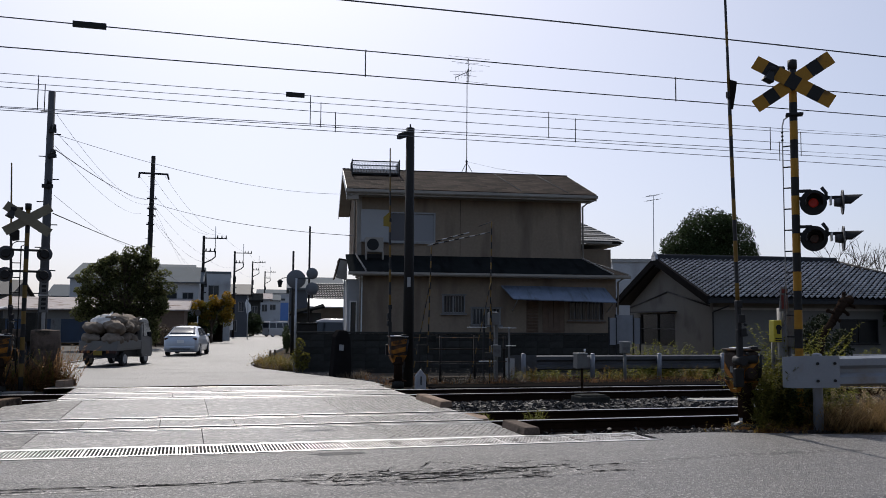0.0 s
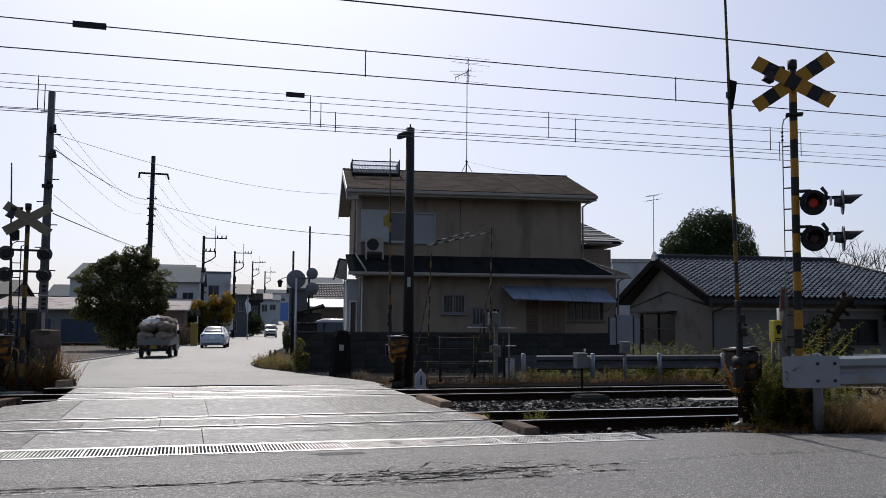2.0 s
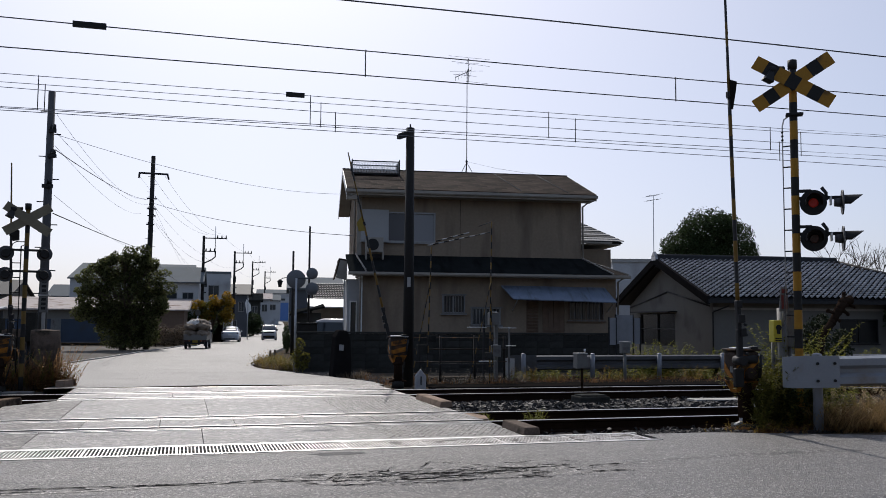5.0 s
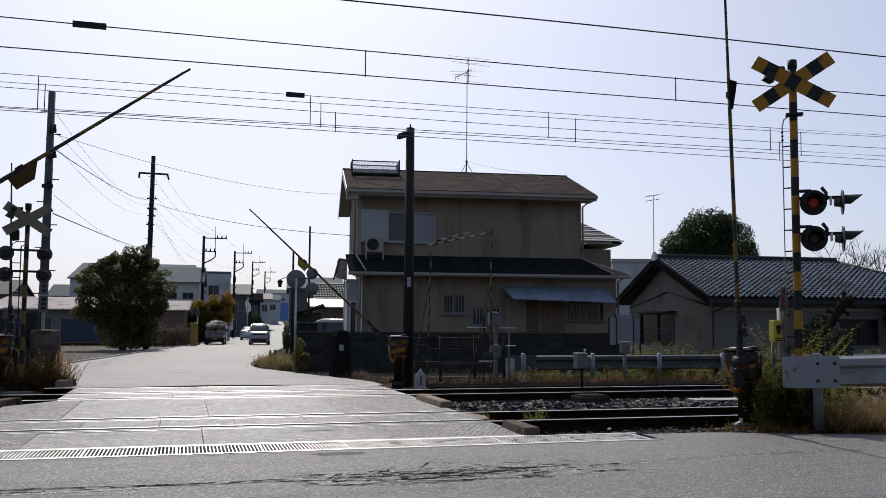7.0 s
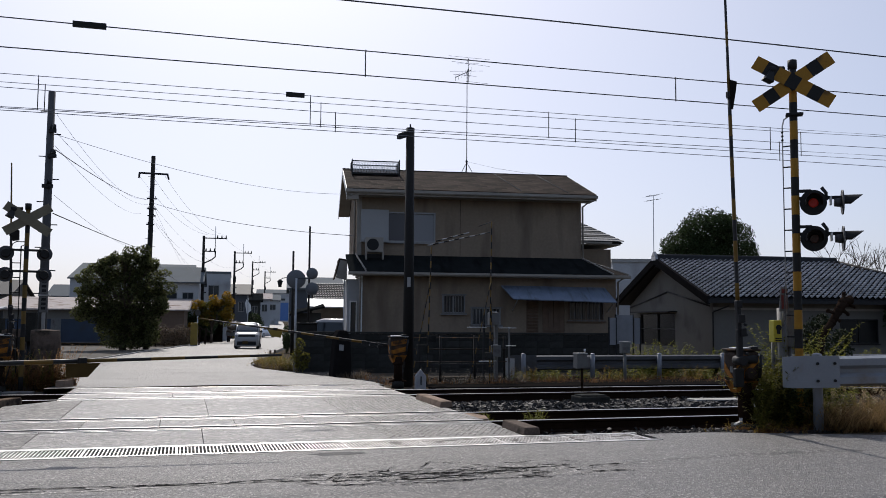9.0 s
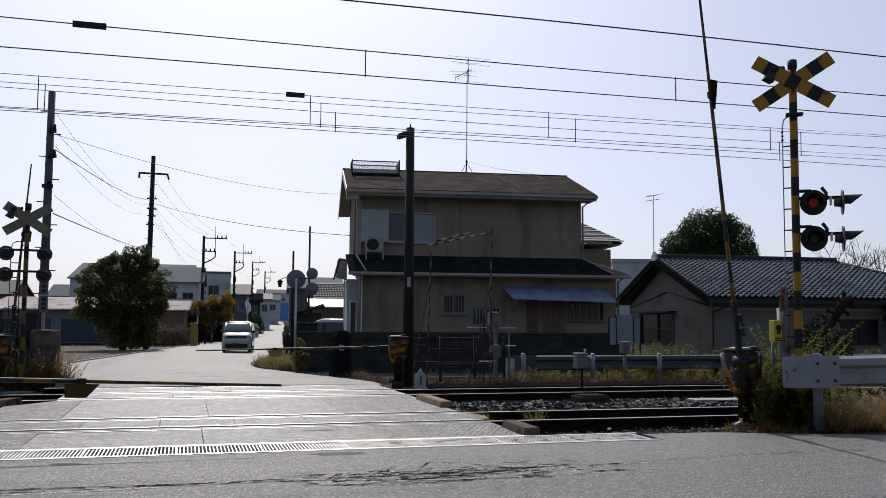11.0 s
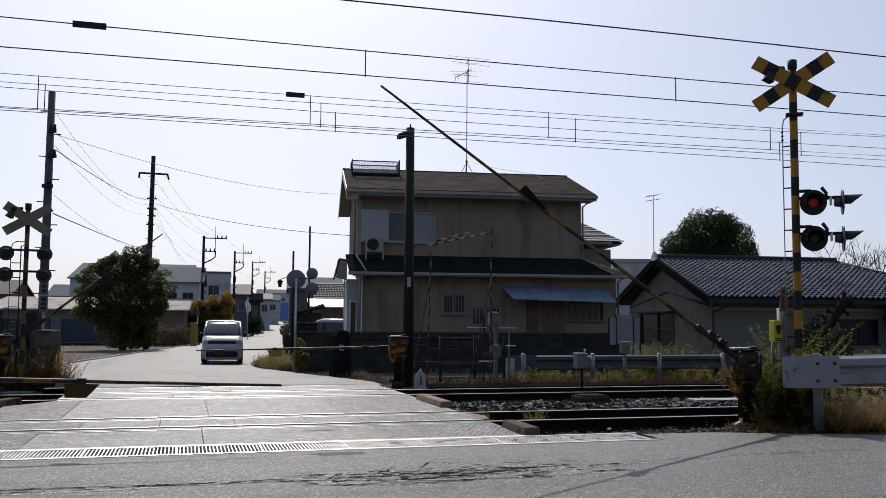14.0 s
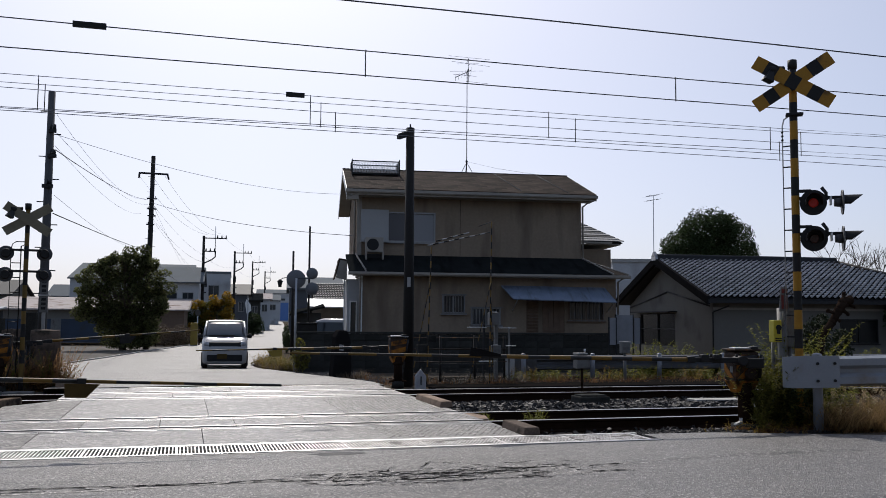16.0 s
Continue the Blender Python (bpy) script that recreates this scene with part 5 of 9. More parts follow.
    for a, b in (((7.9, 0.0, 3.5), (8.62, -1.37, 2.86)), ((-0.06, 0.0, 3.5), (0.21, -1.36, 2.86)), ((8.1, 0.6, 3.48), (9.32, -0.9, 2.88))):
        tubepart("hip_trim", [a, b], 0.03, TRIM, h)
    bm = bmesh.new()
    prism(bm, [(-1.47, 2.82), (-1.47, 2.75), (-1.44, 2.71), (-1.39, 2.71), (-1.36, 2.75), (-1.36, 2.82)], "x", -0.36, 9.2)
    part("gutter", bm, TRIM, h, "cream half-round gutter")
    boxpart("soffit", (4.3, -1.13, 2.72), (9.0, 0.46, 0.03), TRIM, h)
    for pts in ([(8.05, -0.72, 5.45), (7.94, -0.06, 5.3), (7.94, -0.06, 3.5)], [(0.02, -1.38, 2.72), (0.05, -0.98, 2.6), (0.05, -0.98, gz)], [(8.95, -1.38, 2.72), (8.9, -0.98, 2.6), (8.9, -0.98, gz)], [(-0.28, -0.74, 5.45), (-0.1, 0.1, 5.3), (-0.1, 0.1, 3.4)]):
        tubepart("downpipe", pts, 0.035, TRIM, h)
    # vertical joints of the cladding
    for x in (3.55,):
        boxpart("cladding_joint", (x, -0.004, 4.45), (0.014, 0.012, 2.2), CONC_DARK, h)
    # small gabled canopy over the side door
    bm = bmesh.new()
    slab(bm, [(-0.78, -0.34, 2.66), (-0.62, -0.34, 3.32), (-0.62, 1.4, 3.32), (-0.78, 1.4, 2.66)], 0.04)
    slab(bm, [(-0.63, -0.34, 3.32), (-0.34, -0.34, 3.28), (-0.34, 1.4, 3.28), (-0.63, 1.4, 3.32)], 0.05)
    part("porch_roof", bm, SLATE, h)
    bm = bmesh.new()
    prism(bm, [(-0.73, 2.66), (-0.61, 3.26), (-0.36, 3.23), (-0.36, 2.58)], "y", -0.32, -0.28)
    part("gable_board", bm, TRIM, h, "pale canopy gable board")
    tubepart("canopy_post", [(-0.44, -0.28, -0.3), (-0.44, -0.28, 2.6)], 0.02, GALV, h)
    boxpart("porch_wall", (-0.12, 0.75, 1.15), (0.44, 2.0, 2.94), PALE_BLUE, h, "pale rendered porch wall")
    pw = boxpart("porch_window", (-0.13, -0.262, 1.25), (0.17, 0.02, 1.2), GLASS, h)
    for x in (-0.235, -0.025):
        boxpart("frame", (x, -0.28, 1.25), (0.035, 0.05, 1.3), TRIM_WHITE, pw)
    for z in (0.63, 1.87):
        boxpart("frame", (-0.13, -0.28, z), (0.18, 0.05, 0.035), TRIM_WHITE, pw)
    boxpart("corner_board", (0.08, -0.93, 1.2), (0.1, 0.06, 3.0), TRIM_WHITE, h)
    # awning
    bm = bmesh.new()
    slab(bm, [(5.05, -1.75, 1.98), (8.6, -1.75, 1.90), (8.45, -0.9, 2.42), (4.8, -0.9, 2.45)], 0.03)
    a = part("awning", bm, AWNING, h, "pale blue corrugated awning")
    for x in (5.2, 8.55):
        tubepart("strut", [(x, -1.65, 1.95), (x, -0.92, 1.6)], 0.015, GALV, a)
    # outdoor unit, a thing of its own
    ac = thing("air_conditioner_unit", "white outdoor air conditioner on the lean-to roof", "air conditioner", HOUSE @ pose(0.55, -0.34, 3.32))
    bm = bmesh.new()
    box(bm, (0, 0, 0.47), (0.6, 0.26, 0.5), bevel=0.02)
    part("casing", bm, TRIM, ac)
    bm = bmesh.new()
    tube(bm, (-0.06, -0.132, 0.47), (-0.06, -0.14, 0.47), 0.2, n=28)
    f = part("fan_grille", bm, DARKMETAL, ac)
    for k in range(4):
        bm = bmesh.new()
        r = 0.05 + 0.048 * k
        pts = [(-0.06 + r * math.cos(a * math.pi / 10), -0.145, 0.47 + r * math.sin(a * math.pi / 10)) for a in range(21)]
        path_tube(bm, pts, 0.0035, 5)
        part("ring", bm, DARKMETAL, f)
    boxpart("stand_shelf", (0, 0.1, 0.06), (0.5, 0.1, 0.2), BLACK, ac)
    for x in (-0.28, 0.28):
        boxpart("foot", (x, -0.05, 0.1), (0.04, 0.36, 0.28), TRIM, ac)
    # rooftop frame
    t = thing("roof_drying_frame", "mesh-sided drying platform on the roof ridge", "roof platform", HOUSE @ pose(0.72, 2.2, 6.56))
    for x in (-0.86, 0.86):
        for y in (-0.45, 0.45):
            boxpart("post", (x, y, 0.2), (0.04, 0.04, 0.66), DARKMETAL, t)
    for z in (0.02, 0.46):
        for y in (-0.45, 0.45):
            boxpart("rail", (0, y, z), (1.74, 0.035, 0.035), DARKMETAL, t)
        for x in (-0.86, 0.86):
            boxpart("rail", (x, 0, z), (0.035, 0.9, 0.035), DARKMETAL, t)
    for y in (-0.45, 0.45):
        bm = bmesh.new()
        for k in range(30):
            x = -0.84 + k * 0.057
            tube(bm, (x, y, 0.03), (x + 0.03, y, 0.45), 0.005, n=4)
            tube(bm, (x + 0.03, y, 0.03), (x, y, 0.45), 0.005, n=4)
        for k in range(6):
            tube(bm, (-0.84, y, 0.07 + k * 0.065), (0.84, y, 0.07 + k * 0.065), 0.003, n=4)
        part("mesh_panel", bm, GALV, t, "pale wire mesh")
    boxpart("floor_tray", (0, 0, 0.0), (1.7, 0.9, 0.05), DARKMETAL, t)
    boxpart("end_panel", (0.87, 0, 0.24), (0.03, 0.9, 0.46), DARKMETAL, t, "dark solid end panel")
    # aerial
    an = thing("tv_antenna", "tall television aerial guyed on the roof ridge", "antenna", HOUSE @ pose(4.3, 3.0, 6.9))
    tubepart("mast", [(0, 0, 0), (0, 0, 4.02)], 0.016, DARKMETAL, an)
    tubepart("side_mast", [(0.06, 0, 3.55), (0.06, 0, 4.5)], 0.011, DARKMETAL, an)
    boom = tubepart("boom", [(-0.5, -0.25, 3.66), (0.2, 0.3, 4.12)], 0.015, DARKMETAL, an)
    for k in range(6):
        f = k / 5
        x, y, z = -0.5 + 0.7 * f, -0.25 + 0.55 * f, 3.66 + 0.46 * f
        tubepart("element", [(x, y, z - 0.14), (x + 0.02, y, z + 0.12)], 0.006, WIRE_GREY, boom, n=5)
    for z, xa, xb, dz, yy in ((4.47, -0.75, 0.85, -0.08, -0.2), (4.44, -0.3, 0.55, 0.05, 0.5), (4.2, -0.68, 0.85, -0.14, -0.3), (4.08, -0.62, 0.7, 0.08, 0.3), (4.02, -0.3, 0.5, -0.05, 0.7), (3.72, -0.6, 0.1, -0.02, -0.4), (3.62, 0.0, 0.85, -0.05, 0.2)):
        b = tubepart("boom", [(0.03, 0, z), (0.06, yy, z)], 0.008, WIRE_GREY, an)
        tubepart("element", [(xa, yy, z - dz / 2), (xb, yy, z + dz / 2)], 0.006, WIRE_GREY, b, n=5)
    ball_bm = bmesh.new()
    ball(ball_bm, (0, 0, 0.45), 0.05)
    part("guy_collar", ball_bm, DARKMETAL, an)
    tubepart("guy_wire", [(0, 0, 0.45), (1.2, 0, 0.22), (2.9, 0, 0.02)], 0.004, WIRE_GREY, an)
    for dx, dy in ((-0.25, -0.1), (0.25, -0.1), (0.0, 0.3)):
        tubepart("base_leg", [(0, 0, 0.42), (dx, dy, -0.05)], 0.012, DARKMETAL, an)
    # rear wing
    rw = thing("rear_house_wing", "rear wing with tile roof, glare painted as pale bands", "house", HOUSE @ pose(-0.75, 4.5, 0))
    boxpart("wall", (9.35, 2.0, 1.9), (3.9, 4, 4.6), WALL_BEIGE, rw)
    for k in range(10):
        f0, f1 = k / 10, (k + 1.25) / 10
        bm = bmesh.new()
        slab(bm, [(7.2, -0.35 + 2.0 * f0, 4.53 + 0.98 * f0), (11.75 - 1.25 * f0, -0.35 + 2.0 * f0, 4.53 + 0.98 * f0), (11.75 - 1.25 * f1, -0.35 + 2.0 * f1, 4.5 + 0.98 * f1), (7.2, -0.35 + 2.0 * f1, 4.5 + 0.98 * f1)], 0.03)
        # pale courses carry the roof's glare in their colour
        part("tile_course", bm, TILE_GLARE if k < 2 or k % 2 else KAWARA, rw)
    bm = bmesh.new()
    slab(bm, [(7.2, -0.3, 4.46), (11.7, -0.3, 4.46), (10.5, 1.65, 5.42), (7.2, 1.65, 5.42)], 0.05)
    slab(bm, [(11.7, -0.3, 4.46), (11.7, 4.0, 4.46), (10.5, 1.65, 5.42)], 0.05)
    part("roof_deck", bm, KAWARA, rw)
    boxpart("soffit", (9.4, 1.9, 4.38), (4.5, 4.3, 0.04), TRIM, rw)
    boxpart("gutter", (9.2, -0.4, 4.43), (4.0, 0.1, 0.07), TRIM, rw)


NEIGHBOUR = Matrix.Translation((21.36, 33.49, 0)) @ pose(0, 0, 0, 0, 0, -6)


def build_neighbour_house():
    h = thing("bungalow", "single-storey pale house with dark glazed tile roof", "house", NEIGHBOUR)
    gz = -0.35
    wall_with_holes("wall", WALL_GREY, h, 0, 12.0, gz, 2.2, 0, 0.16, [(5.85, 7.65, 0.4, 1.45), (8.3, 9.9, gz + 0.3, 1.5)])
    window_in(h, 5.85, 7.65, 0.4, 1.45, 0.0, frame_mat=BLACK, glass=DARK_GLASS)
    window_in(h, 8.3, 9.9, gz + 0.3, 1.5, 0.0, frame_mat=BLACK, glass=DARK_GLASS)
    wall_with_holes("wall", WALL_GREY, h, 0, 12.0, gz, 2.05, 9.16, 9.32, [])
    boxpart("wall", (11.92, 4.66, 0.85), (0.16, 8.96, 2.4), WALL_GREY, h)
    # gable wall with an opening
    bm = bmesh.new()
    for ya, yb, za, zb in ((0.16, 3.78, gz, 1.7), (7.93, 9.16, gz, 1.7), (3.78, 7.93, gz, 0.14)):
        box(bm, (0.08, (ya + yb) / 2, (za + zb) / 2), (0.16, yb - ya, zb - za))
    prism(bm, [(0.0, 1.7), (9.32, 1.7), (9.32, 2.1), (4.7, 4.06), (0.0, 2.1)], "x", 0.0, 0.16)
    part("gable_wall", bm, WALL_GREY, h)
    w = thing("window", "", "")
    w.parent = h
    for y in (3.81, 5.85, 7.9):
        boxpart("window_frame", (0.06, y, 0.92), (0.08, 0.06, 1.5), DARKMETAL, w)
    for z in (0.17, 0.95, 1.67):
        boxpart("window_frame", (0.06, 5.85, z), (0.08, 4.05, 0.05), DARKMETAL, w)
    for y in (4.83, 6.87):
        boxpart("pane", (0.09, y, 0.92), (0.012, 1.96, 1.46), DARK_GLASS, w)
    boxpart("hood", (-0.2, 5.85, 1.76), (0.5, 4.6, 0.06), BLACK, w)
    for a, b in (((-0.01, 0.3, 1.97), (-0.01, 4.53, 2.69)), ((-0.01, 4.53, 2.69), (-0.01, 9.25, 2.01))):
        tubepart("gable_trim", [a, b], 0.04, DARKMETAL, h)
    # tiled roof, hipped at the far end
    e, r0, r1 = -0.62, -0.35, 8.7
    bm = bmesh.new()
    slab(bm, [(-0.5, e, 2.28), (12.8, e, 2.28), (r1, 4.7, 4.22), (-0.5, 4.7, 4.22)], 0.14)
    slab(bm, [(-0.5, 10.02, 2.28), (12.8, 10.02, 2.28), (r1, 4.7, 4.22), (-0.5, 4.7, 4.22)], 0.14)
    slab(bm, [(12.8, e, 2.28), (12.8, 10.02, 2.28), (r1, 4.7, 4.22)], 0.14)
    part("roof_deck", bm, KAWARA, h)
    # waved tiles course by course
    rows, slope = 20, math.atan2(1.94, 5.32)
    up = Vector((0, math.cos(slope), math.sin(slope)))
    nz = Vector((0, -math.sin(slope), math.cos(slope)))
    L = 5.32 / math.cos(slope)
    tile_h = L / rows
    bm = bmesh.new()
    for k in range(8):
        xa, xb = -0.135 + 0.27 * k / 8, -0.135 + 0.27 * (k + 1) / 8
        def hgt(x):
            return 0.05 * math.sin((x / 0.27) * 2 * math.pi)
        for zz, flip in ((0, False),):
            v = [bm.verts.new((xa, -tile_h * 0.55, hgt(xa) + 0.062)), bm.verts.new((xb, -tile_h * 0.55, hgt(xb) + 0.062)), bm.verts.new((xb, tile_h * 0.55, hgt(xb))), bm.verts.new((xa, tile_h * 0.55, hgt(xa)))]
            bm.faces.new(v)
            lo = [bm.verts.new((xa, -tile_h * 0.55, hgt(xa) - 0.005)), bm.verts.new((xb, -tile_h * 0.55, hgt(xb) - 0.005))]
            # near-black lip: the shade under each course is put into its colour
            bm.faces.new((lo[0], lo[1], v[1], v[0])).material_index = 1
    for f in bm.faces:
        f.smooth = False
    bmesh.ops.remove_doubles(bm, verts=bm.verts, dist=0.0005)
    for f in bm.faces:
        f.smooth = True
    tile_me = mesh_of("roof_tile", bm, [KAWARA_TILE, BALLAST_TILE_SHADE])
    rot = Matrix((Vector((1, 0, 0)), up, nz)).transposed().to_4x4()
    vs, fs = [], []
    count = 0
    roof = h
    for r in range(rows):
        f = (r + 0.5) / rows
        xr = 12.8 + (r1 - 12.8) * f
        n = int((xr + 0.5) / 0.27)
        for i in range(n):
            p = Vector((-0.5 + 0.135 + i * 0.27, e, 2.28)) + up * (tile_h * (r + 0.62)) + nz * 0.035
            m = Matrix.Translation(p) @ rot
            if r < 10 and i < 30:
                o = new("roof_tile", tile_me)
                o.parent = roof
                o.matrix_basis = m
            else:
                base = len(vs)
                for v in tile_me.vertices:
                    vs.append(m @ v.co)
                fs += [tuple(base + q for q in pl.vertices) for pl in tile_me.polygons]
    me = bpy.data.meshes.new("upper_roof_tiles")
    me.from_pydata(vs, [], fs)
    me.materials.append(KAWARA_TILE)
    me.materials.append(BALLAST_TILE_SHADE)
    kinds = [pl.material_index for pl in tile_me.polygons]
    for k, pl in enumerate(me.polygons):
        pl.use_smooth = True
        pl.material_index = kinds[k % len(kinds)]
    o = new("upper_roof_tiles", me)
    o.parent = roof
    tagged(o, kind="stuff")
    bm = bmesh.new()
    prism(bm, [(4.52, 4.18), (4.88, 4.18), (4.84, 4.42), (4.78, 4.48), (4.62, 4.48), (4.56, 4.42)], "x", -0.55, r1 + 0.1)
    part("ridge_tiles", bm, KAWARA, h, "stacked dark ridge tiles", 0.01)
    bm = bmesh.new()
    prism(bm, [(4.4, 4.16), (5.0, 4.16), (4.92, 4.4), (4.82, 4.5), (4.7, 4.6), (4.58, 4.5), (4.48, 4.4)], "x", -0.64, -0.52)
    part("ridge_end_tile", bm, KAWARA_TILE, h, "scalloped ridge-end tile", 0.01)
    tubepart("hip_ridge", [(r1, 4.7, 4.28), (12.8, e, 2.36)], 0.1, KAWARA, h)
    for ya, yb in ((-0.7, 4.7), (10.07, 4.7)):
        bm = bmesh.new()
        prism(bm, [(ya, 2.02), (ya, 2.36), (yb, 4.32), (yb, 3.98)], "x", -0.62, -0.48)
        part("verge_board", bm, MATT_BLACK, h)
    boxpart("eave_board", (6.1, -0.68, 2.14), (13.3, 0.06, 0.14), DARKMETAL, h)
    tubepart("downpipe", [(0.35, -0.7, 1.95), (-0.05, -0.06, 1.7), (-0.05, -0.06, gz)], 0.035, DARKMETAL, h)
    boxpart("eave_band", (6.0, -0.02, 1.85), (12.0, 0.03, 0.1), TRIM, h)


# ---- vehicles (each looks along +y, origin on the road under its middle) ----
def loft_body(bm, prof, hw, inset, zin, mi=0):
    """A body from a side outline (y, z): full width below zin, drawn in above it."""
    def w(z):
        return hw if z <= zin else hw - inset * (z - zin)
    L = [bm.verts.new((-w(z), y, z)) for y, z in prof]
    R = [bm.verts.new((w(z), y, z)) for y, z in prof]
    k = len(prof)
    fs = [bm.faces.new(L), bm.faces.new(R[::-1])] + [bm.faces.new((L[i], R[i], R[(i + 1) % k], L[(i + 1) % k])) for i in range(k)]
    bmesh.ops.recalc_face_normals(bm, faces=fs)
    for f in fs:
        f.material_index = mi


def round_body(bm, stations, mi=0):
    """A body from cross-sections (y, floor z, belt z, top z, half width, half width at the top)."""
    rings = []
    for y, zb, zm, zt, w, wt in stations:
        half = [(0.0, zb), (w * 0.86, zb), (w * 0.97, zb + 0.06), (w, zb + (zm - zb) * 0.45), (w * 0.985, zm), (wt + (w - wt) * 0.45, zm + (zt - zm) * 0.5), (wt, zm + (zt - zm) * 0.84), (wt * 0.86, zm + (zt - zm) * 0.96), (wt * 0.5, zt), (0.0, zt + 0.004)]
        pts = half + [(-x, z) for x, z in half[-2:0:-1]]
        rings.append([bm.verts.new((x, y, z)) for x, z in pts])
    k = len(rings[0])
    fs = [bm.faces.new(rings[0]), bm.faces.new(rings[-1][::-1])]
    for a, b in zip(rings, rings[1:]):
        fs += [bm.faces.new((a[i], b[i], b[(i + 1) % k], a[(i + 1) % k])) for i in range(k)]
    bmesh.ops.recalc_face_normals(bm, faces=fs)
    for f in fs:
        f.material_index, f.smooth = mi, True


def wheel(parent, x, y, r, w):
    wo = thing("wheel", "", "")
    wo.parent = parent
    wo.location = (x, y, r)
    bm = bmesh.new()
    tube(bm, (-w / 2, 0, 0), (w / 2, 0, 0), r, r, n=24)
    t = part("tyre", bm, RUBBER, wo, bevel=0.02)
    bm = bmesh.new()
    tube(bm, (-w / 2 - 0.006, 0, 0), (w / 2 + 0.006, 0, 0), r * 0.62, r * 0.62, n=18)
    for k in range(6):
        a = k * math.pi / 3
        box(bm, (0, math.cos(a) * r * 0.35, math.sin(a) * r * 0.35), (w + 0.03, 0.03, 0.03))
    part("rim", bm, GALV, wo)
    return wo


def quad_part(name, pts, mats, parent, label="", thick=0.012):
    bm = bmesh.new()
    f = bm.faces.new([bm.verts.new(p) for p in pts])
    ob = part(name, bm, mats, parent, label)
    mod = ob.modifiers.new("solid", "SOLIDIFY")
    mod.thickness, mod.offset = thick, 0
    return ob


def curved_screen(name, low, high, bulge, mats, parent, label=""):
    """A smooth bowed pane between two edges (half width, y, z), bowed out by bulge along y."""
    bm = bmesh.new()
    rows = []
    for j in range(7):
        v = j / 6
        w, y, z = (a + (b - a) * v for a, b in zip(low, high))
        rows.append([bm.verts.new((w * (i / 5 - 1), y + bulge * (1 - (i / 5 - 1) ** 2) + 0.03 * math.sin(math.pi * v), z)) for i in range(11)])
    for ra, rb in zip(rows, rows[1:]):
        for i in range(10):
            bm.faces.new((ra[i], ra[i + 1], rb[i + 1], rb[i])).smooth = True
    ob = part(name, bm, mats, parent, label)
    mod = ob.modifiers.new("solid", "SOLIDIFY")
    mod.thickness, mod.offset = 0.03, 0
    return ob


def mini_wagon():
    g = thing("white_mini_wagon", "white rounded mini wagon coming towards the closed barrier", "car")
    bm = bmesh.new()
    round_body(bm, [(-1.69, 0.36, 0.75, 0.8, 0.60, 0.52), (-1.66, 0.24, 0.95, 1.28, 0.67, 0.54), (-1.55, 0.2, 0.96, 1.45, 0.70, 0.55), (-1.2, 0.2, 0.95, 1.50, 0.705, 0.575), (0.2, 0.2, 0.94, 1.51, 0.705, 0.58), (0.5, 0.2, 0.94, 1.475, 0.705, 0.575),
                    (0.72, 0.2, 0.94, 1.37, 0.705, 0.575), (0.95, 0.18, 0.93, 1.2, 0.705, 0.58), (1.2, 0.16, 0.90, 0.985, 0.70, 0.62), (1.32, 0.15, 0.86, 0.94, 0.695, 0.60), (1.55, 0.14, 0.76, 0.86, 0.68, 0.52), (1.65, 0.15, 0.66, 0.76, 0.63, 0.46), (1.69, 0.2, 0.55, 0.62, 0.56, 0.42)])
    part("body", bm, CAR_WHITE, g, "white painted rounded body")
    curved_screen("windscreen", (0.60, 1.17, 1.0), (0.545, 0.66, 1.435), 0.07, CAR_BACK_GLASS, g, "sky-reflecting windscreen")
    boxpart("dashboard", (0, 1.05, 1.0), (1.1, 0.2, 0.04), DARKMETAL, g)
    for s in (-1, 1):
        tubepart("screen_pillar", [(s * 0.635, 1.19, 1.0), (s * 0.575, 0.64, 1.45)], 0.035, CAR_WHITE, g)
    boxpart("roof_edge", (0, 0.55, 1.475), (1.08, 0.2, 0.03), CAR_WHITE, g, bevel=0.012)
    quad_part("rear_window", [(-0.56, -1.68, 1.02), (0.56, -1.68, 1.02), (0.5, -1.6, 1.44), (-0.5, -1.6, 1.44)], CAR_GLASS, g, thick=0.05)
    for s in (-1, 1):
        for ya, yb, yc in ((-1.45, -0.4, -0.42), (-0.3, 0.98, 0.6)):
            quad_part("side_window", [(s * 0.692, ya, 1.0), (s * 0.692, yb, 1.0), (s * 0.6, yc, 1.43), (s * 0.6, ya + 0.1, 1.43)], CAR_GLASS, g, thick=0.03)
        bm = bmesh.new()
        ball(bm, (s * 0.52, 1.53, 0.76), (0.135, 0.14, 0.105), 3)
        hl = part("headlight", bm, HEAD_LENS, g, "large clear oval headlight")
        bm = bmesh.new()
        ball(bm, (s * 0.50, 1.60, 0.755), (0.06, 0.08, 0.06), 2)
        part("reflector", bm, GALV, hl)
        bm = bmesh.new()
        ball(bm, (s * 0.77, 0.82, 1.0), (0.075, 0.06, 0.075), 2)
        tube(bm, (s * 0.68, 0.85, 0.97), (s * 0.78, 0.83, 0.98), 0.025, n=8)
        part("wing_mirror", bm, BLACK, g, "dark wing mirror")
        bm = bmesh.new()
        tube(bm, (s * 0.47, 1.64, 0.40), (s * 0.47, 1.70, 0.40), 0.05, n=14)
        part("fog_lamp", bm, HEAD_LENS, g)
        boxpart("tail_light", (s * 0.6, -1.66, 0.95), (0.1, 0.08, 0.35), RED_LENS, g)
        for y in (1.12, -1.2):
            wheel(g, s * 0.60, y, 0.27, 0.16)
        boxpart("wheel_arch", (s * 0.64, 1.12, 0.3), (0.14, 0.66, 0.5), BLACK, g, bevel=0.06)
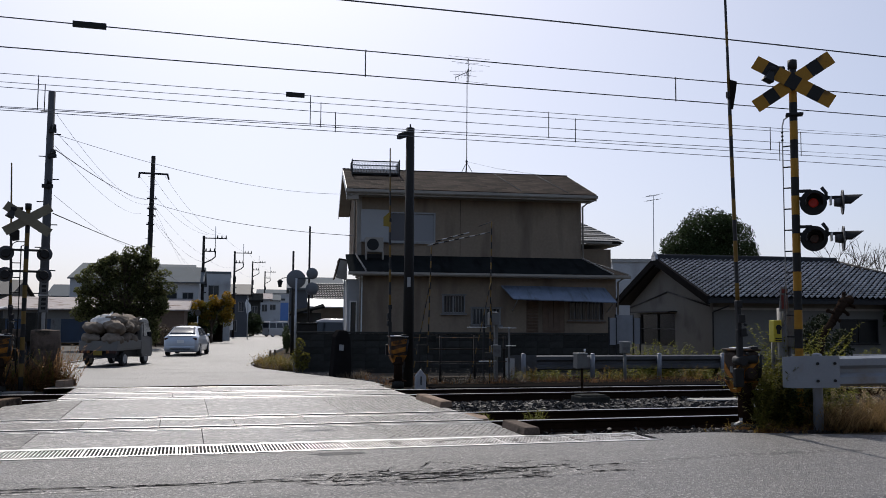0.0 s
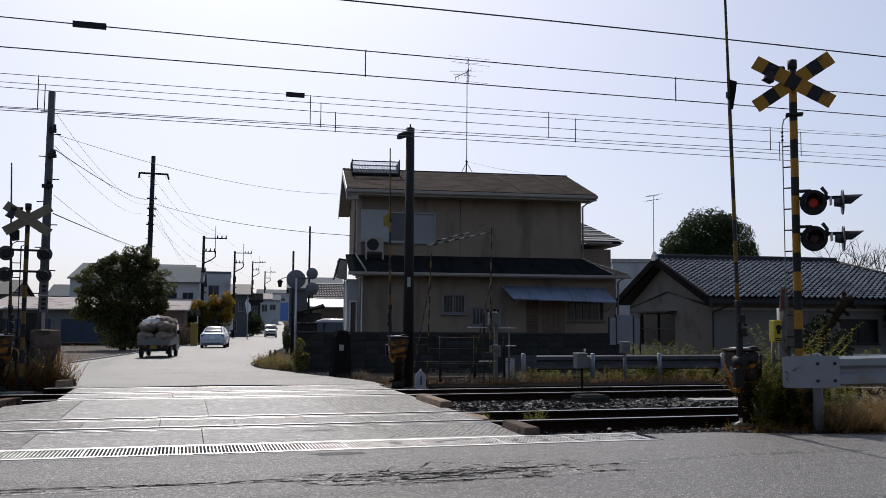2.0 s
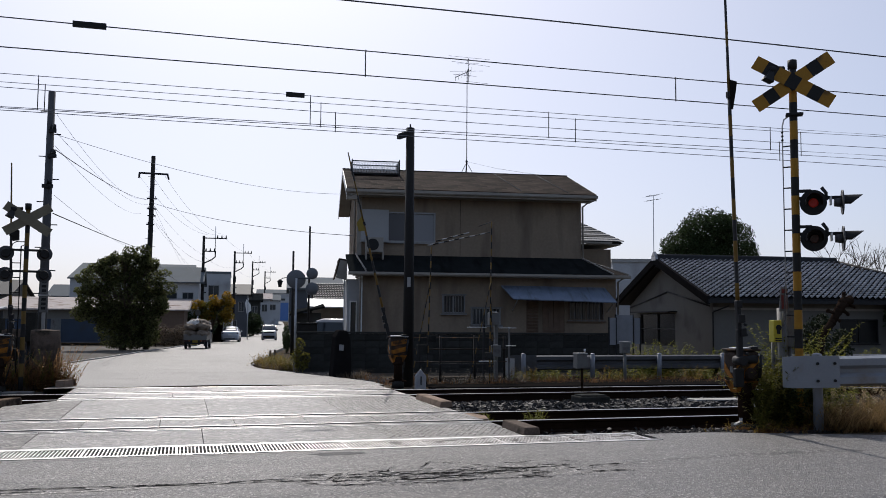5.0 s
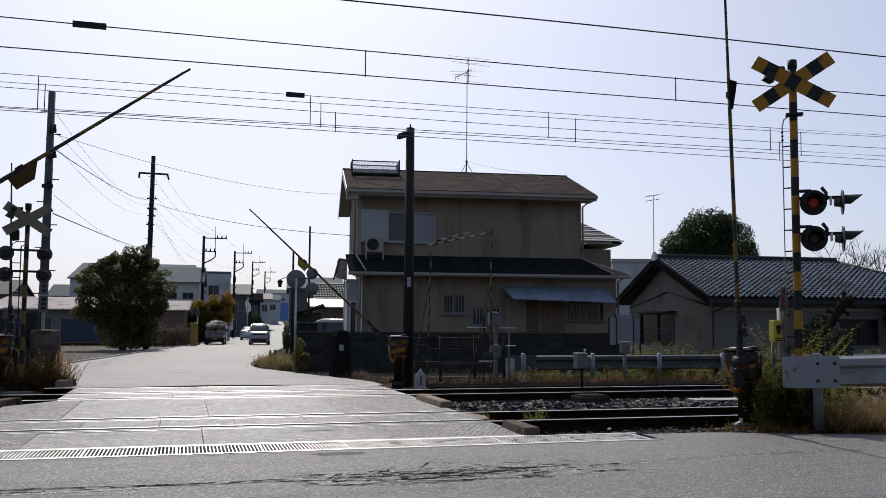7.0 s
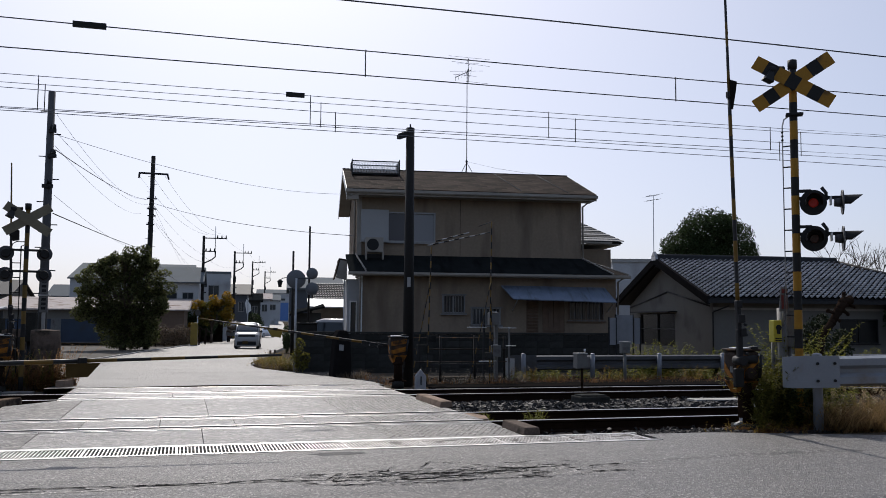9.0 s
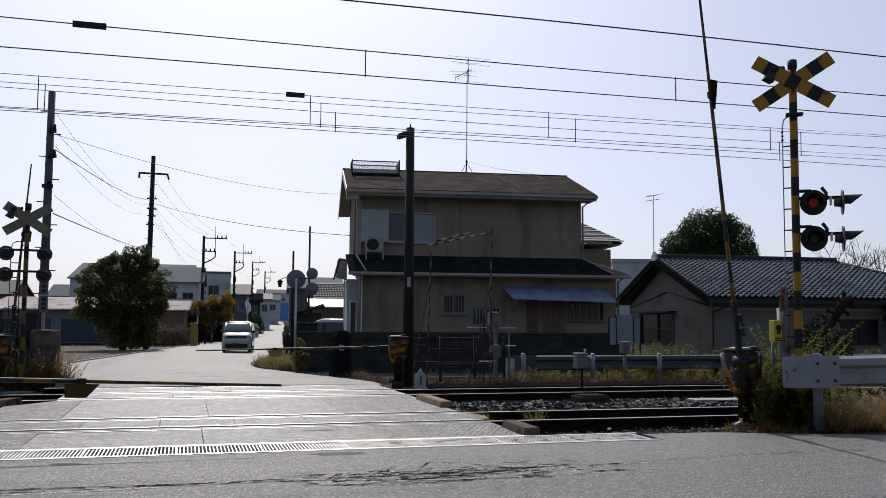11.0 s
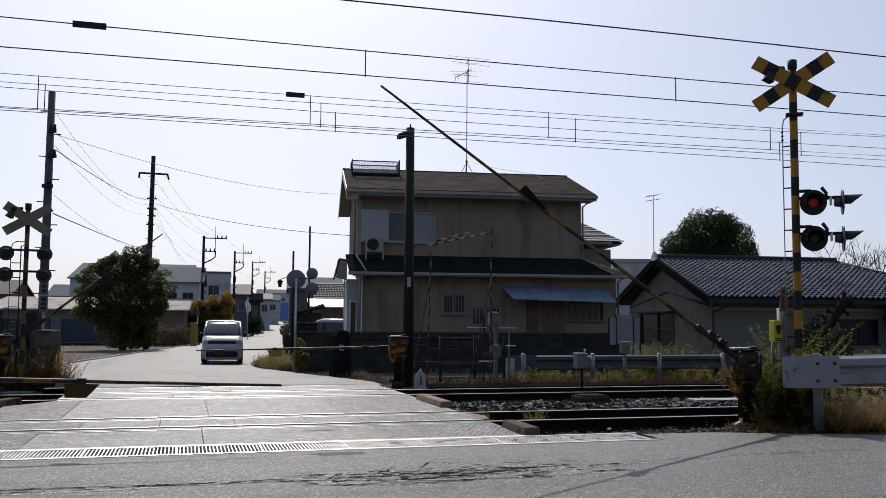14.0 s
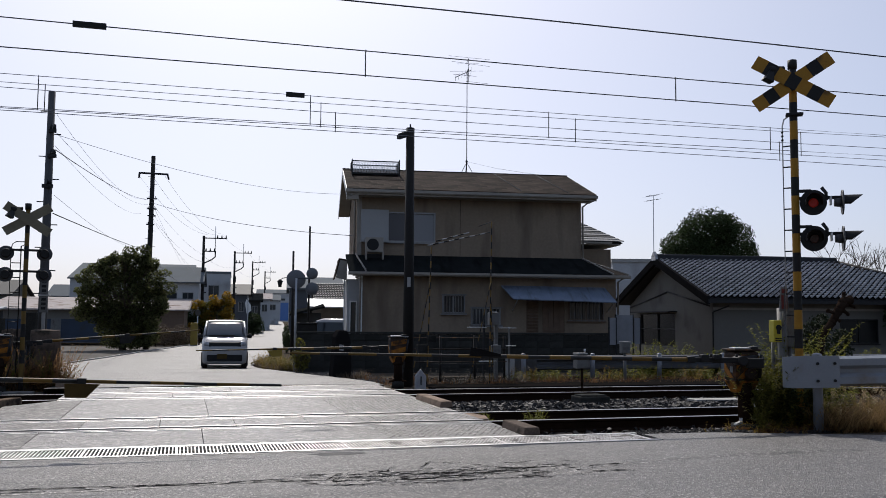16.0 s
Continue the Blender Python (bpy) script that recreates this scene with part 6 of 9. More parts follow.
    boxpart("bonnet_grille", (0, 1.60, 0.745), (0.98, 0.14, 0.16), DARKMETAL, g, "dark grille band", bevel=0.03)
    boxpart("grille_bar", (0, 1.647, 0.78), (0.5, 0.012, 0.018), GALV, g)
    boxpart("bumper", (0, 1.66, 0.5), (1.08, 0.1, 0.2), CAR_WHITE, g, bevel=0.04)
    boxpart("air_intake", (0, 1.70, 0.34), (1.06, 0.05, 0.2), BLACK, g, bevel=0.02)
    boxpart("number_plate", (0.08, 1.735, 0.39), (0.3, 0.012, 0.15), PLATE_DARK, g, "plain dark yellow plate")
    boxpart("wiper", (0.1, 1.27, 1.03), (0.8, 0.02, 0.02), BLACK, g)
    return g


def mini_van():
    g = thing("white_mini_van", "white box-shaped mini van turning into a side lane", "van")
    bm = bmesh.new()
    loft_body(bm, [(-1.68, 0.25), (-1.69, 0.9), (-1.64, 1.75), (-1.5, 1.86), (0.95, 1.86), (1.15, 1.8), (1.55, 1.05), (1.66, 0.9), (1.69, 0.3), (1.6, 0.2), (-1.6, 0.2)], 0.735, 0.1, 0.95)
    part("body", bm, CAR_WHITE, g, bevel=0.04)
    quad_part("windscreen", [(-0.62, 1.54, 1.1), (0.62, 1.54, 1.1), (0.58, 1.2, 1.72), (-0.58, 1.2, 1.72)], CAR_GLASS, g, thick=0.03)
    quad_part("rear_window", [(-0.6, -1.685, 1.1), (0.6, -1.685, 1.1), (0.58, -1.65, 1.68), (-0.58, -1.65, 1.68)], CAR_GLASS, g, thick=0.03)
    for s in (-1, 1):
        for ya, yb in ((-1.55, -0.65), (-0.55, 0.35), (0.45, 1.2)):
            quad_part("side_window", [(s * 0.727, ya, 1.08), (s * 0.727, yb, 1.08), (s * 0.662, yb - 0.08, 1.68), (s * 0.662, ya, 1.68)], CAR_GLASS, g, thick=0.03)
        boxpart("headlight", (s * 0.55, 1.66, 0.75), (0.25, 0.08, 0.16), HEAD_LENS, g)
        boxpart("tail_light", (s * 0.66, -1.69, 0.75), (0.1, 0.05, 0.3), RED_LENS, g)
        for y in (1.1, -1.1):
            wheel(g, s * 0.65, y, 0.27, 0.15)
    return g


def sedan():
    g = thing("silver_sedan", "pale silver-blue sedan driving away along the street", "car")
    hw = 0.85
    bm = bmesh.new()
    round_body(bm, [(-2.24, 0.34, 0.62, 0.72, 0.68, 0.55), (-2.19, 0.24, 0.85, 0.98, 0.79, 0.66), (-2.0, 0.2, 0.9, 1.03, 0.84, 0.7), (-1.72, 0.2, 0.92, 1.06, 0.85, 0.7), (-1.4, 0.2, 0.92, 1.25, 0.85, 0.64), (-1.05, 0.2, 0.92, 1.41, 0.85, 0.6), (-0.6, 0.2, 0.92, 1.47, 0.85, 0.6), (0.25, 0.2, 0.92, 1.47, 0.85, 0.6), (0.55, 0.2, 0.92, 1.39, 0.85, 0.6),
                    (1.15, 0.2, 0.9, 1.0, 0.85, 0.68), (1.9, 0.2, 0.78, 0.88, 0.82, 0.66), (2.15, 0.24, 0.62, 0.74, 0.74, 0.58), (2.2, 0.3, 0.5, 0.58, 0.66, 0.5)])
    part("body", bm, CAR_SILVER, g, "silver-blue painted body")
    curved_screen("rear_window", (0.62, -1.72, 1.09), (0.53, -1.10, 1.42), -0.06, CAR_BACK_GLASS, g, "sky-lit rear window")
    quad_part("windscreen", [(-0.7, 1.12, 1.02), (0.7, 1.12, 1.02), (0.58, 0.55, 1.39), (-0.58, 0.55, 1.39)], CAR_GLASS, g, thick=0.03)
    for s in (-1, 1):
        for ya, yb, yc, yd in ((-1.4, -0.35, -0.35, -0.85), (-0.25, 0.9, 0.35, -0.25)):
            quad_part("side_window", [(s * 0.80, ya, 1.0), (s * 0.80, yb, 1.0), (s * 0.635, yc, 1.37), (s * 0.635, yd, 1.37)], CAR_GLASS, g, thick=0.03)
        bm = bmesh.new()
        box(bm, (s * 0.68, -2.15, 0.84), (0.2, 0.12, 0.13), bevel=0.02)
        part("tail_light", bm, RED_LENS, g, "red tail light")
        bm = bmesh.new()
        box(bm, (s * 0.93, 0.65, 1.0), (0.16, 0.1, 0.12), bevel=0.03)
        part("wing_mirror", bm, CAR_SILVER, g)
        boxpart("headlight", (s * 0.62, 2.1, 0.72), (0.3, 0.1, 0.14), HEAD_LENS, g)
        for y in (1.32, -1.3):
            wheel(g, s * 0.76, y, 0.31, 0.19)
    boxpart("number_plate", (0, -2.235, 0.72), (0.33, 0.015, 0.165), PAPER, g, "plain white plate")
    boxpart("bumper", (0, -2.22, 0.42), (1.36, 0.12, 0.16), CAR_SILVER, g, bevel=0.04)
    boxpart("bumper_slot", (0, -2.285, 0.36), (1.0, 0.02, 0.05), BLACK, g)
    boxpart("boot_lip", (0, -2.16, 1.0), (1.2, 0.1, 0.025), CAR_SILVER, g, bevel=0.01)
    for c in g.children:
        c.matrix_basis = Matrix.Diagonal((0.86, 0.92, 0.87, 1)) @ c.matrix_basis
    return g


def loaded_truck():
    g = thing("loaded_mini_truck", "pale mini truck piled high with stuffed sacks", "truck")
    bm = bmesh.new()
    loft_body(bm, [(0.55, 0.45), (0.55, 1.1), (0.6, 1.7), (0.75, 1.78), (1.2, 1.76), (1.36, 1.66), (1.63, 1.0), (1.69, 0.85), (1.69, 0.35), (1.6, 0.28), (0.7, 0.28)], 0.73, 0.1, 1.0)
    part("cab", bm, CAR_PALE, g, "pale painted cab", bevel=0.04)
    quad_part("windscreen", [(-0.62, 1.61, 1.08), (0.62, 1.61, 1.08), (0.58, 1.385, 1.62), (-0.58, 1.385, 1.62)], CAR_GLASS, g, thick=0.03)
    quad_part("rear_window", [(-0.55, 0.555, 1.15), (0.55, 0.555, 1.15), (0.52, 0.58, 1.6), (-0.52, 0.58, 1.6)], CAR_GLASS, g, thick=0.03)
    for s in (-1, 1):
        quad_part("side_window", [(s * 0.722, 0.75, 1.08), (s * 0.722, 1.5, 1.08), (s * 0.667, 1.3, 1.62), (s * 0.667, 0.78, 1.62)], CAR_GLASS, g, thick=0.03)
        boxpart("side_gate", (s * 0.71, -0.56, 0.79), (0.035, 2.2, 0.29), CAR_PALE, g, bevel=0.008)
        bm = bmesh.new()
        box(bm, (s * 0.76, 1.3, 1.15), (0.1, 0.07, 0.2), bevel=0.02)
        part("wing_mirror", bm, BLACK, g)
        boxpart("tail_light", (s * 0.55, -1.69, 0.54), (0.26, 0.05, 0.1), RED_LENS, g, "red tail light")
        boxpart("turn_signal", (s * 0.36, -1.69, 0.54), (0.1, 0.05, 0.1), ORANGE_LENS, g)
        boxpart("mud_flap", (s * 0.6, -1.35, 0.3), (0.2, 0.02, 0.24), RUBBER, g)
        boxpart("headlight", (s * 0.55, 1.68, 0.62), (0.22, 0.05, 0.16), HEAD_LENS, g)
        for y in (1.05, -0.98):
            wheel(g, s * 0.64, y, 0.27, 0.15)
    boxpart("cargo_bed", (0, -0.56, 0.62), (1.42, 2.24, 0.07), CAR_PALE, g)
    boxpart("tail_gate", (0, -1.67, 0.79), (1.44, 0.035, 0.29), CAR_PALE, g, bevel=0.008)
    boxpart("chassis", (0, -0.3, 0.44), (1.15, 2.6, 0.24), DARKMETAL, g)
    boxpart("number_plate", (0.0, -1.715, 0.5), (0.33, 0.015, 0.165), PLATE_OCHRE, g, "plain yellow plate")
    rnd = random.Random(11)
    spots = [(-0.33, -1.3, 0.92), (0.33, -1.3, 0.92), (-0.33, -0.6, 0.92), (0.33, -0.6, 0.92), (-0.33, 0.1, 0.92), (0.33, 0.1, 0.92), (-0.3, -1.22, 1.2), (0.32, -1.15, 1.22), (-0.32, -0.5, 1.22), (0.32, -0.45, 1.24), (-0.3, 0.15, 1.22), (0.32, 0.15, 1.22),
             (-0.16, -0.95, 1.44), (0.22, -0.8, 1.47), (-0.05, -0.3, 1.5), (-0.22, 0.15, 1.44), (0.26, 0.1, 1.44)]
    for i, (x, y, z) in enumerate(spots):
        bm = bmesh.new()
        vs = ball(bm, (0, 0, 0), (0.39, 0.46, 0.25), 4)
        for v in vs:
            p = v.co.copy()
            v.co += p.normalized() * (0.09 * noise.noise(p * 4 + Vector((i * 7, 0, 0))) + 0.05 * noise.noise(p * 10 + Vector((0, i * 3, 0))) - 0.035 * abs(noise.noise(Vector((p.x * 16, p.y * 7, p.z * 4)) + Vector((i * 2, 0, 0)))))
        if z > 1.1:
            for ex, ey in ((0.3, 0.34), (-0.3, 0.36)):
                tube(bm, (ex * 0.85, ey * 0.85, 0.08), (ex * 1.25, ey * 1.25, 0.17), 0.07, 0.02, n=5)
        s = part("sack", bm, SACK_WHITE if i in (12, 15) else SACK, g, "white sack" if i in (12, 15) else "brown woven sack")
        x, z = x * 1.14, z + (0.2 if z > 1.1 else 0.06)
        s.matrix_basis = pose(x, y, z, rnd.uniform(-14, 14), rnd.uniform(-14, 14), rnd.uniform(0, 360) if z > 1.5 else rnd.uniform(-20, 20))
    for c in g.children:
        c.matrix_basis = Matrix.Scale(0.875, 4) @ c.matrix_basis
    return g


CARS = {}


def build_vehicles():
    CARS["wagon"], CARS["van"], CARS["sedan"], CARS["truck"] = mini_wagon(), mini_van(), sedan(), loaded_truck()


# ---- plants ----
def leaf_mesh(name, blobs, n, size, mats, seed, shell=0.55):
    """Many small leaves scattered in the outer part of uneven blobs (centre, radii)."""
    rnd = random.Random(seed)
    vs, fs = [], []
    vol = [b[1][0] * b[1][1] * b[1][2] for b in blobs]
    tot = sum(v ** 0.75 for v in vol)
    for (c, r), v in zip(blobs, vol):
        for _ in range(int(n * v ** 0.75 / tot)):
            d = Vector((rnd.gauss(0, 1), rnd.gauss(0, 1), rnd.gauss(0, 1))).normalized()
            k = (shell + (1 - shell) * rnd.random() ** 0.6) * (1 + 0.22 * noise.noise(d * 2.3 + Vector(c)) + 0.10 * noise.noise(d * 6 + Vector(c)))
            p = Vector((c[0] + d.x * r[0] * k, c[1] + d.y * r[1] * k, c[2] + d.z * r[2] * k))
            s = size * rnd.uniform(0.6, 1.35)
            q = Euler((rnd.uniform(-1.1, 1.1), rnd.uniform(-1.1, 1.1), rnd.random() * 6.28)).to_matrix()
            o = len(vs)
            for a, b, e in ((-1, 0, 0), (0, -0.45, 0.1), (1, 0, 0), (0, 0.45, 0.1)):
                vs.append(p + q @ Vector((a * s, b * s, e * s)))
            fs.append((o, o + 1, o + 2, o + 3))
    me = bpy.data.meshes.new(name)
    me.from_pydata(vs, [], fs)
    me.materials.append(mats)
    return me


def tree(at, label, height, blobs, leaves, size, mats, seed, trunk_r=0.16, trunk_to=0.5):
    g = thing("tree", label, "tree", at)
    rnd = random.Random(seed)
    bm = bmesh.new()
    tz = height * trunk_to
    pts = [(0, 0, -0.1), (0.03, 0.02, tz * 0.4), (-0.02, 0.0, tz), (0.02, 0, height * 0.8)]
    for i, (a, b) in enumerate(zip(pts, pts[1:])):
        tube(bm, a, b, trunk_r * (1 - 0.27 * i), trunk_r * (1 - 0.27 * (i + 1)), n=10)
    for c, r in blobs:
        z0 = tz * rnd.uniform(0.4, 0.95)
        mid = (c[0] * 0.4, c[1] * 0.4, z0 + (c[2] - z0) * 0.6)
        tube(bm, (0, 0, z0), mid, trunk_r * 0.4, trunk_r * 0.25, n=7)
        tube(bm, mid, c, trunk_r * 0.25, trunk_r * 0.08, n=6)
        for _ in range(3):
            e = (c[0] + rnd.uniform(-0.7, 0.7) * r[0], c[1] + rnd.uniform(-0.7, 0.7) * r[1], c[2] + rnd.uniform(-0.5, 0.7) * r[2])
            tube(bm, mid, e, trunk_r * 0.14, trunk_r * 0.03, n=5)
    part("trunk", bm, BARK, g)
    ob = new("crown", leaf_mesh("crown", blobs, leaves, size, mats, seed))
    ob.parent = g
    return g


def tuft_mesh(name, areas, n, h, mats, seed, lean=0.35, w=0.006, ground=None):
    """Grass blades over rectangles (x0, x1, y0, y1, base z or None for the ground)."""
    rnd = random.Random(seed)
    vs, fs = [], []
    tot = sum((a[1] - a[0]) * (a[3] - a[2]) for a in areas)
    for a in areas:
        for _ in range(int(n * (a[1] - a[0]) * (a[3] - a[2]) / tot)):
            x, y = rnd.uniform(a[0], a[1]), rnd.uniform(a[2], a[3])
            k = 0.5 + 0.9 * max(0, noise.noise(Vector((x * 1.3, y * 1.3, seed))) + 0.35)
            z = profile_z(y) - 0.08 if a[4] is None else a[4]
            hh = h * k * rnd.uniform(0.5, 1.25)
            ang = rnd.random() * 6.28
            dx, dy = math.cos(ang) * lean * hh * rnd.random(), math.sin(ang) * lean * hh * rnd.random()
            ux, uy = math.cos(ang + 1.57) * w, math.sin(ang + 1.57) * w
            o = len(vs)
            vs += [(x - ux, y - uy, z), (x + ux, y + uy, z), (x + ux * 0.8 + dx * 0.45, y + uy * 0.8 + dy * 0.45, z + hh * 0.6), (x - ux * 0.8 + dx * 0.45, y - uy * 0.8 + dy * 0.45, z + hh * 0.6), (x + dx, y + dy, z + hh)]
            fs += [(o, o + 1, o + 2, o + 3), (o + 3, o + 2, o + 4)]
    me = bpy.data.meshes.new(name)
    me.from_pydata(vs, [], fs)
    me.materials.append(mats)
    return me


def weed_mesh(name, spots, leaf, mats, seed):
    """Straggling weeds: leaning stems set with small leaves. spots: (x, y, base z, spread, height, stems)."""
    rnd = random.Random(seed)
    vs, fs = [], []

    def quad(p, q):
        o = len(vs)
        vs.extend(p + c for c in q)
        fs.append((o, o + 1, o + 2, o + 3))
    for cx, cy, z0, w, h, n in spots:
        for _ in range(n):
            p = Vector((cx + rnd.gauss(0, w), cy + rnd.gauss(0, w * 0.7), z0))
            hh = h * rnd.uniform(0.35, 1.0)
            d = Vector((rnd.gauss(0, 0.22), rnd.gauss(0, 0.22), 1)).normalized()
            bend = Vector((rnd.gauss(0, 0.35), rnd.gauss(0, 0.35), -0.12))
            k = max(4, int(hh / 0.045))
            for i in range(k):
                t = (i + 1) / k
                q = p + (d + bend * t) * (hh / k)
                side = Vector((0.0022, 0.001, 0))
                o = len(vs)
                vs.extend((p - side, p + side, q + side, q - side))
                fs.append((o, o + 1, o + 2, o + 3))
                if t > 0.15:
                    for _k in range(3 if t < 0.9 else 4):
                        a = rnd.random() * 6.28
                        s = leaf * rnd.uniform(0.55, 1.2) * (1.15 - 0.55 * t)
                        out = Vector((math.cos(a), math.sin(a), rnd.uniform(-0.5, 0.7)))
                        wd = Vector((-math.sin(a), math.cos(a), rnd.uniform(-0.4, 0.4))) * 0.42 * s
                        quad(q, (Vector((0, 0, 0)), out * s + wd, out * s * 2, out * s - wd))
                p = q
    me = bpy.data.meshes.new(name)
    me.from_pydata(vs, [], fs)
    me.materials.append(mats)
    return me


# ---- crossing furniture ----
def guard_rail(name, label, a, b, posts, top, mats, bolts=False, post_mat=None, near=1):
    """Corrugated steel beam from a to b on round posts."""
    a, b = Vector(a), Vector(b)
    g = thing(name, label, "guard rail")
    d = (b - a).normalized()
    q = Matrix((d, Vector((0, 0, 1)).cross(d), Vector((0, 0, 1)))).transposed().to_4x4()
    L = (b - a).length
    prof = [(0.0, 0.0), (-0.06, 0.03), (-0.06, 0.11), (0.0, 0.15), (0.0, 0.2), (-0.06, 0.24), (-0.06, 0.32), (0.0, 0.35), (0.012, 0.35), (-0.045, 0.315), (-0.045, 0.245), (0.012, 0.205), (0.012, 0.145), (-0.045, 0.105), (-0.045, 0.035), (0.012, 0.0)]
    bm = bmesh.new()
    prism(bm, prof, "x", 0.45, L)
    bm.transform(Matrix.Translation(a) @ q)
    beam = part("beam", bm, mats, g)
    bm = bmesh.new()
    prev = None
    for k in range(13):
        x = -0.03 + 0.65 * k / 12
        y = -0.066 + 0.5 * max(0.0, 0.16 - x) ** 1.6
        z0, z1 = -0.01 + 0.12 * max(0.0, 0.06 - x), 0.36 - 0.12 * max(0.0, 0.06 - x)
        v = [bm.verts.new(p) for p in ((x, y - 0.008, z0), (x, y, z0), (x, y, z1), (x, y - 0.008, z1))]
        if prev:
            for i in range(4):
                bm.faces.new((prev[i], prev[(i + 1) % 4], v[(i + 1) % 4], v[i]))
        else:
            bm.faces.new(v[::-1])
        prev = v
    bm.faces.new(prev)
    bm.transform(Matrix.Translation(a) @ q)
    part("end_plate", bm, mats, g)
    if bolts:
        for x, z in ((0.36, 0.07), (0.36, 0.27), (0.56, 0.07), (0.56, 0.27)):
            bm = bmesh.new()
            tube(bm, (x, -0.07, z), (x, -0.095, z), 0.017, n=10)
            bm.transform(Matrix.Translation(a) @ q)
            part("bolt", bm, DARKMETAL, g)
    for x in posts:
        p = a + d * x
        z0 = profile_z(p.y) - 0.12
        bm = bmesh.new()
        n = Vector((-d.y, d.x, 0)) * 0.08 * near
        tube(bm, (p.x + n.x, p.y + n.y, z0), (p.x + n.x, p.y + n.y, top), 0.057, n=14)
        ball(bm, (p.x + n.x, p.y + n.y, top), (0.06, 0.06, 0.03), 2)
        part("post", bm, post_mat or mats, g)
    return g


def build_crossing_things():
    warning_post(pose(7.19, 9.43, -0.02, 0, 0, -33), 4.43, "yellow and black crossing signal with crossed boards and red lamps", 0, 1, (1.725, 2.165))
    warning_post(pose(-2.75, 17.58, -0.05, 0, 0, 8), 3.25, "crossing signal seen from behind with round lamp discs", 0, -1, (0.83, 1.21))
    guard_rail("guard_rail", "pale painted roadside guard rail with rounded end", (6.78, 9.17, 0.47), (12.5, 7.5, 0.62), (0.42, 2.4, 4.4), 0.84, WHITE_STEEL, True, POST_PALE)
    guard_rail("guard_rail", "grey guard rail behind the far track", (7.42, 20.15, 0.08), (22.0, 20.3, 0.08), (0.28, 2.07, 3.87, 5.67, 7.47, 9.27, 11.07, 12.87), 0.45, FAR_STEEL, False, POST_PALE, -1)
    # yellow notice box and relay boxes by the signal
    c = thing("emergency_button_box", "bright yellow emergency button box on a grey post", "signal box", pose(7.04, 9.70, -0.1))
    bm = bmesh.new()
    box(bm, (-0.025, -0.06, 1.22), (0.115, 0.1, 0.27), bevel=0.01)
    part("box", bm, YELLOW_BRIGHT, c)
    bm = bmesh.new()
    tube(bm, (-0.02, -0.115, 1.26), (-0.02, -0.125, 1.26), 0.038, n=18)
    box(bm, (-0.02, -0.118, 1.22), (0.04, 0.012, 0.07))
    part("button_hood", bm, BLACK, c)
    for z in (1.13, 1.105):
        boxpart("text_bar", (-0.02, -0.113, z), (0.09, 0.004, 0.012), DARKMETAL, c)
    tubepart("post", [(0.02, 0.05, 0), (0.02, 0.05, 1.3)], 0.025, BOX_GREY, c)
    c = thing("relay_box", "grey relay cabinet on a post beside the signal", "signal box", pose(7.24, 9.68, -0.1))
    bm = bmesh.new()
    box(bm, (0, 0, 1.2), (0.17, 0.14, 0.34), bevel=0.008)
    box(bm, (0, 0, 1.385), (0.2, 0.17, 0.02))
    part("cabinet", bm, BOX_GREY, c)
    tubepart("post", [(0, 0, 0), (0, 0, 1.04)], 0.03, BOX_GREY, c)
    c = thing("warning_notice", "small weathered tapered notice board with dull red lettering bars", "sign", pose(7.10, 9.60, -0.1))
    tubepart("post", [(0.03, 0.06, 0), (0.03, 0.06, 1.5)], 0.062, BOX_GREY, c, n=16)
    tubepart("stem", [(0, 0.0, 1.3), (0, 0.0, 1.76)], 0.014, GALV, c)
    bm = bmesh.new()
    prism(bm, [(-0.07, 1.46), (0.07, 1.46), (0.045, 1.76), (-0.045, 1.76)], "y", -0.03, -0.022)
    part("board", bm, BOX_GREY, c)
    for x, z, l in ((-0.026, 1.58, 0.17), (0.026, 1.58, 0.17), (-0.02, 1.71, 0.05), (0.02, 1.71, 0.05)):
        boxpart("text_bar", (x, -0.034, z), (0.03, 0.004, l), RED_DULL, c)
    # junction box between the tracks
    c = thing("junction_box", "white-topped junction box on a post between the tracks", "signal box", pose(6.99, 15.25, -0.2))
    bm = bmesh.new()
    box(bm, (-0.03, 0, 0.71), (0.2, 0.18, 0.26), bevel=0.012)
    box(bm, (0.09, -0.02, 0.7), (0.07, 0.12, 0.2), bevel=0.01)
    part("box", bm, BOX_GREY, c)
    boxpart("lid", (-0.03, 0, 0.85), (0.21, 0.2, 0.018), SHUTTER, c, bevel=0.006)
    tubepart("vent", [(0.06, 0, 0.86), (0.06, 0, 0.93)], 0.018, GALV, c)
    tubepart("post", [(0.0, 0, 0), (0.0, 0, 0.6)], 0.024, RUST, c)
    c = thing("junction_box", "small junction box on a post behind the far track", "signal box", pose(9.94, 19.3, -0.25))
    boxpart("box", (0, 0, 0.88), (0.2, 0.16, 0.26), BOX_GREY, c, bevel=0.012)
    boxpart("lid", (0, 0, 1.02), (0.22, 0.18, 0.02), SHUTTER, c)
    tubepart("post", [(0, 0, 0), (0, 0, 0.78)], 0.035, BOX_GREY, c)
    bm = bmesh.new()
    box(bm, (6.45, 13.75, -0.08), (0.52, 0.4, 0.18), bevel=0.02)
    box(bm, (6.45, 13.75, 0.02), (0.44, 0.32, 0.03), bevel=0.01)
    tagged(part("cable_pit", bm, CONC_DARK), "dark concrete cable pit in the ballast", "cable pit")
    bm = bmesh.new()
    box(bm, (8.75, 13.6, -0.09), (1.0, 0.35, 0.06), rz=-4, bevel=0.01)
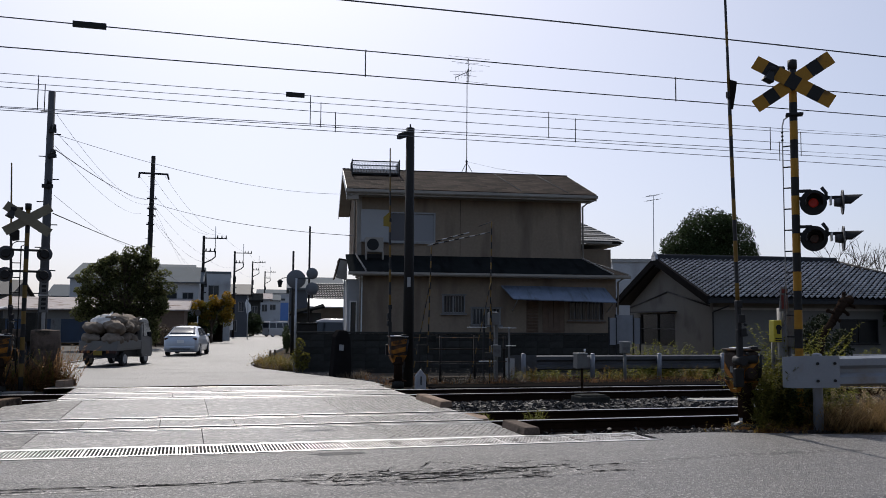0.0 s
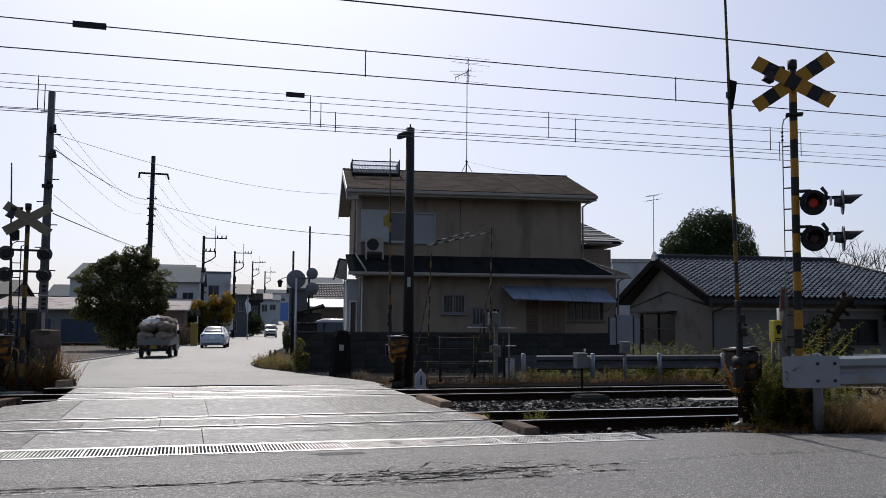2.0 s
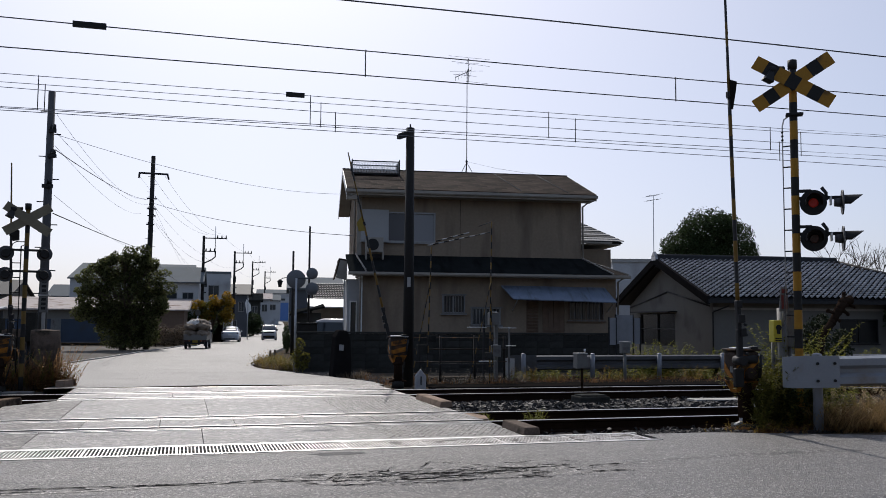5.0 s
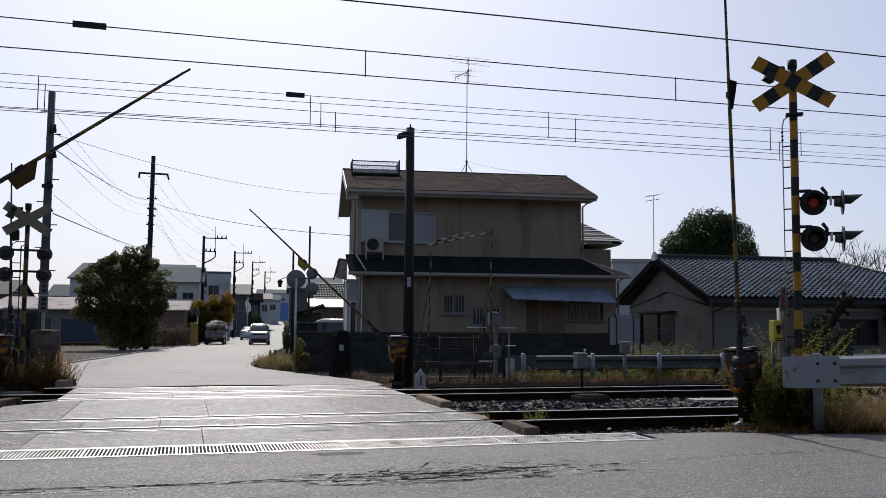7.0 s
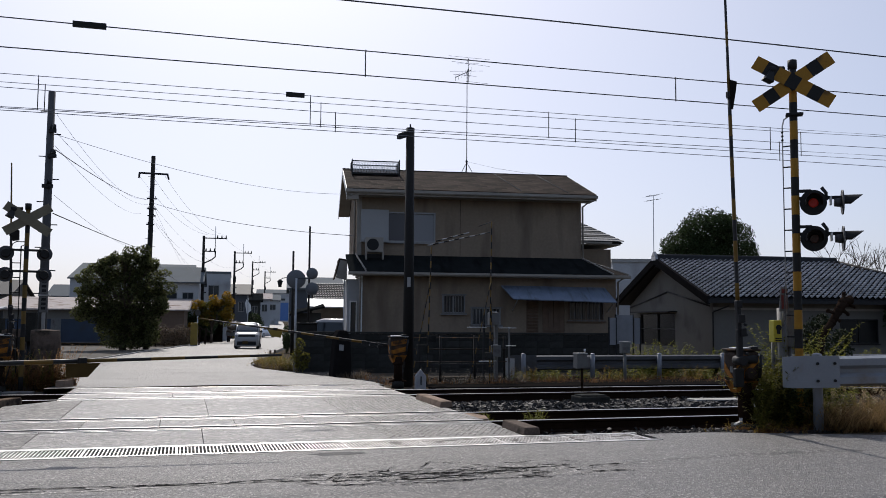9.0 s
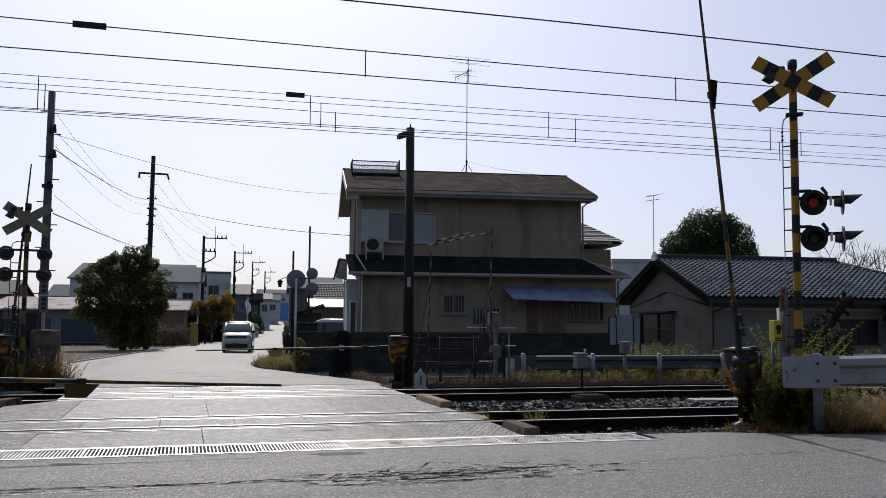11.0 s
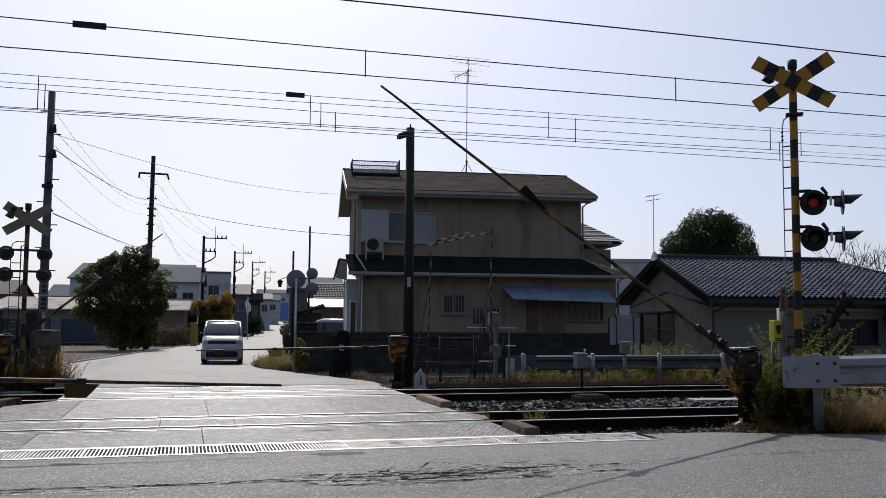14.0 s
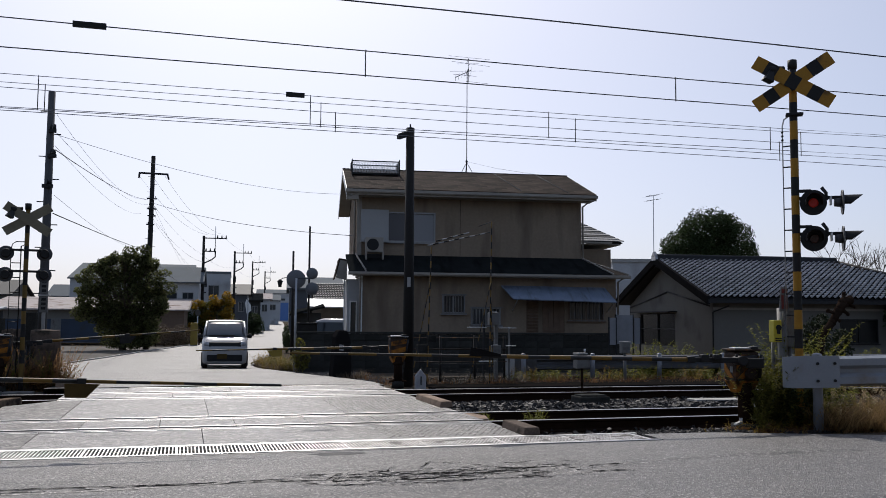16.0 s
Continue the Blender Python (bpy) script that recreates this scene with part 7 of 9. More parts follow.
    tagged(part("stone_slab", bm, CONC), "pale concrete slab lying on the ballast", "slab")
    # distance stone
    c = thing("distance_marker", "white pointed railway distance marker with number", "marker post", pose(4.46, 17.2, -0.12))
    bm = bmesh.new()
    prism(bm, [(-0.105, 0), (0.105, 0), (0.105, 0.27), (0, 0.4), (-0.105, 0.27)], "y", -0.05, 0.05)
    part("stone", bm, MARKER, c, bevel=0.01)
    cu = bpy.data.curves.new("digit", "FONT")
    cu.body, cu.size, cu.align_x, cu.extrude = "1", 0.24, "CENTER", 0.002
    cu.materials.append(BLACK)
    o = new("digit", cu)
    o.parent = c
    o.matrix_basis = pose(0, -0.054, 0.1, 90, 0, 0)
    # dark railway pole
    c = thing("railway_pole", "tall dark square railway pole beside the crossing", "pole", pose(4.37, 17.86, -0.1, 0, 0, 10))
    bm = bmesh.new()
    tube(bm, (0, 0, 0), (0, 0, 5.28), 0.115, 0.085, n=8)
    part("pole", bm, POLE_DARK, c)
    bm = bmesh.new()
    box(bm, (-0.12, 0, 5.13), (0.26, 0.1, 0.12), ry=-20, bevel=0.01)
    box(bm, (-0.24, 0, 5.07), (0.08, 0.12, 0.08), bevel=0.01)
    part("bracket", bm, DARKMETAL, c)
    bm = bmesh.new()
    tube(bm, (0, 0, 5.28), (0, 0, 5.36), 0.02, 0.012, n=8)
    part("finial", bm, DARKMETAL, c)
    boxpart("notice", (-0.05, -0.12, 2.1), (0.07, 0.012, 0.2), SHUTTER, c)
    # banded obstruction-sensor frame
    c = thing("sensor_mast", "thin banded sensor masts with a slanting bar", "mast", pose(5.6, 18.6, -0.2))
    for xa, xb, h, stays in ((-0.64, -0.56, 3.0, ((-1.0, 0.0),)), (0.76, 0.8, 3.6, ((0.28, 0.0), (0.9, 0.15)))):
        bm = bmesh.new()
        bands(bm, (xa, 0, 0), (xb, 0, h), 0.017, 0.014, 0.15, n=8)
        part("mast", bm, [BLACK, ARM_YELLOW], c)
        for dx, dy in stays:
            bm = bmesh.new()
            bands(bm, (dx, dy, 0.02), (xb - 0.02, 0, 2.25), 0.011, 0.011, 0.14, n=6)
            part("stay", bm, [BLACK, ARM_DULL], c)
    bm = bmesh.new()
    bands(bm, (-0.64, 0, 3.03), (0.76, 0, 3.36), 0.014, 0.012, 0.12, n=8)
    part("slant_bar", bm, [SHUTTER, BLACK], c, "black and white banded bar")
    bm = bmesh.new()
    bands(bm, (-0.45, 0.03, 3.13), (0.29, 0.03, 3.34), 0.014, 0.013, 0.12, n=8, start=1)
    part("slant_bar", bm, [SHUTTER, BLACK], c, "black and white banded bar")
    tubepart("aerial", [(0.5, 0, 3.48), (0.79, 0, 3.59)], 0.009, WIRE, c)
    for x, y, z0, s in ((-0.55, -0.05, 1.05, 0.16), (-0.75, 0.0, 0.82, 0.22), (0.72, -0.05, 0.7, 0.14)):
        boxpart("cable_box", (x, y, z0), (s, 0.14, s * 0.9), CONC_DARK, c, bevel=0.012)
    boxpart("cross_tie", (0.1, 0.0, 0.5), (1.5, 0.03, 0.03), DARKMETAL, c)
    # pipe fence and small cabinets beyond the far track
    c = thing("pipe_fence", "low rusty pipe fence before the block wall", "fence", pose(4.7, 19.45, -0.3))
    for x in (0.05, 0.8, 1.6, 2.3):
        tubepart("post", [(x, 0, 0), (x, 0, 1.2)], 0.03, POLE_DARK, c)
    for z in (0.62, 0.9, 1.15):
        tubepart("rail", [(0, -0.03, z), (2.35, -0.03, z)], 0.011, RUST_PAINT, c)
    c = thing("track_cabinet", "two grey relay boxes on a pale steel post", "cabinet", pose(6.78, 19.35, -0.3))
    boxpart("post", (0.02, 0.1, 0.8), (0.08, 0.08, 1.6), BOX_GREY, c)
    boxpart("relay_box", (-0.07, 0, 1.58), (0.23, 0.2, 0.28), BOX_GREY, c, bevel=0.012)
    boxpart("relay_box", (-0.02, 0, 0.86), (0.2, 0.2, 0.26), BOX_GREY, c, bevel=0.012)
    for x, z, l in ((-0.12, 1.735, 0.2), (-0.5, 1.39, 0.55), (0.22, 1.38, 0.5), (-0.08, 1.0, 0.14), (-0.25, 0.64, 0.5), (0.3, 0.98, 0.28)):
        boxpart("bracket", (x, -0.12, z), (l * 0.8, 0.06, 0.014), TRIM_WHITE, c)
    boxpart("leg", (0.3, 0, 0.7), (0.04, 0.04, 1.4), BOX_GREY, c)
    boxpart("leg", (-0.3, 0, 0.75), (0.04, 0.04, 1.5), DARKMETAL, c)
    c = thing("board", "pale blue weathered board leaning by the guard rail", "board", pose(7.28, 19.9, -0.3, 0, 0, -8))
    boxpart("panel", (0, 0, 0.42), (0.26, 0.03, 0.5), PALE_BLUE, c)
    boxpart("stake", (0.0, 0.03, 0.35), (0.05, 0.04, 0.7), WOOD, c)
    # dark covered cabinet with paper notice
    c = thing("covered_cabinet", "black sheet-covered roadside cabinet with a paper notice", "cabinet", pose(3.62, 21.6, -0.22, 0, 0, 5))
    bm = bmesh.new()
    prism(bm, [(-0.24, 0), (0.24, 0), (0.2, 1.0), (0.12, 1.2), (-0.08, 1.22), (-0.17, 1.05)], "y", -0.2, 0.2)
    part("cover", bm, MATT_BLACK, c, bevel=0.04)
    boxpart("notice", (-0.03, -0.215, 0.8), (0.11, 0.006, 0.14), SHUTTER, c, ry=6)
    # mirrors
    c = thing("traffic_mirror", "round traffic mirrors on a pale post, seen from behind", "traffic mirror", pose(3.13, 26.65, -0.3))
    tubepart("post", [(0, 0, 0), (0, 0, 2.75)], 0.034, GALV, c)
    for x, z, r in ((0.0, 2.72, 0.28), (0.47, 2.9, 0.17), (0.47, 2.45, 0.19)):
        bm = bmesh.new()
        for i in range(6):
            a0, a1 = i / 6 * 1.2, (i + 1) / 6 * 1.2
            tube(bm, (x, 0.04 - 0.1 * math.cos(a0) + 0.06, z), (x, 0.04 - 0.1 * math.cos(a1) + 0.06, z), r * math.sin(a0) / math.sin(1.2) + 0.001, r * math.sin(a1) / math.sin(1.2), n=24, caps=False)
        tube(bm, (x, 0.06, z), (x, 0.08, z), r, r, n=24)
        part("mirror", bm, MIRROR_GREY, c, "grey domed mirror back")
    boxpart("bracket", (0.22, 0, 2.75), (0.5, 0.03, 0.03), FAR_STEEL, c)


# ---- railway side walls ----
def block_wall(label, at, length, courses, mats, bw=0.4, bh=0.2, top=True):
    g = thing("block_wall", label, "wall", at)
    bm = bmesh.new()
    box(bm, (0, 0, 0), (bw - 0.01, 0.12, bh - 0.01), bevel=0.006)
    me = mesh_of("block", bm, mats)
    n = int(length / bw)
    jit = random.Random(courses + n)
    for r in range(courses):
        for i in range(n):
            o = new("block", me)
            o.parent = g
            o.matrix_basis = pose((i + 0.5) * bw + jit.uniform(-0.004, 0.004), jit.uniform(-0.008, 0.008), bh * (r + 0.5), 0, 0, jit.uniform(-1.2, 1.2))
    boxpart("core", (n * bw / 2, 0, bh * courses / 2), (n * bw - 0.02, 0.1, bh * courses - 0.02), CONC_DARK, g)
    if top:
        boxpart("coping", (n * bw / 2, 0, bh * courses + 0.03), (n * bw + 0.05, 0.17, 0.06), mats, g, bevel=0.01)
    return g


def simple_house(name, label, at, w, d, wall_h, roof_rise, wall_mat, roof_mat, wins=(), ridge="x", over=0.4, category="house"):
    """A plain gabled building: front wall on y = 0 from x = 0 to w."""
    g = thing(name, label, category, at)
    wall_with_holes("wall", wall_mat, g, 0, w, 0, wall_h, 0, 0.2, [q[:4] for q in wins])
    wall_with_holes("wall", wall_mat, g, 0, w, 0, wall_h, d - 0.2, d, [])
    for x in (0, w - 0.2):
        bm = bmesh.new()
        if ridge == "x" and roof_rise > 0:
            prism(bm, [(0.2, 0), (d - 0.2, 0), (d - 0.2, wall_h), (d / 2, wall_h + roof_rise * 0.93), (0.2, wall_h)], "x", x, x + 0.2)
        else:
            prism(bm, [(0.2, 0), (d - 0.2, 0), (d - 0.2, wall_h), (0.2, wall_h)], "x", x, x + 0.2)
        part("wall", bm, wall_mat, g)
    bm = bmesh.new()
    if roof_rise <= 0:
        slab(bm, [(-over * 0.2, -over * 0.2, wall_h + 0.2), (w + over * 0.2, -over * 0.2, wall_h + 0.2), (w + over * 0.2, d, wall_h + 0.2), (-over * 0.2, d, wall_h + 0.2)], 0.2)
    elif ridge == "x":
        for ya, yb in ((-over, d / 2), (d + over, d / 2)):
            slab(bm, [(-over, ya, wall_h - 0.05), (w + over, ya, wall_h - 0.05), (w + over, yb, wall_h + roof_rise), (-over, yb, wall_h + roof_rise)], 0.12)
    elif ridge == "y":
        for xa, xb in ((-over, w / 2), (w + over, w / 2)):
            slab(bm, [(xa, -over, wall_h - 0.05), (xa, d + over, wall_h - 0.05), (xb, d + over, wall_h + roof_rise), (xb, -over, wall_h + roof_rise)], 0.12)
        prism(bm, [(0, wall_h - 0.02), (w, wall_h - 0.02), (w / 2, wall_h + roof_rise * 0.95)], "y", 0.02, 0.2)
        prism(bm, [(0, wall_h - 0.02), (w, wall_h - 0.02), (w / 2, wall_h + roof_rise * 0.95)], "y", d - 0.2, d - 0.02)
    else:
        slab(bm, [(-over, -over, wall_h - 0.03), (w + over, -over, wall_h - 0.03), (w + over, d + over, wall_h + roof_rise), (-over, d + over, wall_h + roof_rise)], 0.1)
    part("roof", bm, roof_mat, g)
    for q in wins:
        window_in(g, *q[:4], 0.0)
    return g


def street_clutter():
    """Small things along the street and between the houses."""
    c = thing("yellow_cabinet", "tall yellow metal cabinet at the street edge", "cabinet", pose(0.66, 62.4, -0.52))
    boxpart("body", (0, 0, 0.8), (0.46, 0.4, 1.5), CABINET_YELLOW, c, bevel=0.02)
    boxpart("plinth", (0, 0, 0.04), (0.5, 0.44, 0.08), CONC, c)
    c = thing("street_mirror", "small round street mirror on a thin post", "traffic mirror", pose(0.9, 64.4, -0.53))
    tubepart("post", [(0, 0, 0), (0, 0, 2.4)], 0.04, GALV, c)
    bm = bmesh.new()
    tube(bm, (0, -0.08, 2.25), (0, -0.04, 2.25), 0.18, 0.18, n=24)
    part("mirror", bm, GLASS, c)
    bm = bmesh.new()
    for i in range(24):
        a0, a1 = i * math.pi / 12, (i + 1) * math.pi / 12
        tube(bm, (0.2 * math.cos(a0), -0.07, 2.25 + 0.2 * math.sin(a0)), (0.2 * math.cos(a1), -0.07, 2.25 + 0.2 * math.sin(a1)), 0.014, n=6)
    part("rim", bm, DARKMETAL, c)
    c = thing("shop_banner", "white shop banner hung from a pole", "banner", pose(6.3, 95.5, -0.7))
    tubepart("pole", [(0, 0, 0), (0, 0, 4.2)], 0.05, GALV, c)
    bm = bmesh.new()
    prism(bm, [(-0.1, 2.6), (0.35, 2.95), (0.3, 3.5), (-0.15, 4.1), (-0.3, 3.7)], "y", -0.02, 0.02)
    part("cloth", bm, PAPER, c)
    c = thing("street_lantern", "black lantern on a curled bracket", "street lamp", pose(4.35, 40.4, -0.36))
    tubepart("bracket", [(0.35, 0, 3.42), (0.1, 0, 3.5), (-0.2, 0, 3.45), (-0.32, 0, 3.36)], 0.02, DARKMETAL, c)
    tubepart("post", [(0.35, 0, 0), (0.35, 0, 3.5)], 0.05, POLE_DARK, c)
    bm = bmesh.new()
    tube(bm, (-0.32, 0, 3.05), (-0.32, 0, 3.28), 0.07, 0.12, n=6)
    tube(bm, (-0.32, 0, 3.28), (-0.32, 0, 3.4), 0.16, 0.02, n=6)
    part("lantern", bm, DARKMETAL, c)
    for k, (x, y, hh) in enumerate(((4.02, 90.0, 2.75), (4.32, 91.2, 2.6), (3.65, 88.6, 2.2))):
        c = thing("upright_banner", "narrow pale cloth banner on a thin pole", "banner", pose(x, y, -0.68, 0, 0, 12 * k), "upright street banners")
        tubepart("pole", [(0, 0, 0), (0, 0, hh + 0.1)], 0.025, GALV, c)
        boxpart("cloth", (0.17, 0, hh - 0.85), (0.32, 0.02, 1.6), SACK_WHITE, c)
    for x, y in ((1.05, 66.2), (1.5, 68.0), (-0.6, 63.6), (-1.2, 63.0), (-1.75, 62.6)):
        c = thing("fence_stake", "dark wooden stake in the withered hedge", "stake", pose(x, y, profile_z(y) - 0.05, 0, 3, 0), "fence stakes")
        boxpart("stake", (0, 0, 0.6), (0.12, 0.12, 1.25), BARK_DARK, c)
    # dark open shed under the yellowing tree
    c = thing("open_shed", "dark open-fronted shed under the yellowing tree", "shed", pose(1.1, 79.0, -0.62, 0, 0, -4))
    for x in (0.0, 1.0, 2.0):
        boxpart("post", (x, 0, 1.0), (0.12, 0.12, 2.0), BARK_DARK, c)
    boxpart("back_wall", (1.0, 1.6, 1.0), (2.0, 0.08, 2.0), WOOD_DARK, c)
    for x in (0.0, 2.0):
        boxpart("side_wall", (x, 0.85, 1.0), (0.08, 1.5, 2.0), CONC_DARK, c)
    bm = bmesh.new()
    slab(bm, [(-0.3, -0.4, 2.0), (2.3, -0.4, 2.0), (2.3, 1.9, 2.3), (-0.3, 1.9, 2.3)], 0.08)
    part("roof", bm, SLATE_DARK, c)
    c = thing("garden_shed_roof", "low dark tiled lean-to behind the wall", "shed", pose(5.4, 45.2, -0.4, 0, 0, -6))
    bm = bmesh.new()
    slab(bm, [(-0.4, -0.6, 1.95), (1.3, -0.6, 2.35), (1.3, 1.2, 2.5), (-0.4, 1.2, 2.1)], 0.1)
    part("roof", bm, SLATE_DARK, c)
    boxpart("wall", (0.5, 0.3, 1.0), (1.3, 1.2, 2.0), CONC_DARK, c)
    c = thing("storage_box", "dark storage box behind the block wall", "shed", pose(4.75, 36.5, -0.36, 0, 0, -6))
    boxpart("body", (0, 0.4, 0.72), (0.8, 0.8, 1.44), BLACK, c, bevel=0.02)
    boxpart("lid", (0, 0.4, 1.47), (0.88, 0.88, 0.06), DARKMETAL, c)
    for x, y in ((3.36, 36.9), (3.62, 37.8)):
        c = thing("bollard", "short brown post at the street edge", "bollard", pose(x, y, -0.36), "bollards")
        bm = bmesh.new()
        tube(bm, (0, 0, 0), (0, 0, 0.36), 0.05, 0.045, n=12)
        ball(bm, (0, 0, 0.36), (0.045, 0.055, 0.03), 2)
        part("stem", bm, BARK, c)
    c = thing("white_lean_to", "low white sheet-metal lean-to roof beside the tiled shed", "shed", pose(5.9, 45.0, -0.4, 0, 0, -6))
    bm = bmesh.new()
    slab(bm, [(0.0, 0.6, 2.34), (3.0, 0.6, 2.34), (3.0, 2.6, 2.78), (0.0, 2.6, 2.78)], 0.06)
    part("roof", bm, TRIM_WHITE, c)
    for x in (0.15, 2.8):
        boxpart("post", (x, 0.75, 1.16), (0.09, 0.09, 2.36), DARKMETAL, c)
    boxpart("back_wall", (1.5, 2.4, 1.3), (2.9, 0.1, 2.6), TRIM, c, "pale tan back wall")
    c = thing("blue_shop", "distant shop front with a bright blue panel", "building", pose(25.4, 258, 0.9, 0, 0, -6))
    boxpart("wall", (1.6, 1.8, 3.0), (3.4, 3.6, 6.0), PALE_BLUE, c)
    boxpart("panel", (1.7, -0.03, 2.9), (2.2, 0.05, 5.0), SHOP_BLUE, c)
    for x in (-4.6, -3.0):
        boxpart("sign", (x, -0.06, 5.1), (1.1, 0.06, 0.5), RED_PAINT, c, "red shop sign board")
    boxpart("side_wall", (-3.2, 1.8, 3.0), (6.0, 3.4, 6.2), PALE_BLUE, c)
    # roofs, fence boards and units between the two houses
    for x, w, z0, z1 in ((11.98, 0.17, 0.58, 1.36), (12.36, 0.47, 0.6, 1.44), (12.76, 0.16, 0.6, 1.36)):
        c = thing("fence_board", "white upright sheet board on dark posts before the wall", "fence", pose(x, 24.0, -0.3, 0, 0, -14), "white fence boards")
        boxpart("board", (0, 0, (z0 + z1) / 2 + 0.3), (w, 0.025, z1 - z0), POST_PALE, c)
        for sx in (-1, 1):
            boxpart("post", (sx * (w / 2 + 0.02), 0.04, (z1 + 0.32) / 2), (0.04, 0.04, z1 + 0.32), DARKMETAL, c)
    simple_house("grey_block", "grey flat-roofed block behind the houses", pose(23.6, 47.2, -0.4, 0, 0, -16), 4.2, 7, 5.1, 0, PALE_BLUE, CONC, ((1.6, 2.0, 3.7, 4.4),), "flat", 0.3, "building")
    an = thing("tv_antenna", "thin television aerial behind the bungalow", "antenna", pose(24.9, 44.8, -0.4))
    tubepart("mast", [(0, 0, 0), (0, 0, 8.75)], 0.022, GALV, an)
    for z, l in ((8.7, 0.5), (8.45, 0.3)):
        boom = tubepart("boom", [(-0.5, -0.1, z - 0.1), (0.4, 0.1, z + 0.08)], 0.014, GALV, an)
        for k in range(5):
            x = -0.4 + 0.18 * k
            tubepart("element", [(x - 0.03, -l, z - 0.06 + 0.03 * k), (x + 0.03, l, z - 0.06 + 0.03 * k)], 0.008, GALV, boom, n=5)
    # signs and boxes on the left-hand pole
    c = thing("pole_sign", "grey vertical sign board with lettering bars on the pole", "sign", pose(-2.62, 18.98, 0))
    boxpart("board", (0, -0.04, 1.66), (0.15, 0.015, 0.66), BOX_GREY, c)
    for k in range(7):
        boxpart("text_bar", (0.0, -0.05, 1.92 - 0.085 * k), (0.08, 0.004, 0.05), DARKMETAL, c)
    boxpart("strap", (0, 0.02, 1.66), (0.2, 0.2, 0.03), GALV, c)
    boxpart("strap", (0, 0.02, 0.4), (0.06, 0.06, 1.9), GALV, c)
    c = thing("edge_block", "short tan concrete block at the road corner", "concrete block", pose(-2.02, 17.75, profile_z(17.75) - 0.03, 0, 0, -12))
    boxpart("block", (0, 0, 0.08), (0.17, 0.62, 0.16), CONC_WARM, c, bevel=0.015)
    for k, (x, y, l, rz) in enumerate(((-2.95, 18.2, 0.55, 3), (-3.45, 17.9, 0.5, -4), (-2.75, 17.35, 0.5, 2), (-3.3, 17.3, 0.55, -2))):
        c = thing("cable_trough_lid", "flat grey concrete cable trough lid beside the track", "concrete slab", pose(x, y, -0.10, 0, 2 - k, rz), "cable trough lids")
        boxpart("lid", (0, 0, 0), (l, 0.28, 0.07), BOX_GREY, c, bevel=0.01)
    c = thing("relay_box", "dark relay cabinet beside the utility pole", "signal box", pose(-2.86, 18.7, -0.15))
    boxpart("cabinet", (0.04, 0, 1.2), (0.26, 0.22, 0.55), CONC_DARK, c, bevel=0.01)
    tubepart("post", [(0.04, 0, 0), (0.04, 0, 1.0)], 0.04, DARKMETAL, c)
    for x, y, zb, s in ((-3.3, 18.6, 1.1, 0.14), (-2.98, 18.5, 0.75, 0.12)):
        c = thing("signal_terminal_box", "small pale terminal box on a thin post", "signal box", pose(x, y, -0.1))
        boxpart("box", (0, 0, zb + 0.1), (s, 0.1, 0.22), CONC_DARK, c, bevel=0.006)
        tubepart("post", [(0, 0.04, 0), (0, 0.04, zb + 0.1)], 0.02, DARKMETAL, c)


def pruned_tree():
    g = thing("pruned_tree", "gnarled pruned tree trunk behind the guard rail", "tree", pose(10.3, 12.9, -0.15))
    bm = bmesh.new()
    pts = [((0.0, 0.1, 0), 0.07), ((-0.02, 0.1, 0.7), 0.06), ((0.05, 0.05, 1.15), 0.05), ((0.2, 0, 1.40), 0.055), ((0.33, 0, 1.58), 0.07), ((0.45, 0, 1.74), 0.09), ((0.58, 0, 1.78), 0.06)]
    for (a, ra), (b, rb) in zip(pts, pts[1:]):
        tube(bm, a, b, ra, rb, n=10)
        ball(bm, b, rb * 1.1, 2)
    for a, b, r in (((0.3, 0, 1.52), (0.14, 0.02, 1.6), 0.03), ((0.5, 0, 1.75), (0.68, 0.05, 1.66), 0.035), ((0.42, 0, 1.7), (0.46, 0.0, 1.88), 0.035), ((0.38, 0, 1.62), (0.52, 0, 1.54), 0.03), ((0.25, 0, 1.46), (0.36, 0, 1.42), 0.025)):
        tube(bm, a, b, r, r * 0.9, n=8)
        ball(bm, b, r * 1.15, 2)
    bmesh.ops.subdivide_edges(bm, edges=bm.edges[:], cuts=1)
    for v in bm.verts:
        v.co += Vector((noise.noise(v.co * 14), noise.noise(v.co * 14 + Vector((5, 0, 0))), noise.noise(v.co * 14 + Vector((0, 9, 0))))) * 0.03
    part("trunk", bm, BARK_DARK, g)
    return g


def bare_tree(at, label, height, seed, leaves=0):
    g = thing("bare_tree", label, "tree", at)
    rnd = random.Random(seed)
    bm = bmesh.new()

    def grow(p, d, l, r, depth):
        q = p + d * l
        tube(bm, p, q, r, r * 0.7, n=5, caps=False)
        if depth:
            for _ in range(3):
                nd = (d + Vector((rnd.uniform(-1, 1), rnd.uniform(-0.6, 0.6), rnd.uniform(-0.25, 0.7))) * 0.75).normalized()
                grow(q, nd, l * rnd.uniform(0.6, 0.85), r * 0.62, depth - 1)
    grow(Vector((0, 0, 0)), Vector((0.05, 0, 1)), height * 0.42, 0.09, 5)
    part("branches", bm, BARK, g)
    if leaves:
        o = new("leaves", leaf_mesh("leaves", [((0, 0, height * 0.75), (height * 0.45, height * 0.35, height * 0.3))], leaves, 0.06, LEAF_DARK, seed, 0.1))
        o.parent = g
    return g


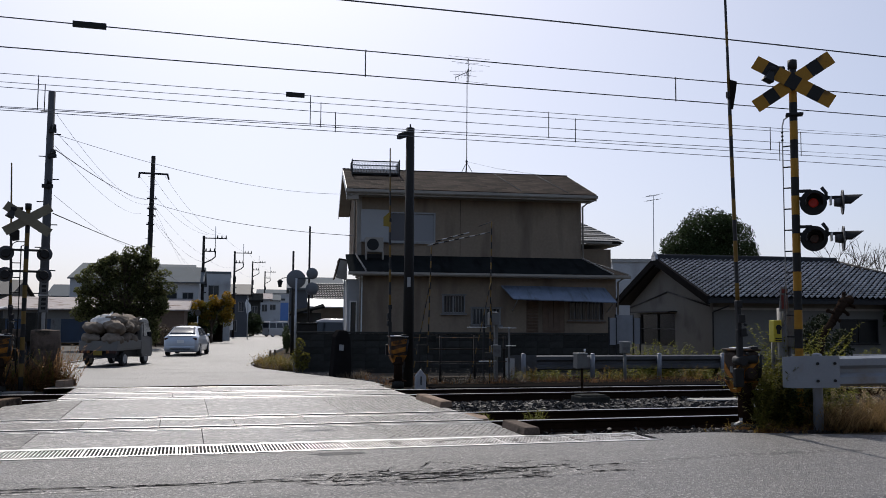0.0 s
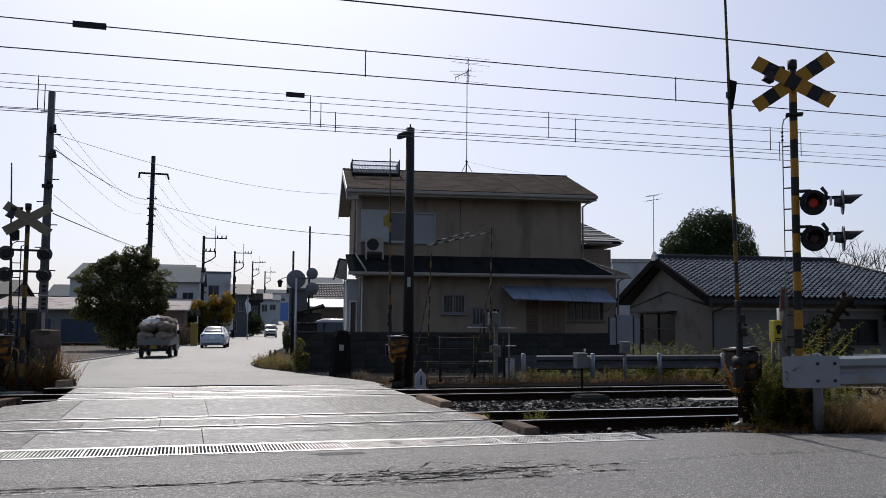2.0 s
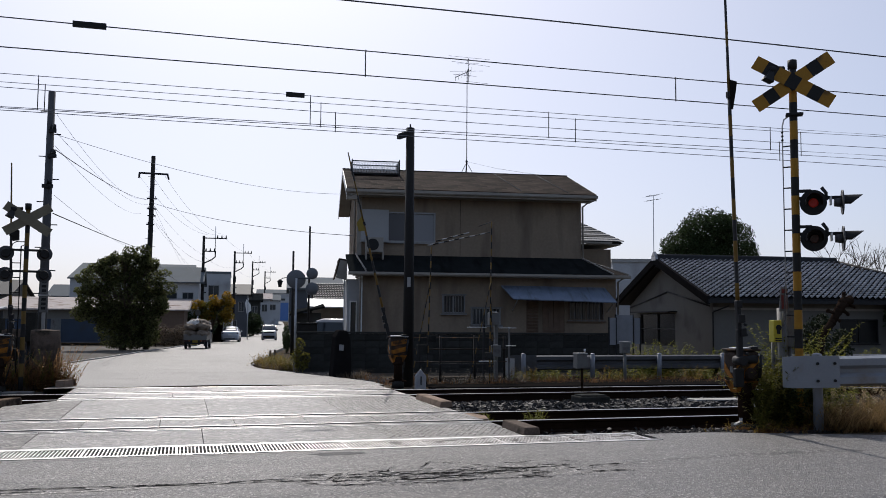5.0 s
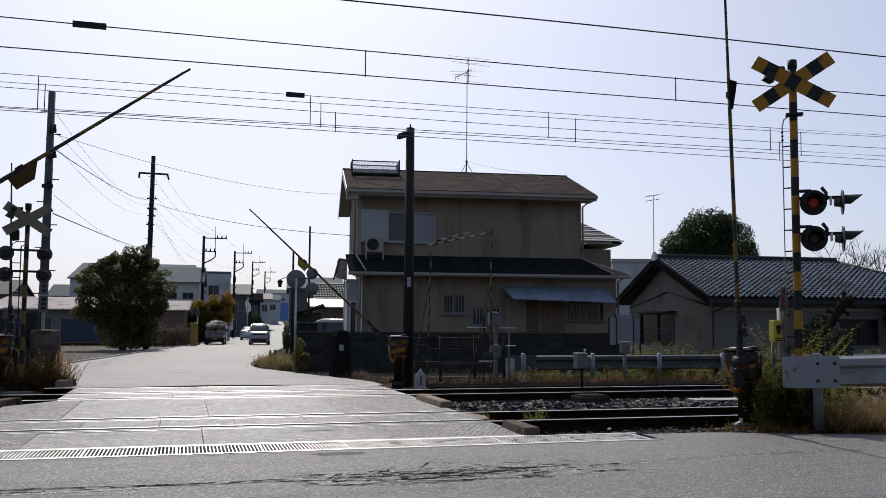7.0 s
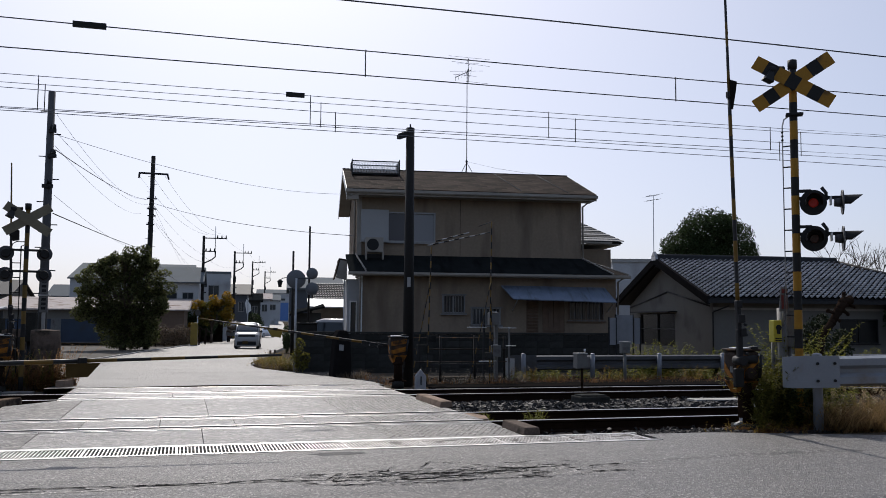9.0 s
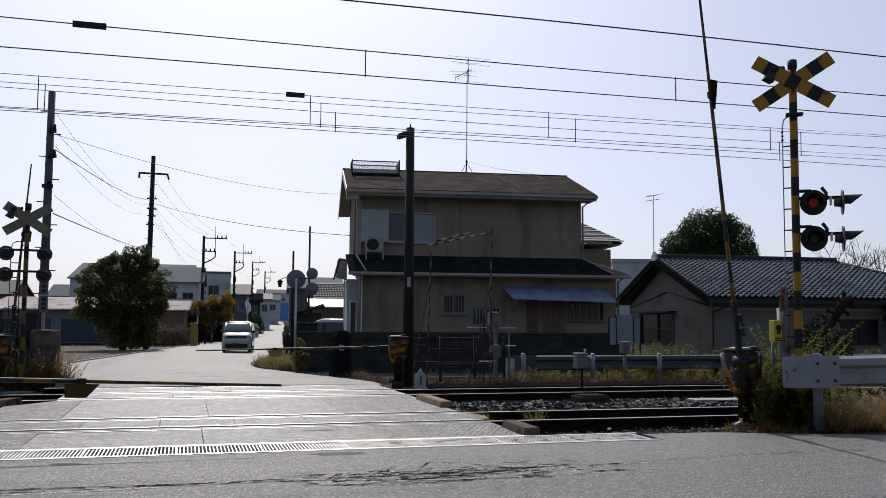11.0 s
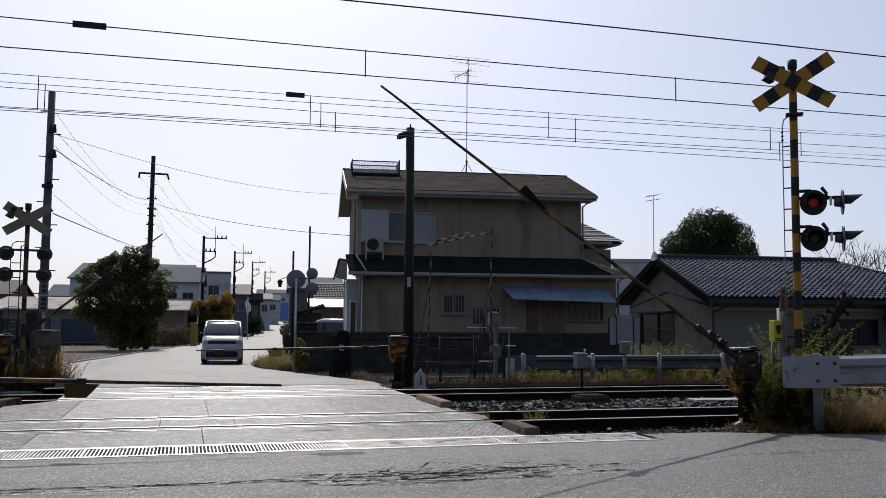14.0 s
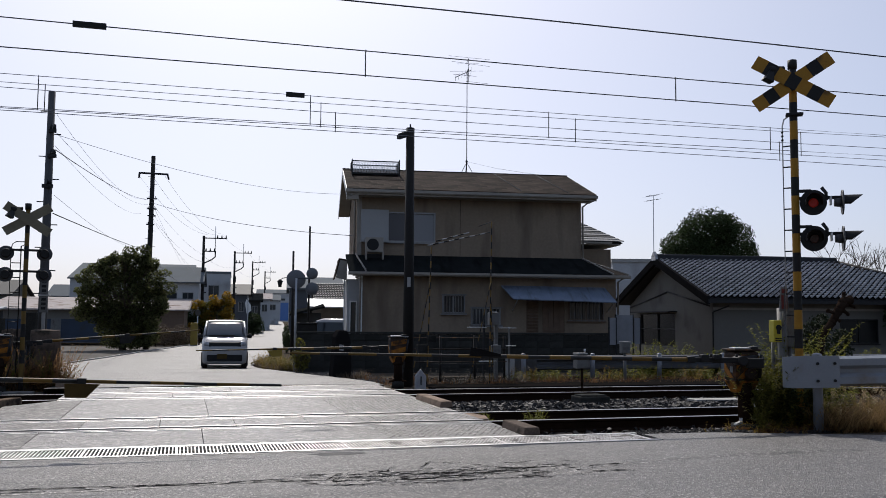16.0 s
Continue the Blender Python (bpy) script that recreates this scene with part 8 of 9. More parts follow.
def parked_van(label, at):
    v = thing("parked_white_van", label, "van", at)
    bm = bmesh.new()
    round_body(bm, [(-1.69, 0.3, 0.8, 0.9, 0.62, 0.55), (-1.66, 0.22, 0.95, 1.5, 0.70, 0.6), (-1.5, 0.2, 0.95, 1.72, 0.73, 0.62), (0.7, 0.2, 0.95, 1.73, 0.735, 0.63), (0.95, 0.2, 0.95, 1.66, 0.735, 0.62), (1.45, 0.2, 0.92, 1.1, 0.73, 0.63), (1.62, 0.22, 0.75, 0.9, 0.69, 0.58), (1.69, 0.3, 0.55, 0.65, 0.62, 0.5)])
    part("body", bm, CAR_WHITE, v)
    quad_part("windscreen", [(-0.60, 1.43, 1.12), (0.60, 1.43, 1.12), (0.56, 0.98, 1.62), (-0.56, 0.98, 1.62)], CAR_GLASS, v, thick=0.04)
    for s in (-1, 1):
        quad_part("side_window", [(s * 0.72, -1.4, 1.06), (s * 0.72, 1.2, 1.06), (s * 0.655, 0.9, 1.55), (s * 0.655, -1.35, 1.55)], CAR_GLASS, v, thick=0.03)
        boxpart("headlight", (s * 0.5, 1.62, 0.78), (0.22, 0.08, 0.14), HEAD_LENS, v, bevel=0.02)
        for y in (1.1, -1.1):
            wheel(v, s * 0.65, y, 0.27, 0.15)
    return v


def build_surroundings():
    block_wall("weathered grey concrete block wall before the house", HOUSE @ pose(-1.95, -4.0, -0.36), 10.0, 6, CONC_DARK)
    # left-hand pier and fence of old blocks
    block_wall("low mossy brown block wall by the far barrier", pose(-4.9, 20.4, -0.2, 0, 0, 0), 2.05, 6, PIER, 0.4, 0.2, False)
    bm = bmesh.new()
    box(bm, (0, 0, 0.6), (0.5, 0.24, 1.2), bevel=0.03)
    bmesh.ops.subdivide_edges(bm, edges=bm.edges[:], cuts=5, use_grid_fill=True)
    for v in bm.verts:
        v.co += Vector((noise.noise(v.co * 5), noise.noise(v.co * 5 + Vector((3, 0, 0))), 0.5 * noise.noise(v.co * 4 + Vector((0, 7, 0))))) * 0.035
    pier = part("stone_pier", bm, PIER)
    pier.matrix_basis = pose(-2.47, 18.35, -0.2, 0, 0, 4)
    tagged(pier, "rough brown-grey stone pier by the far barrier", "pier")
    utility_pole(pose(-2.65, 19.11, -0.1), 5.8, 0.095, (0, 0.0), "tall concrete utility pole beside the crossing", ((4.5, -0.02, 0.14), (5.0, -0.02, 0.12), (3.9, -0.1, 0.1)), POLE_CONC, 1)
    utility_pole(pose(-2.05, 54.34, -0.45), 11.1, 0.17, (0, 0.4), "dark utility pole with a wide crossarm by the tree", ((8.6, -0.25, 0.3), (8.0, -0.25, 0.3), (7.6, -0.2, 0.25), (7.1, -0.25, 0.2)), POLE_DARK, 1, 10.05)
    for x, y, z, h, l in ((1.45, 80.7, -0.6, 9.1, "utility pole with a bracket crossarm along the street"), (5.47, 107.7, -0.75, 10.0, "distant utility pole with crossarms"), (10.0, 143, -0.6, 11.0, "distant utility pole with crossarms"), (14.6, 175, 0.1, 10.55, "distant utility pole with crossarms")):
        street_pole(pose(x, y, z), h, l)
    utility_pole(pose(5.05, 44.4, -0.4), 5.0, 0.07, (0, 0), "short dark utility pole behind the traffic mirrors", (), POLE_DARK, 1)
    utility_pole(pose(5.52, 42.0, -0.4), 6.0, 0.06, (0, 0), "thin dark pole beside the garden wall", (), POLE_DARK, 1)
    # buildings along the street
    simple_house("blue_shed", "low blue sheet-metal shed with pale rusty roof", pose(-13.5, 71.5, -0.5, 0, 0, -3), 13.4, 7, 2.5, 1.0, BLUE_WALL, ROOF_LIGHT, ((8.4, 9.2, 1.0, 1.8),), "lean", 0.5, "shed")
    sp = thing("shed_cladding", "pale upper sheet cladding on the blue shed", "cladding", pose(-13.5, 71.5, -0.5, 0, 0, -3))
    boxpart("sheet", (6.7, -0.02, 2.08), (13.4, 0.03, 0.72), WALL_GREY, sp)
    boxpart("cladding_door", (4.55, -0.03, 0.95), (0.7, 0.04, 1.7), BOX_GREY, sp)
    simple_house("warehouse", "pale blue warehouse with grey sheet roof", pose(-9.8, 85.9, -0.7, 0, 0, -3), 10.2, 16, 5.65, 1.75, PALE_BLUE, ROOF_GREY, ((5.6, 7.2, 3.6, 4.8), (8.0, 9.6, 3.6, 4.8)), "x", 0.2, "warehouse")
    simple_house("street_house", "two-storey pale house with grey roof", pose(-3.2, 78.3, -0.6, 0, 0, -3), 4.3, 7, 5.0, 1.4, PALE_BLUE, ROOF_GREY, ((0.5, 2.6, 2.9, 4.1), (3.0, 3.9, 3.0, 4.1), (0.7, 1.9, 0.6, 1.9)), "x", 0.45)
    simple_house("flat_roof_block", "grey flat-roofed block along the street", pose(1.6, 87.8, -0.7, 0, 0, -3), 2.5, 9, 6.3, 0, PALE_BLUE, ROOF_GREY, ((0.5, 1.5, 4.2, 5.2), (0.5, 1.5, 1.6, 2.6)), "flat", 0.3, "building")
    simple_house("street_shed", "lean-to shed with pale corrugated roof", pose(-2.4, 70.0, -0.5, 0, 0, -3), 2.4, 5, 2.5, 0.75, WOOD, ROOF_LIGHT, (), "lean", 0.3, "shed")
    for x, y, w, d, hh, rr, wm, rm, l in ((5.0, 113, 2.35, 8, 5.3, 1.35, SLATE_WALL, KAWARA, "distant dark two-storey house with tiled roof"), (8.2, 137, 2.6, 9, 5.0, 1.1, CONC_DARK, SLATE_DARK, "distant dark house along the street"), (10.6, 152, 3.0, 9, 5.3, 1.0, PALE_BLUE, ROOF_LIGHT, "distant pale house along the street"), (15.0, 196, 4.4, 9, 5.3, 1.3, PALE_BLUE, ROOF_GREY, "distant pale house along the street"),
                                           (20.0, 263, 9.2, 9, 8.2, 1.2, PALE_BLUE, ROOF_GREY, "far pale blue building closing the street"), (27, 310, 14, 9, 6.5, 1.4, PALE_BLUE, ROOF_GREY, "far house at the end of the street"), (36, 420, 20, 9, 9, 1.5, PALE_BLUE, ROOF_GREY, "far house at the end of the street"),
                                           (-16, 120, 12, 8, 5.0, 1.5, WALL_GREY, ROOF_GREY, "distant house behind the sheds"), (-30, 95, 14, 8, 4.4, 1.5, WALL_GREY, KAWARA, "distant house behind the sheds")):
        simple_house("distant_house", l, pose(x, y, profile_z(y) - 0.1, 0, 0, -5), w, d, hh, rr, wm, rm, ((w * 0.12, w * 0.36, hh * 0.6, hh * 0.82), (w * 0.55, w * 0.85, hh * 0.6, hh * 0.82), (w * 0.2, w * 0.5, hh * 0.15, hh * 0.4)), "x", 0.4)
    # right-hand side of the street, behind the house wall
    simple_house("tiled_shed", "small white shed with banded tile roof", pose(6.95, 48.2, -0.55, 0, 0, -6), 3.6, 5, 2.85, 0.9, TRIM_WHITE, KAWARA, (), "x", 0.35, "shed")
    ts = thing("shed_roof_tiles", "glinting waved tile courses on the small shed roof", "roof", pose(6.95, 48.2, -0.55, 0, 0, -6))
    for k in range(9):
        bm = bmesh.new()
        for i in range(30):
            tube(bm, (-0.25 + 0.14 * i, -0.46 + 0.31 * k, 2.90 + 0.105 * k), (-0.25 + 0.14 * i, -0.14 + 0.31 * k, 2.97 + 0.105 * k), 0.088, 0.078, n=8)
        part("tile_course", bm, TILE_DULL, ts)
    simple_house("slate_house", "dark slate-grey house side along the street", pose(6.9, 62.5, -0.5, 0, 0, -6), 3.6, 8, 4.0, 0.9, SLATE_WALL, ROOF_GREY, (), "x", 0.2)
    parked_van("white van parked behind the block wall", pose(7.0, 41.9, -0.4, 0, 0, 60))
    c = thing("carport", "low carport with a thin pale sheet roof", "carport", pose(-16.0, 60.0, -0.5))
    for x in (0.1, 2.4, 4.6):
        boxpart("post", (x, 0.1, 1.1), (0.1, 0.1, 2.2), POLE_DARK, c)
    bm = bmesh.new()
    slab(bm, [(-0.3, -0.5, 2.3), (5.0, -0.5, 2.2), (5.0, 4.0, 2.5), (-0.3, 4.0, 2.6)], 0.08)
    part("roof", bm, PALE_BLUE, c)
    boxpart("back_wall", (2.4, 3.9, 1.1), (4.8, 0.1, 2.2), SLATE_WALL, c)
    street_clutter()
    # overhead street lines
    g = "street power lines"
    for a, b, s in (((-2.535, 19.1, 5.238), (-2.2, 54.3, 8.25), 0.64), ((-2.548, 19.1, 4.896), (-2.18, 54.3, 7.82), 0.42), ((-2.558, 19.1, 4.623), (-2.568, 54.3, 7.28), 0.4), ((-2.53, 19.1, 3.633), (-3.086, 54.3, 5.35), 0.16)):
        wire("power_line", sag(a, b, s), 0.0042, "sagging service line between street poles", g, WIRE_GREY)
    wire("service_line", sag((-2.534, 19.1, 4.534), (-2.19, 54.3, 8.08), 0.2), 0.010, "thick black cable between street poles", g)
    wire("service_line", sag((-2.54, 19.1, 3.274), (-1.95, 54.3, 5.1), 0.06), 0.012, "thick black cable between street poles", g)
    # drops from the corner pole to the pale street house
    for k, z in enumerate((8.0, 7.5, 7.0)):
        wire("service_line", sag((-2.0, 54.3, z), (-0.2 + 0.5 * k, 78.0, 5.6 - 0.2 * k), 0.1), 0.005, "thin service drop to the pale house", g, WIRE_GREY)
    wire("service_line", sag((-1.9, 54.3, 4.8), (0.8, 80.0, 4.2), 0.5), 0.014, "thick black cable along the street", g)
    for a, b, s in (((-2.75, 54.3, 9.5), (1.75, 80.6, 8.6), 1.2), ((-1.3, 54.3, 9.5), (3.25, 80.6, 8.6), 1.2), ((-2.0, 54.3, 9.5), (2.5, 80.6, 8.6), 1.4), ((-2.05, 54.3, 8.0), (1.45, 80.7, 6.8), 0.6), ((-2.05, 54.3, 7.2), (1.45, 80.7, 6.2), 0.8), ((3.1, 80.7, 8.5), (7.1, 107.7, 9.1), 0.5), ((1.5, 80.7, 6.7), (5.5, 107.7, 7.4), 0.7), ((7.1, 107.7, 9.1), (11.8, 143, 9.6), 0.7), ((5.5, 107.7, 7.4), (10.1, 143, 8.0), 0.7), ((11.8, 143, 9.6), (17, 183, 10.6), 0.8)):
        wire("power_line", sag(a, b, s * 0.6), 0.0065, "sagging power line along the street", g, WIRE_GREY)
    wire("service_line", sag((-2.05, 54.3, 7.95), (5.7, 31.5, 4.22), 0.3), 0.011, "black service line running to the house", g)
    wire("service_line", sag((-2.56, 19.1, 4.85), (5.3, 31.0, 5.62), 0.3), 0.005, "thin service line running to the house", g, WIRE_GREY)


def build_behind():
    """Unseen plain houses added behind the camera to cut the sky light."""
    for x, w, hh in ((-34, 16, 6.4), (-16, 13, 6.8), (-1, 12, 6.2), (13, 14, 6.9), (29, 16, 6.3)):
        simple_house("sky_block_house", "unseen plain house added to cut the sky light", pose(x, -14.0, -0.05), w, 9, hh, 1.6, WALL_GREY, ROOF_GREY, (), "x", 0.5)


def build_plants():
    rnd = random.Random(15)
    lobes = [((-1.65, 0.1, 2.74), (0.84, 0.9, 0.85)), ((-1.3, 0, 3.8), (0.88, 1.0, 0.8)), ((-0.48, 0.1, 4.3), (0.94, 1.1, 0.85)), ((0.47, 0, 4.5), (0.78, 0.9, 0.75)), ((0.8, -0.1, 5.15), (0.42, 0.45, 0.5)), ((1.0, 0, 3.65), (0.9, 1.0, 0.95)),
             ((1.6, 0.1, 2.5), (0.76, 0.9, 0.8)), ((1.25, 0, 1.65), (0.75, 0.9, 0.75)), ((0.0, 0, 3.0), (1.35, 1.3, 1.3)), ((-0.6, 0, 1.85), (0.95, 1.0, 0.85)), ((0.4, 0.1, 1.45), (0.85, 0.9, 0.8)), ((-1.98, -0.2, 2.1), (0.45, 0.5, 0.4)), ((0.45, 0, 0.85), (0.6, 0.6, 0.5)), ((-0.75, 0.2, 1.15), (0.75, 0.7, 0.55)), ((1.3, 0.1, 1.0), (0.6, 0.7, 0.55)), ((0.2, 0.3, 0.45), (1.0, 0.7, 0.4)), ((0.95, 0, 4.6), (0.35, 0.4, 0.6)), ((-0.9, 0, 4.75), (0.3, 0.4, 0.25)), ((-2.1, 0.1, 1.95), (0.6, 0.6, 0.5)), ((1.9, 0, 2.5), (0.4, 0.5, 0.5)), ((1.05, 0, 5.35), (0.3, 0.35, 0.4)), ((1.3, 0.2, 0.6), (0.6, 0.6, 0.5)), ((-0.5, 0.2, 0.5), (0.7, 0.6, 0.45)), ((0.5, -0.2, 0.3), (1.1, 0.6, 0.3))]
    for k in range(34):
        a = 2 * math.pi * k / 34 + rnd.uniform(-0.1, 0.1)
        f = rnd.uniform(0.82, 1.12)
        lobes.append(((0.05 + 2.1 * f * math.cos(a), rnd.uniform(-0.8, 0.3), 3.15 + 2.0 * f * math.sin(a) * (1 if math.sin(a) > 0 else 0.85)), (rnd.uniform(0.2, 0.5), 0.4, rnd.uniform(0.15, 0.4))))
    tree(pose(-3.16, 52.0, -0.4), "dense round evergreen tree at the street corner", 5.4, lobes, 33000, 0.08, LEAF_TREE, 3, 0.2, 0.45)
    tree(pose(34.3, 54.5, -0.4), "dark rounded evergreen tree behind the bungalow", 9.7, [((-1.6, 0, 6.6), (1.8, 1.6, 1.5)), ((0.2, 0, 7.6), (2.2, 1.8, 1.9)), ((2.0, 0, 6.9), (1.75, 1.6, 1.85)), ((0, 0, 5.9), (3.2, 2, 1.5)), ((1.0, -0.5, 8.2), (1.3, 1.2, 1.0)), ((-0.9, -0.4, 7.9), (1.2, 1.2, 0.9)), ((2.9, -0.3, 6.3), (0.9, 1, 1.0)), ((-2.5, -0.3, 6.2), (0.9, 1, 0.9))], 42000, 0.085, LEAF_DARK, 5, 0.22, 0.5)
    lobes = [((rnd.uniform(-1.5, 1.5), rnd.uniform(-0.5, 0.5), 2.75 + rnd.gauss(0, 0.55)), (rnd.uniform(0.3, 0.6), 0.5, rnd.uniform(0.25, 0.45))) for k in range(26)]
    g = tree(pose(2.1, 74.5, -0.55), "small yellowing tree beside the street", 4.1, lobes[:15], 3000, 0.10, LEAF_YELLOW, 6, 0.12, 0.4)
    o = new("inner_crown", leaf_mesh("inner_crown", [((x * 0.9, y + 0.2, z - 0.3), r) for (x, y, z), r in lobes], 3600, 0.10, LEAF_OLIVE, 63))
    o.parent = g
    tree(pose(-0.2, 77.5, -0.55), "dark green shrubby tree beside the street", 2.8, [((0.0, 0, 1.5), (1.3, 1, 1.1)), ((1.6, 0, 1.3), (1.3, 1, 1.0))], 4000, 0.11, LEAF_DARK, 8, 0.1, 0.4)
    tree(pose(5.16, 47.5, -0.4), "dark low hedge at the street edge", 1.6, [((0, 0, 0.55), (0.2, 0.5, 0.55)), ((0.02, 0.6, 0.8), (0.2, 0.5, 0.6))], 1600, 0.05, LEAF_DARK, 49, 0.04, 0.4)
    tree(pose(8.5, 118.0, -0.78), "dark round shrub leaning over the street wall", 3.2, [((0, 0, 1.9), (1.15, 0.9, 1.1)), ((0.5, 0, 1.2), (1.0, 0.8, 1.0)), ((-0.4, 0, 0.9), (0.8, 0.8, 0.9))], 3000, 0.12, LEAF_DARK, 61, 0.1, 0.4)
    tree(pose(20.6, 26.2, -0.3), "dark evergreen shrub before the bungalow", 2.0, [((0, 0, 1.0), (0.5, 0.4, 0.75)), ((-0.25, 0, 0.7), (0.45, 0.4, 0.6)), ((0.3, 0, 1.45), (0.35, 0.3, 0.45))], 2600, 0.06, LEAF_SHADE, 62, 0.05, 0.4)
    pruned_tree()
    tree(pose(10.22, 12.4, -0.15), "dark low evergreen shrub behind the guard rail", 1.5, [((0, 0, 0.9), (0.22, 0.2, 0.35)), ((0.05, 0, 1.1), (0.15, 0.15, 0.2)), ((-0.1, 0, 0.6), (0.24, 0.2, 0.4))], 1900, 0.03, LEAF_SHADE, 64, 0.03, 0.4)
    bare_tree(pose(32.2, 37.0, -0.4), "leafless fine-branched tree beside the bungalow", 4.3, 31, 2600)
    bare_tree(pose(30.6, 38.0, -0.4), "leafless fine-branched tree beside the bungalow", 4.1, 33, 1800)
    tree(pose(29.9, 32.0, -0.4), "dark evergreen hedge tree at the bungalow corner", 4.4, [((0, 0, 2.4), (1.0, 0.8, 1.6)), ((0.5, 0, 3.4), (0.9, 0.8, 1.0))], 5000, 0.09, LEAF_DARK, 34, 0.1, 0.4)
    tree(pose(3.1, 25.9, -0.27), "small leafy shrub at the foot of the mirror post", 1.1, [((0, 0, 0.45), (0.16, 0.15, 0.25)), ((0.08, 0, 0.8), (0.14, 0.13, 0.22)), ((0.26, 0, 0.42), (0.14, 0.13, 0.18)), ((0.12, 0, 0.2), (0.2, 0.15, 0.15))], 420, 0.05, LEAF_OLIVE, 35, 0.02, 0.5)

    def stuff(name, me, label, cat):
        tagged(new(name, me), label, cat, kind="stuff")
    rnd = random.Random(5)
    stuff("dry_grass", tuft_mesh("dry_grass", [(7.32, 10.5, 8.95, 10.2, -0.1), (8.5, 13, 8.2, 9.9, -0.1)], 34000, 0.40, GRASS_DRY, 21, 2.0, 0.0035), "tangled dry straw-coloured grass behind the guard rail", "grass")
    heads = []
    for k in range(150):
        x = 7.35 + 3.6 * rnd.random() ** 1.2
        heads.append(((x, rnd.uniform(8.9, 9.9), rnd.uniform(0.14, 0.50)), (0.035, 0.035, 0.05)))
    stuff("grass_seed_heads", leaf_mesh("grass_seed_heads", heads, 3600, 0.011, SEED, 41, 0.1), "pale seed heads on the dry grass", "grass")
    stuff("rusty_grass", tuft_mesh("rusty_grass", [(6.75, 7.9, 9.1, 9.9, -0.1), (8, 12, 8.6, 10.2, -0.1)], 6000, 0.17, GRASS_RUST, 26, 1.4, 0.004), "rust-brown dead stalks at the road edge", "grass")
    litter = [((rnd.uniform(6.2, 7.7), rnd.uniform(8.98, 9.5), -0.02), (0.14, 0.09, 0.02)) for _ in range(30)]
    stuff("leaf_litter", leaf_mesh("leaf_litter", litter, 900, 0.02, GRASS_RUST, 27, 0.1), "dead leaves and grit along the road edge", "leaf litter")

    def bush(cx, cy, z0, w, h, n):
        return [((cx + rnd.gauss(0, w), cy + rnd.gauss(0, w * 0.6), z0 + rnd.random() ** 0.8 * h), (rnd.uniform(0.05, 0.13), rnd.uniform(0.05, 0.1), rnd.uniform(0.06, 0.16))) for _ in range(n)]
    near = [(6.66, 9.5, 0.1, 0.07, 0.85, 17), (7.3, 9.62, 0.1, 0.07, 0.95, 20), (7.42, 9.6, 0.1, 0.08, 0.8, 14), (6.82, 9.62, 0.3, 0.09, 0.8, 18), (6.95, 9.55, 0.25, 0.14, 0.62, 20), (7.2, 9.55, -0.05, 0.16, 0.7, 14), (7.33, 9.7, -0.05, 0.06, 1.42, 50), (7.5, 9.75, 0.0, 0.11, 1.1, 50), (7.8, 9.9, -0.05, 0.2, 0.95, 14), (8.3, 9.95, -0.05, 0.22, 1.08, 24)]
    stuff("weeds", weed_mesh("weeds", near, 0.038, LEAF_WEED, 22), "straggling yellow-green weeds round the barrier and guard rail", "weeds")
    creeper = [(6.8, 9.55, -0.05, 0.10, 0.85, 46), (6.98, 9.45, -0.05, 0.15, 0.8, 46), (7.2, 9.5, -0.05, 0.16, 0.6, 34), (6.42, 9.12, -0.02, 0.03, 0.62, 9), (6.62, 9.5, -0.05, 0.08, 0.95, 30), (7.0, 9.6, -0.05, 0.08, 1.0, 26)]
    stuff("creeper", weed_mesh("creeper", creeper, 0.032, LEAF_OLIVE, 52), "dull green creeper climbing beside the barrier", "weeds")
    stuff("ivy", leaf_mesh("ivy", bush(6.98, 9.5, 0.05, 0.14, 0.5, 22) + bush(7.25, 9.5, 0.05, 0.16, 0.35, 16), 1500, 0.026, LEAF_DARK, 42, 0.15), "dark creeper leaves at the foot of the signal", "weeds")
    stuff("dead_weeds", weed_mesh("dead_weeds", [(7.0, 9.35, -0.05, 0.22, 0.4, 30), (7.3, 9.45, -0.05, 0.15, 0.5, 20), (6.5, 9.15, -0.04, 0.25, 0.16, 60)] + [(7.6 + 0.2 * k, 9.3 + rnd.uniform(-0.2, 0.4), -0.08, 0.16, rnd.uniform(0.25, 0.55), 26) for k in range(16)], 0.019, LEAF_OCHRE, 43), "rust-coloured dead weeds at the barrier foot", "weeds")
    tall = [(11.3 + 0.28 * k + rnd.uniform(-0.1, 0.1), 21.0 + rnd.uniform(-0.2, 0.2), -0.2, 0.11, h * 1.0, 26) for k, h in enumerate((1.0, 1.1, 0.5, 0.9, 1.15, 0.4, 0.4, 0.8, 0.9, 0.3, 0.8, 0.9, 0.85, 0.4))]
    tall += [(17.2 + 0.4 * k, 21.0, -0.25, 0.2, rnd.uniform(0.7, 1.1), 20) for k in range(6)]
    tall += [(8.0 + 0.7 * k, 21.0, -0.25, 0.2, rnd.uniform(0.5, 0.7), 10) for k in range(5)]
    stuff("tall_weeds", weed_mesh("tall_weeds", tall, 0.05, LEAF_WEED, 28), "tall yellow-green weeds behind the far guard rail", "weeds")
    low = [(7.3 + 0.16 * k + rnd.uniform(-0.1, 0.1), 19.75 + rnd.uniform(-0.35, 0.3), -0.17, 0.13, rnd.uniform(0.24, 0.44), 17 if math.sin(k * 0.45) + 0.6 * math.sin(k * 1.13 + 1) > -0.2 else 4) for k in range(85)]
    stuff("trackside_weeds", weed_mesh("trackside_weeds", low[::2], 0.034, LEAF_WEED, 23), "yellow-green weeds behind the far track", "weeds")
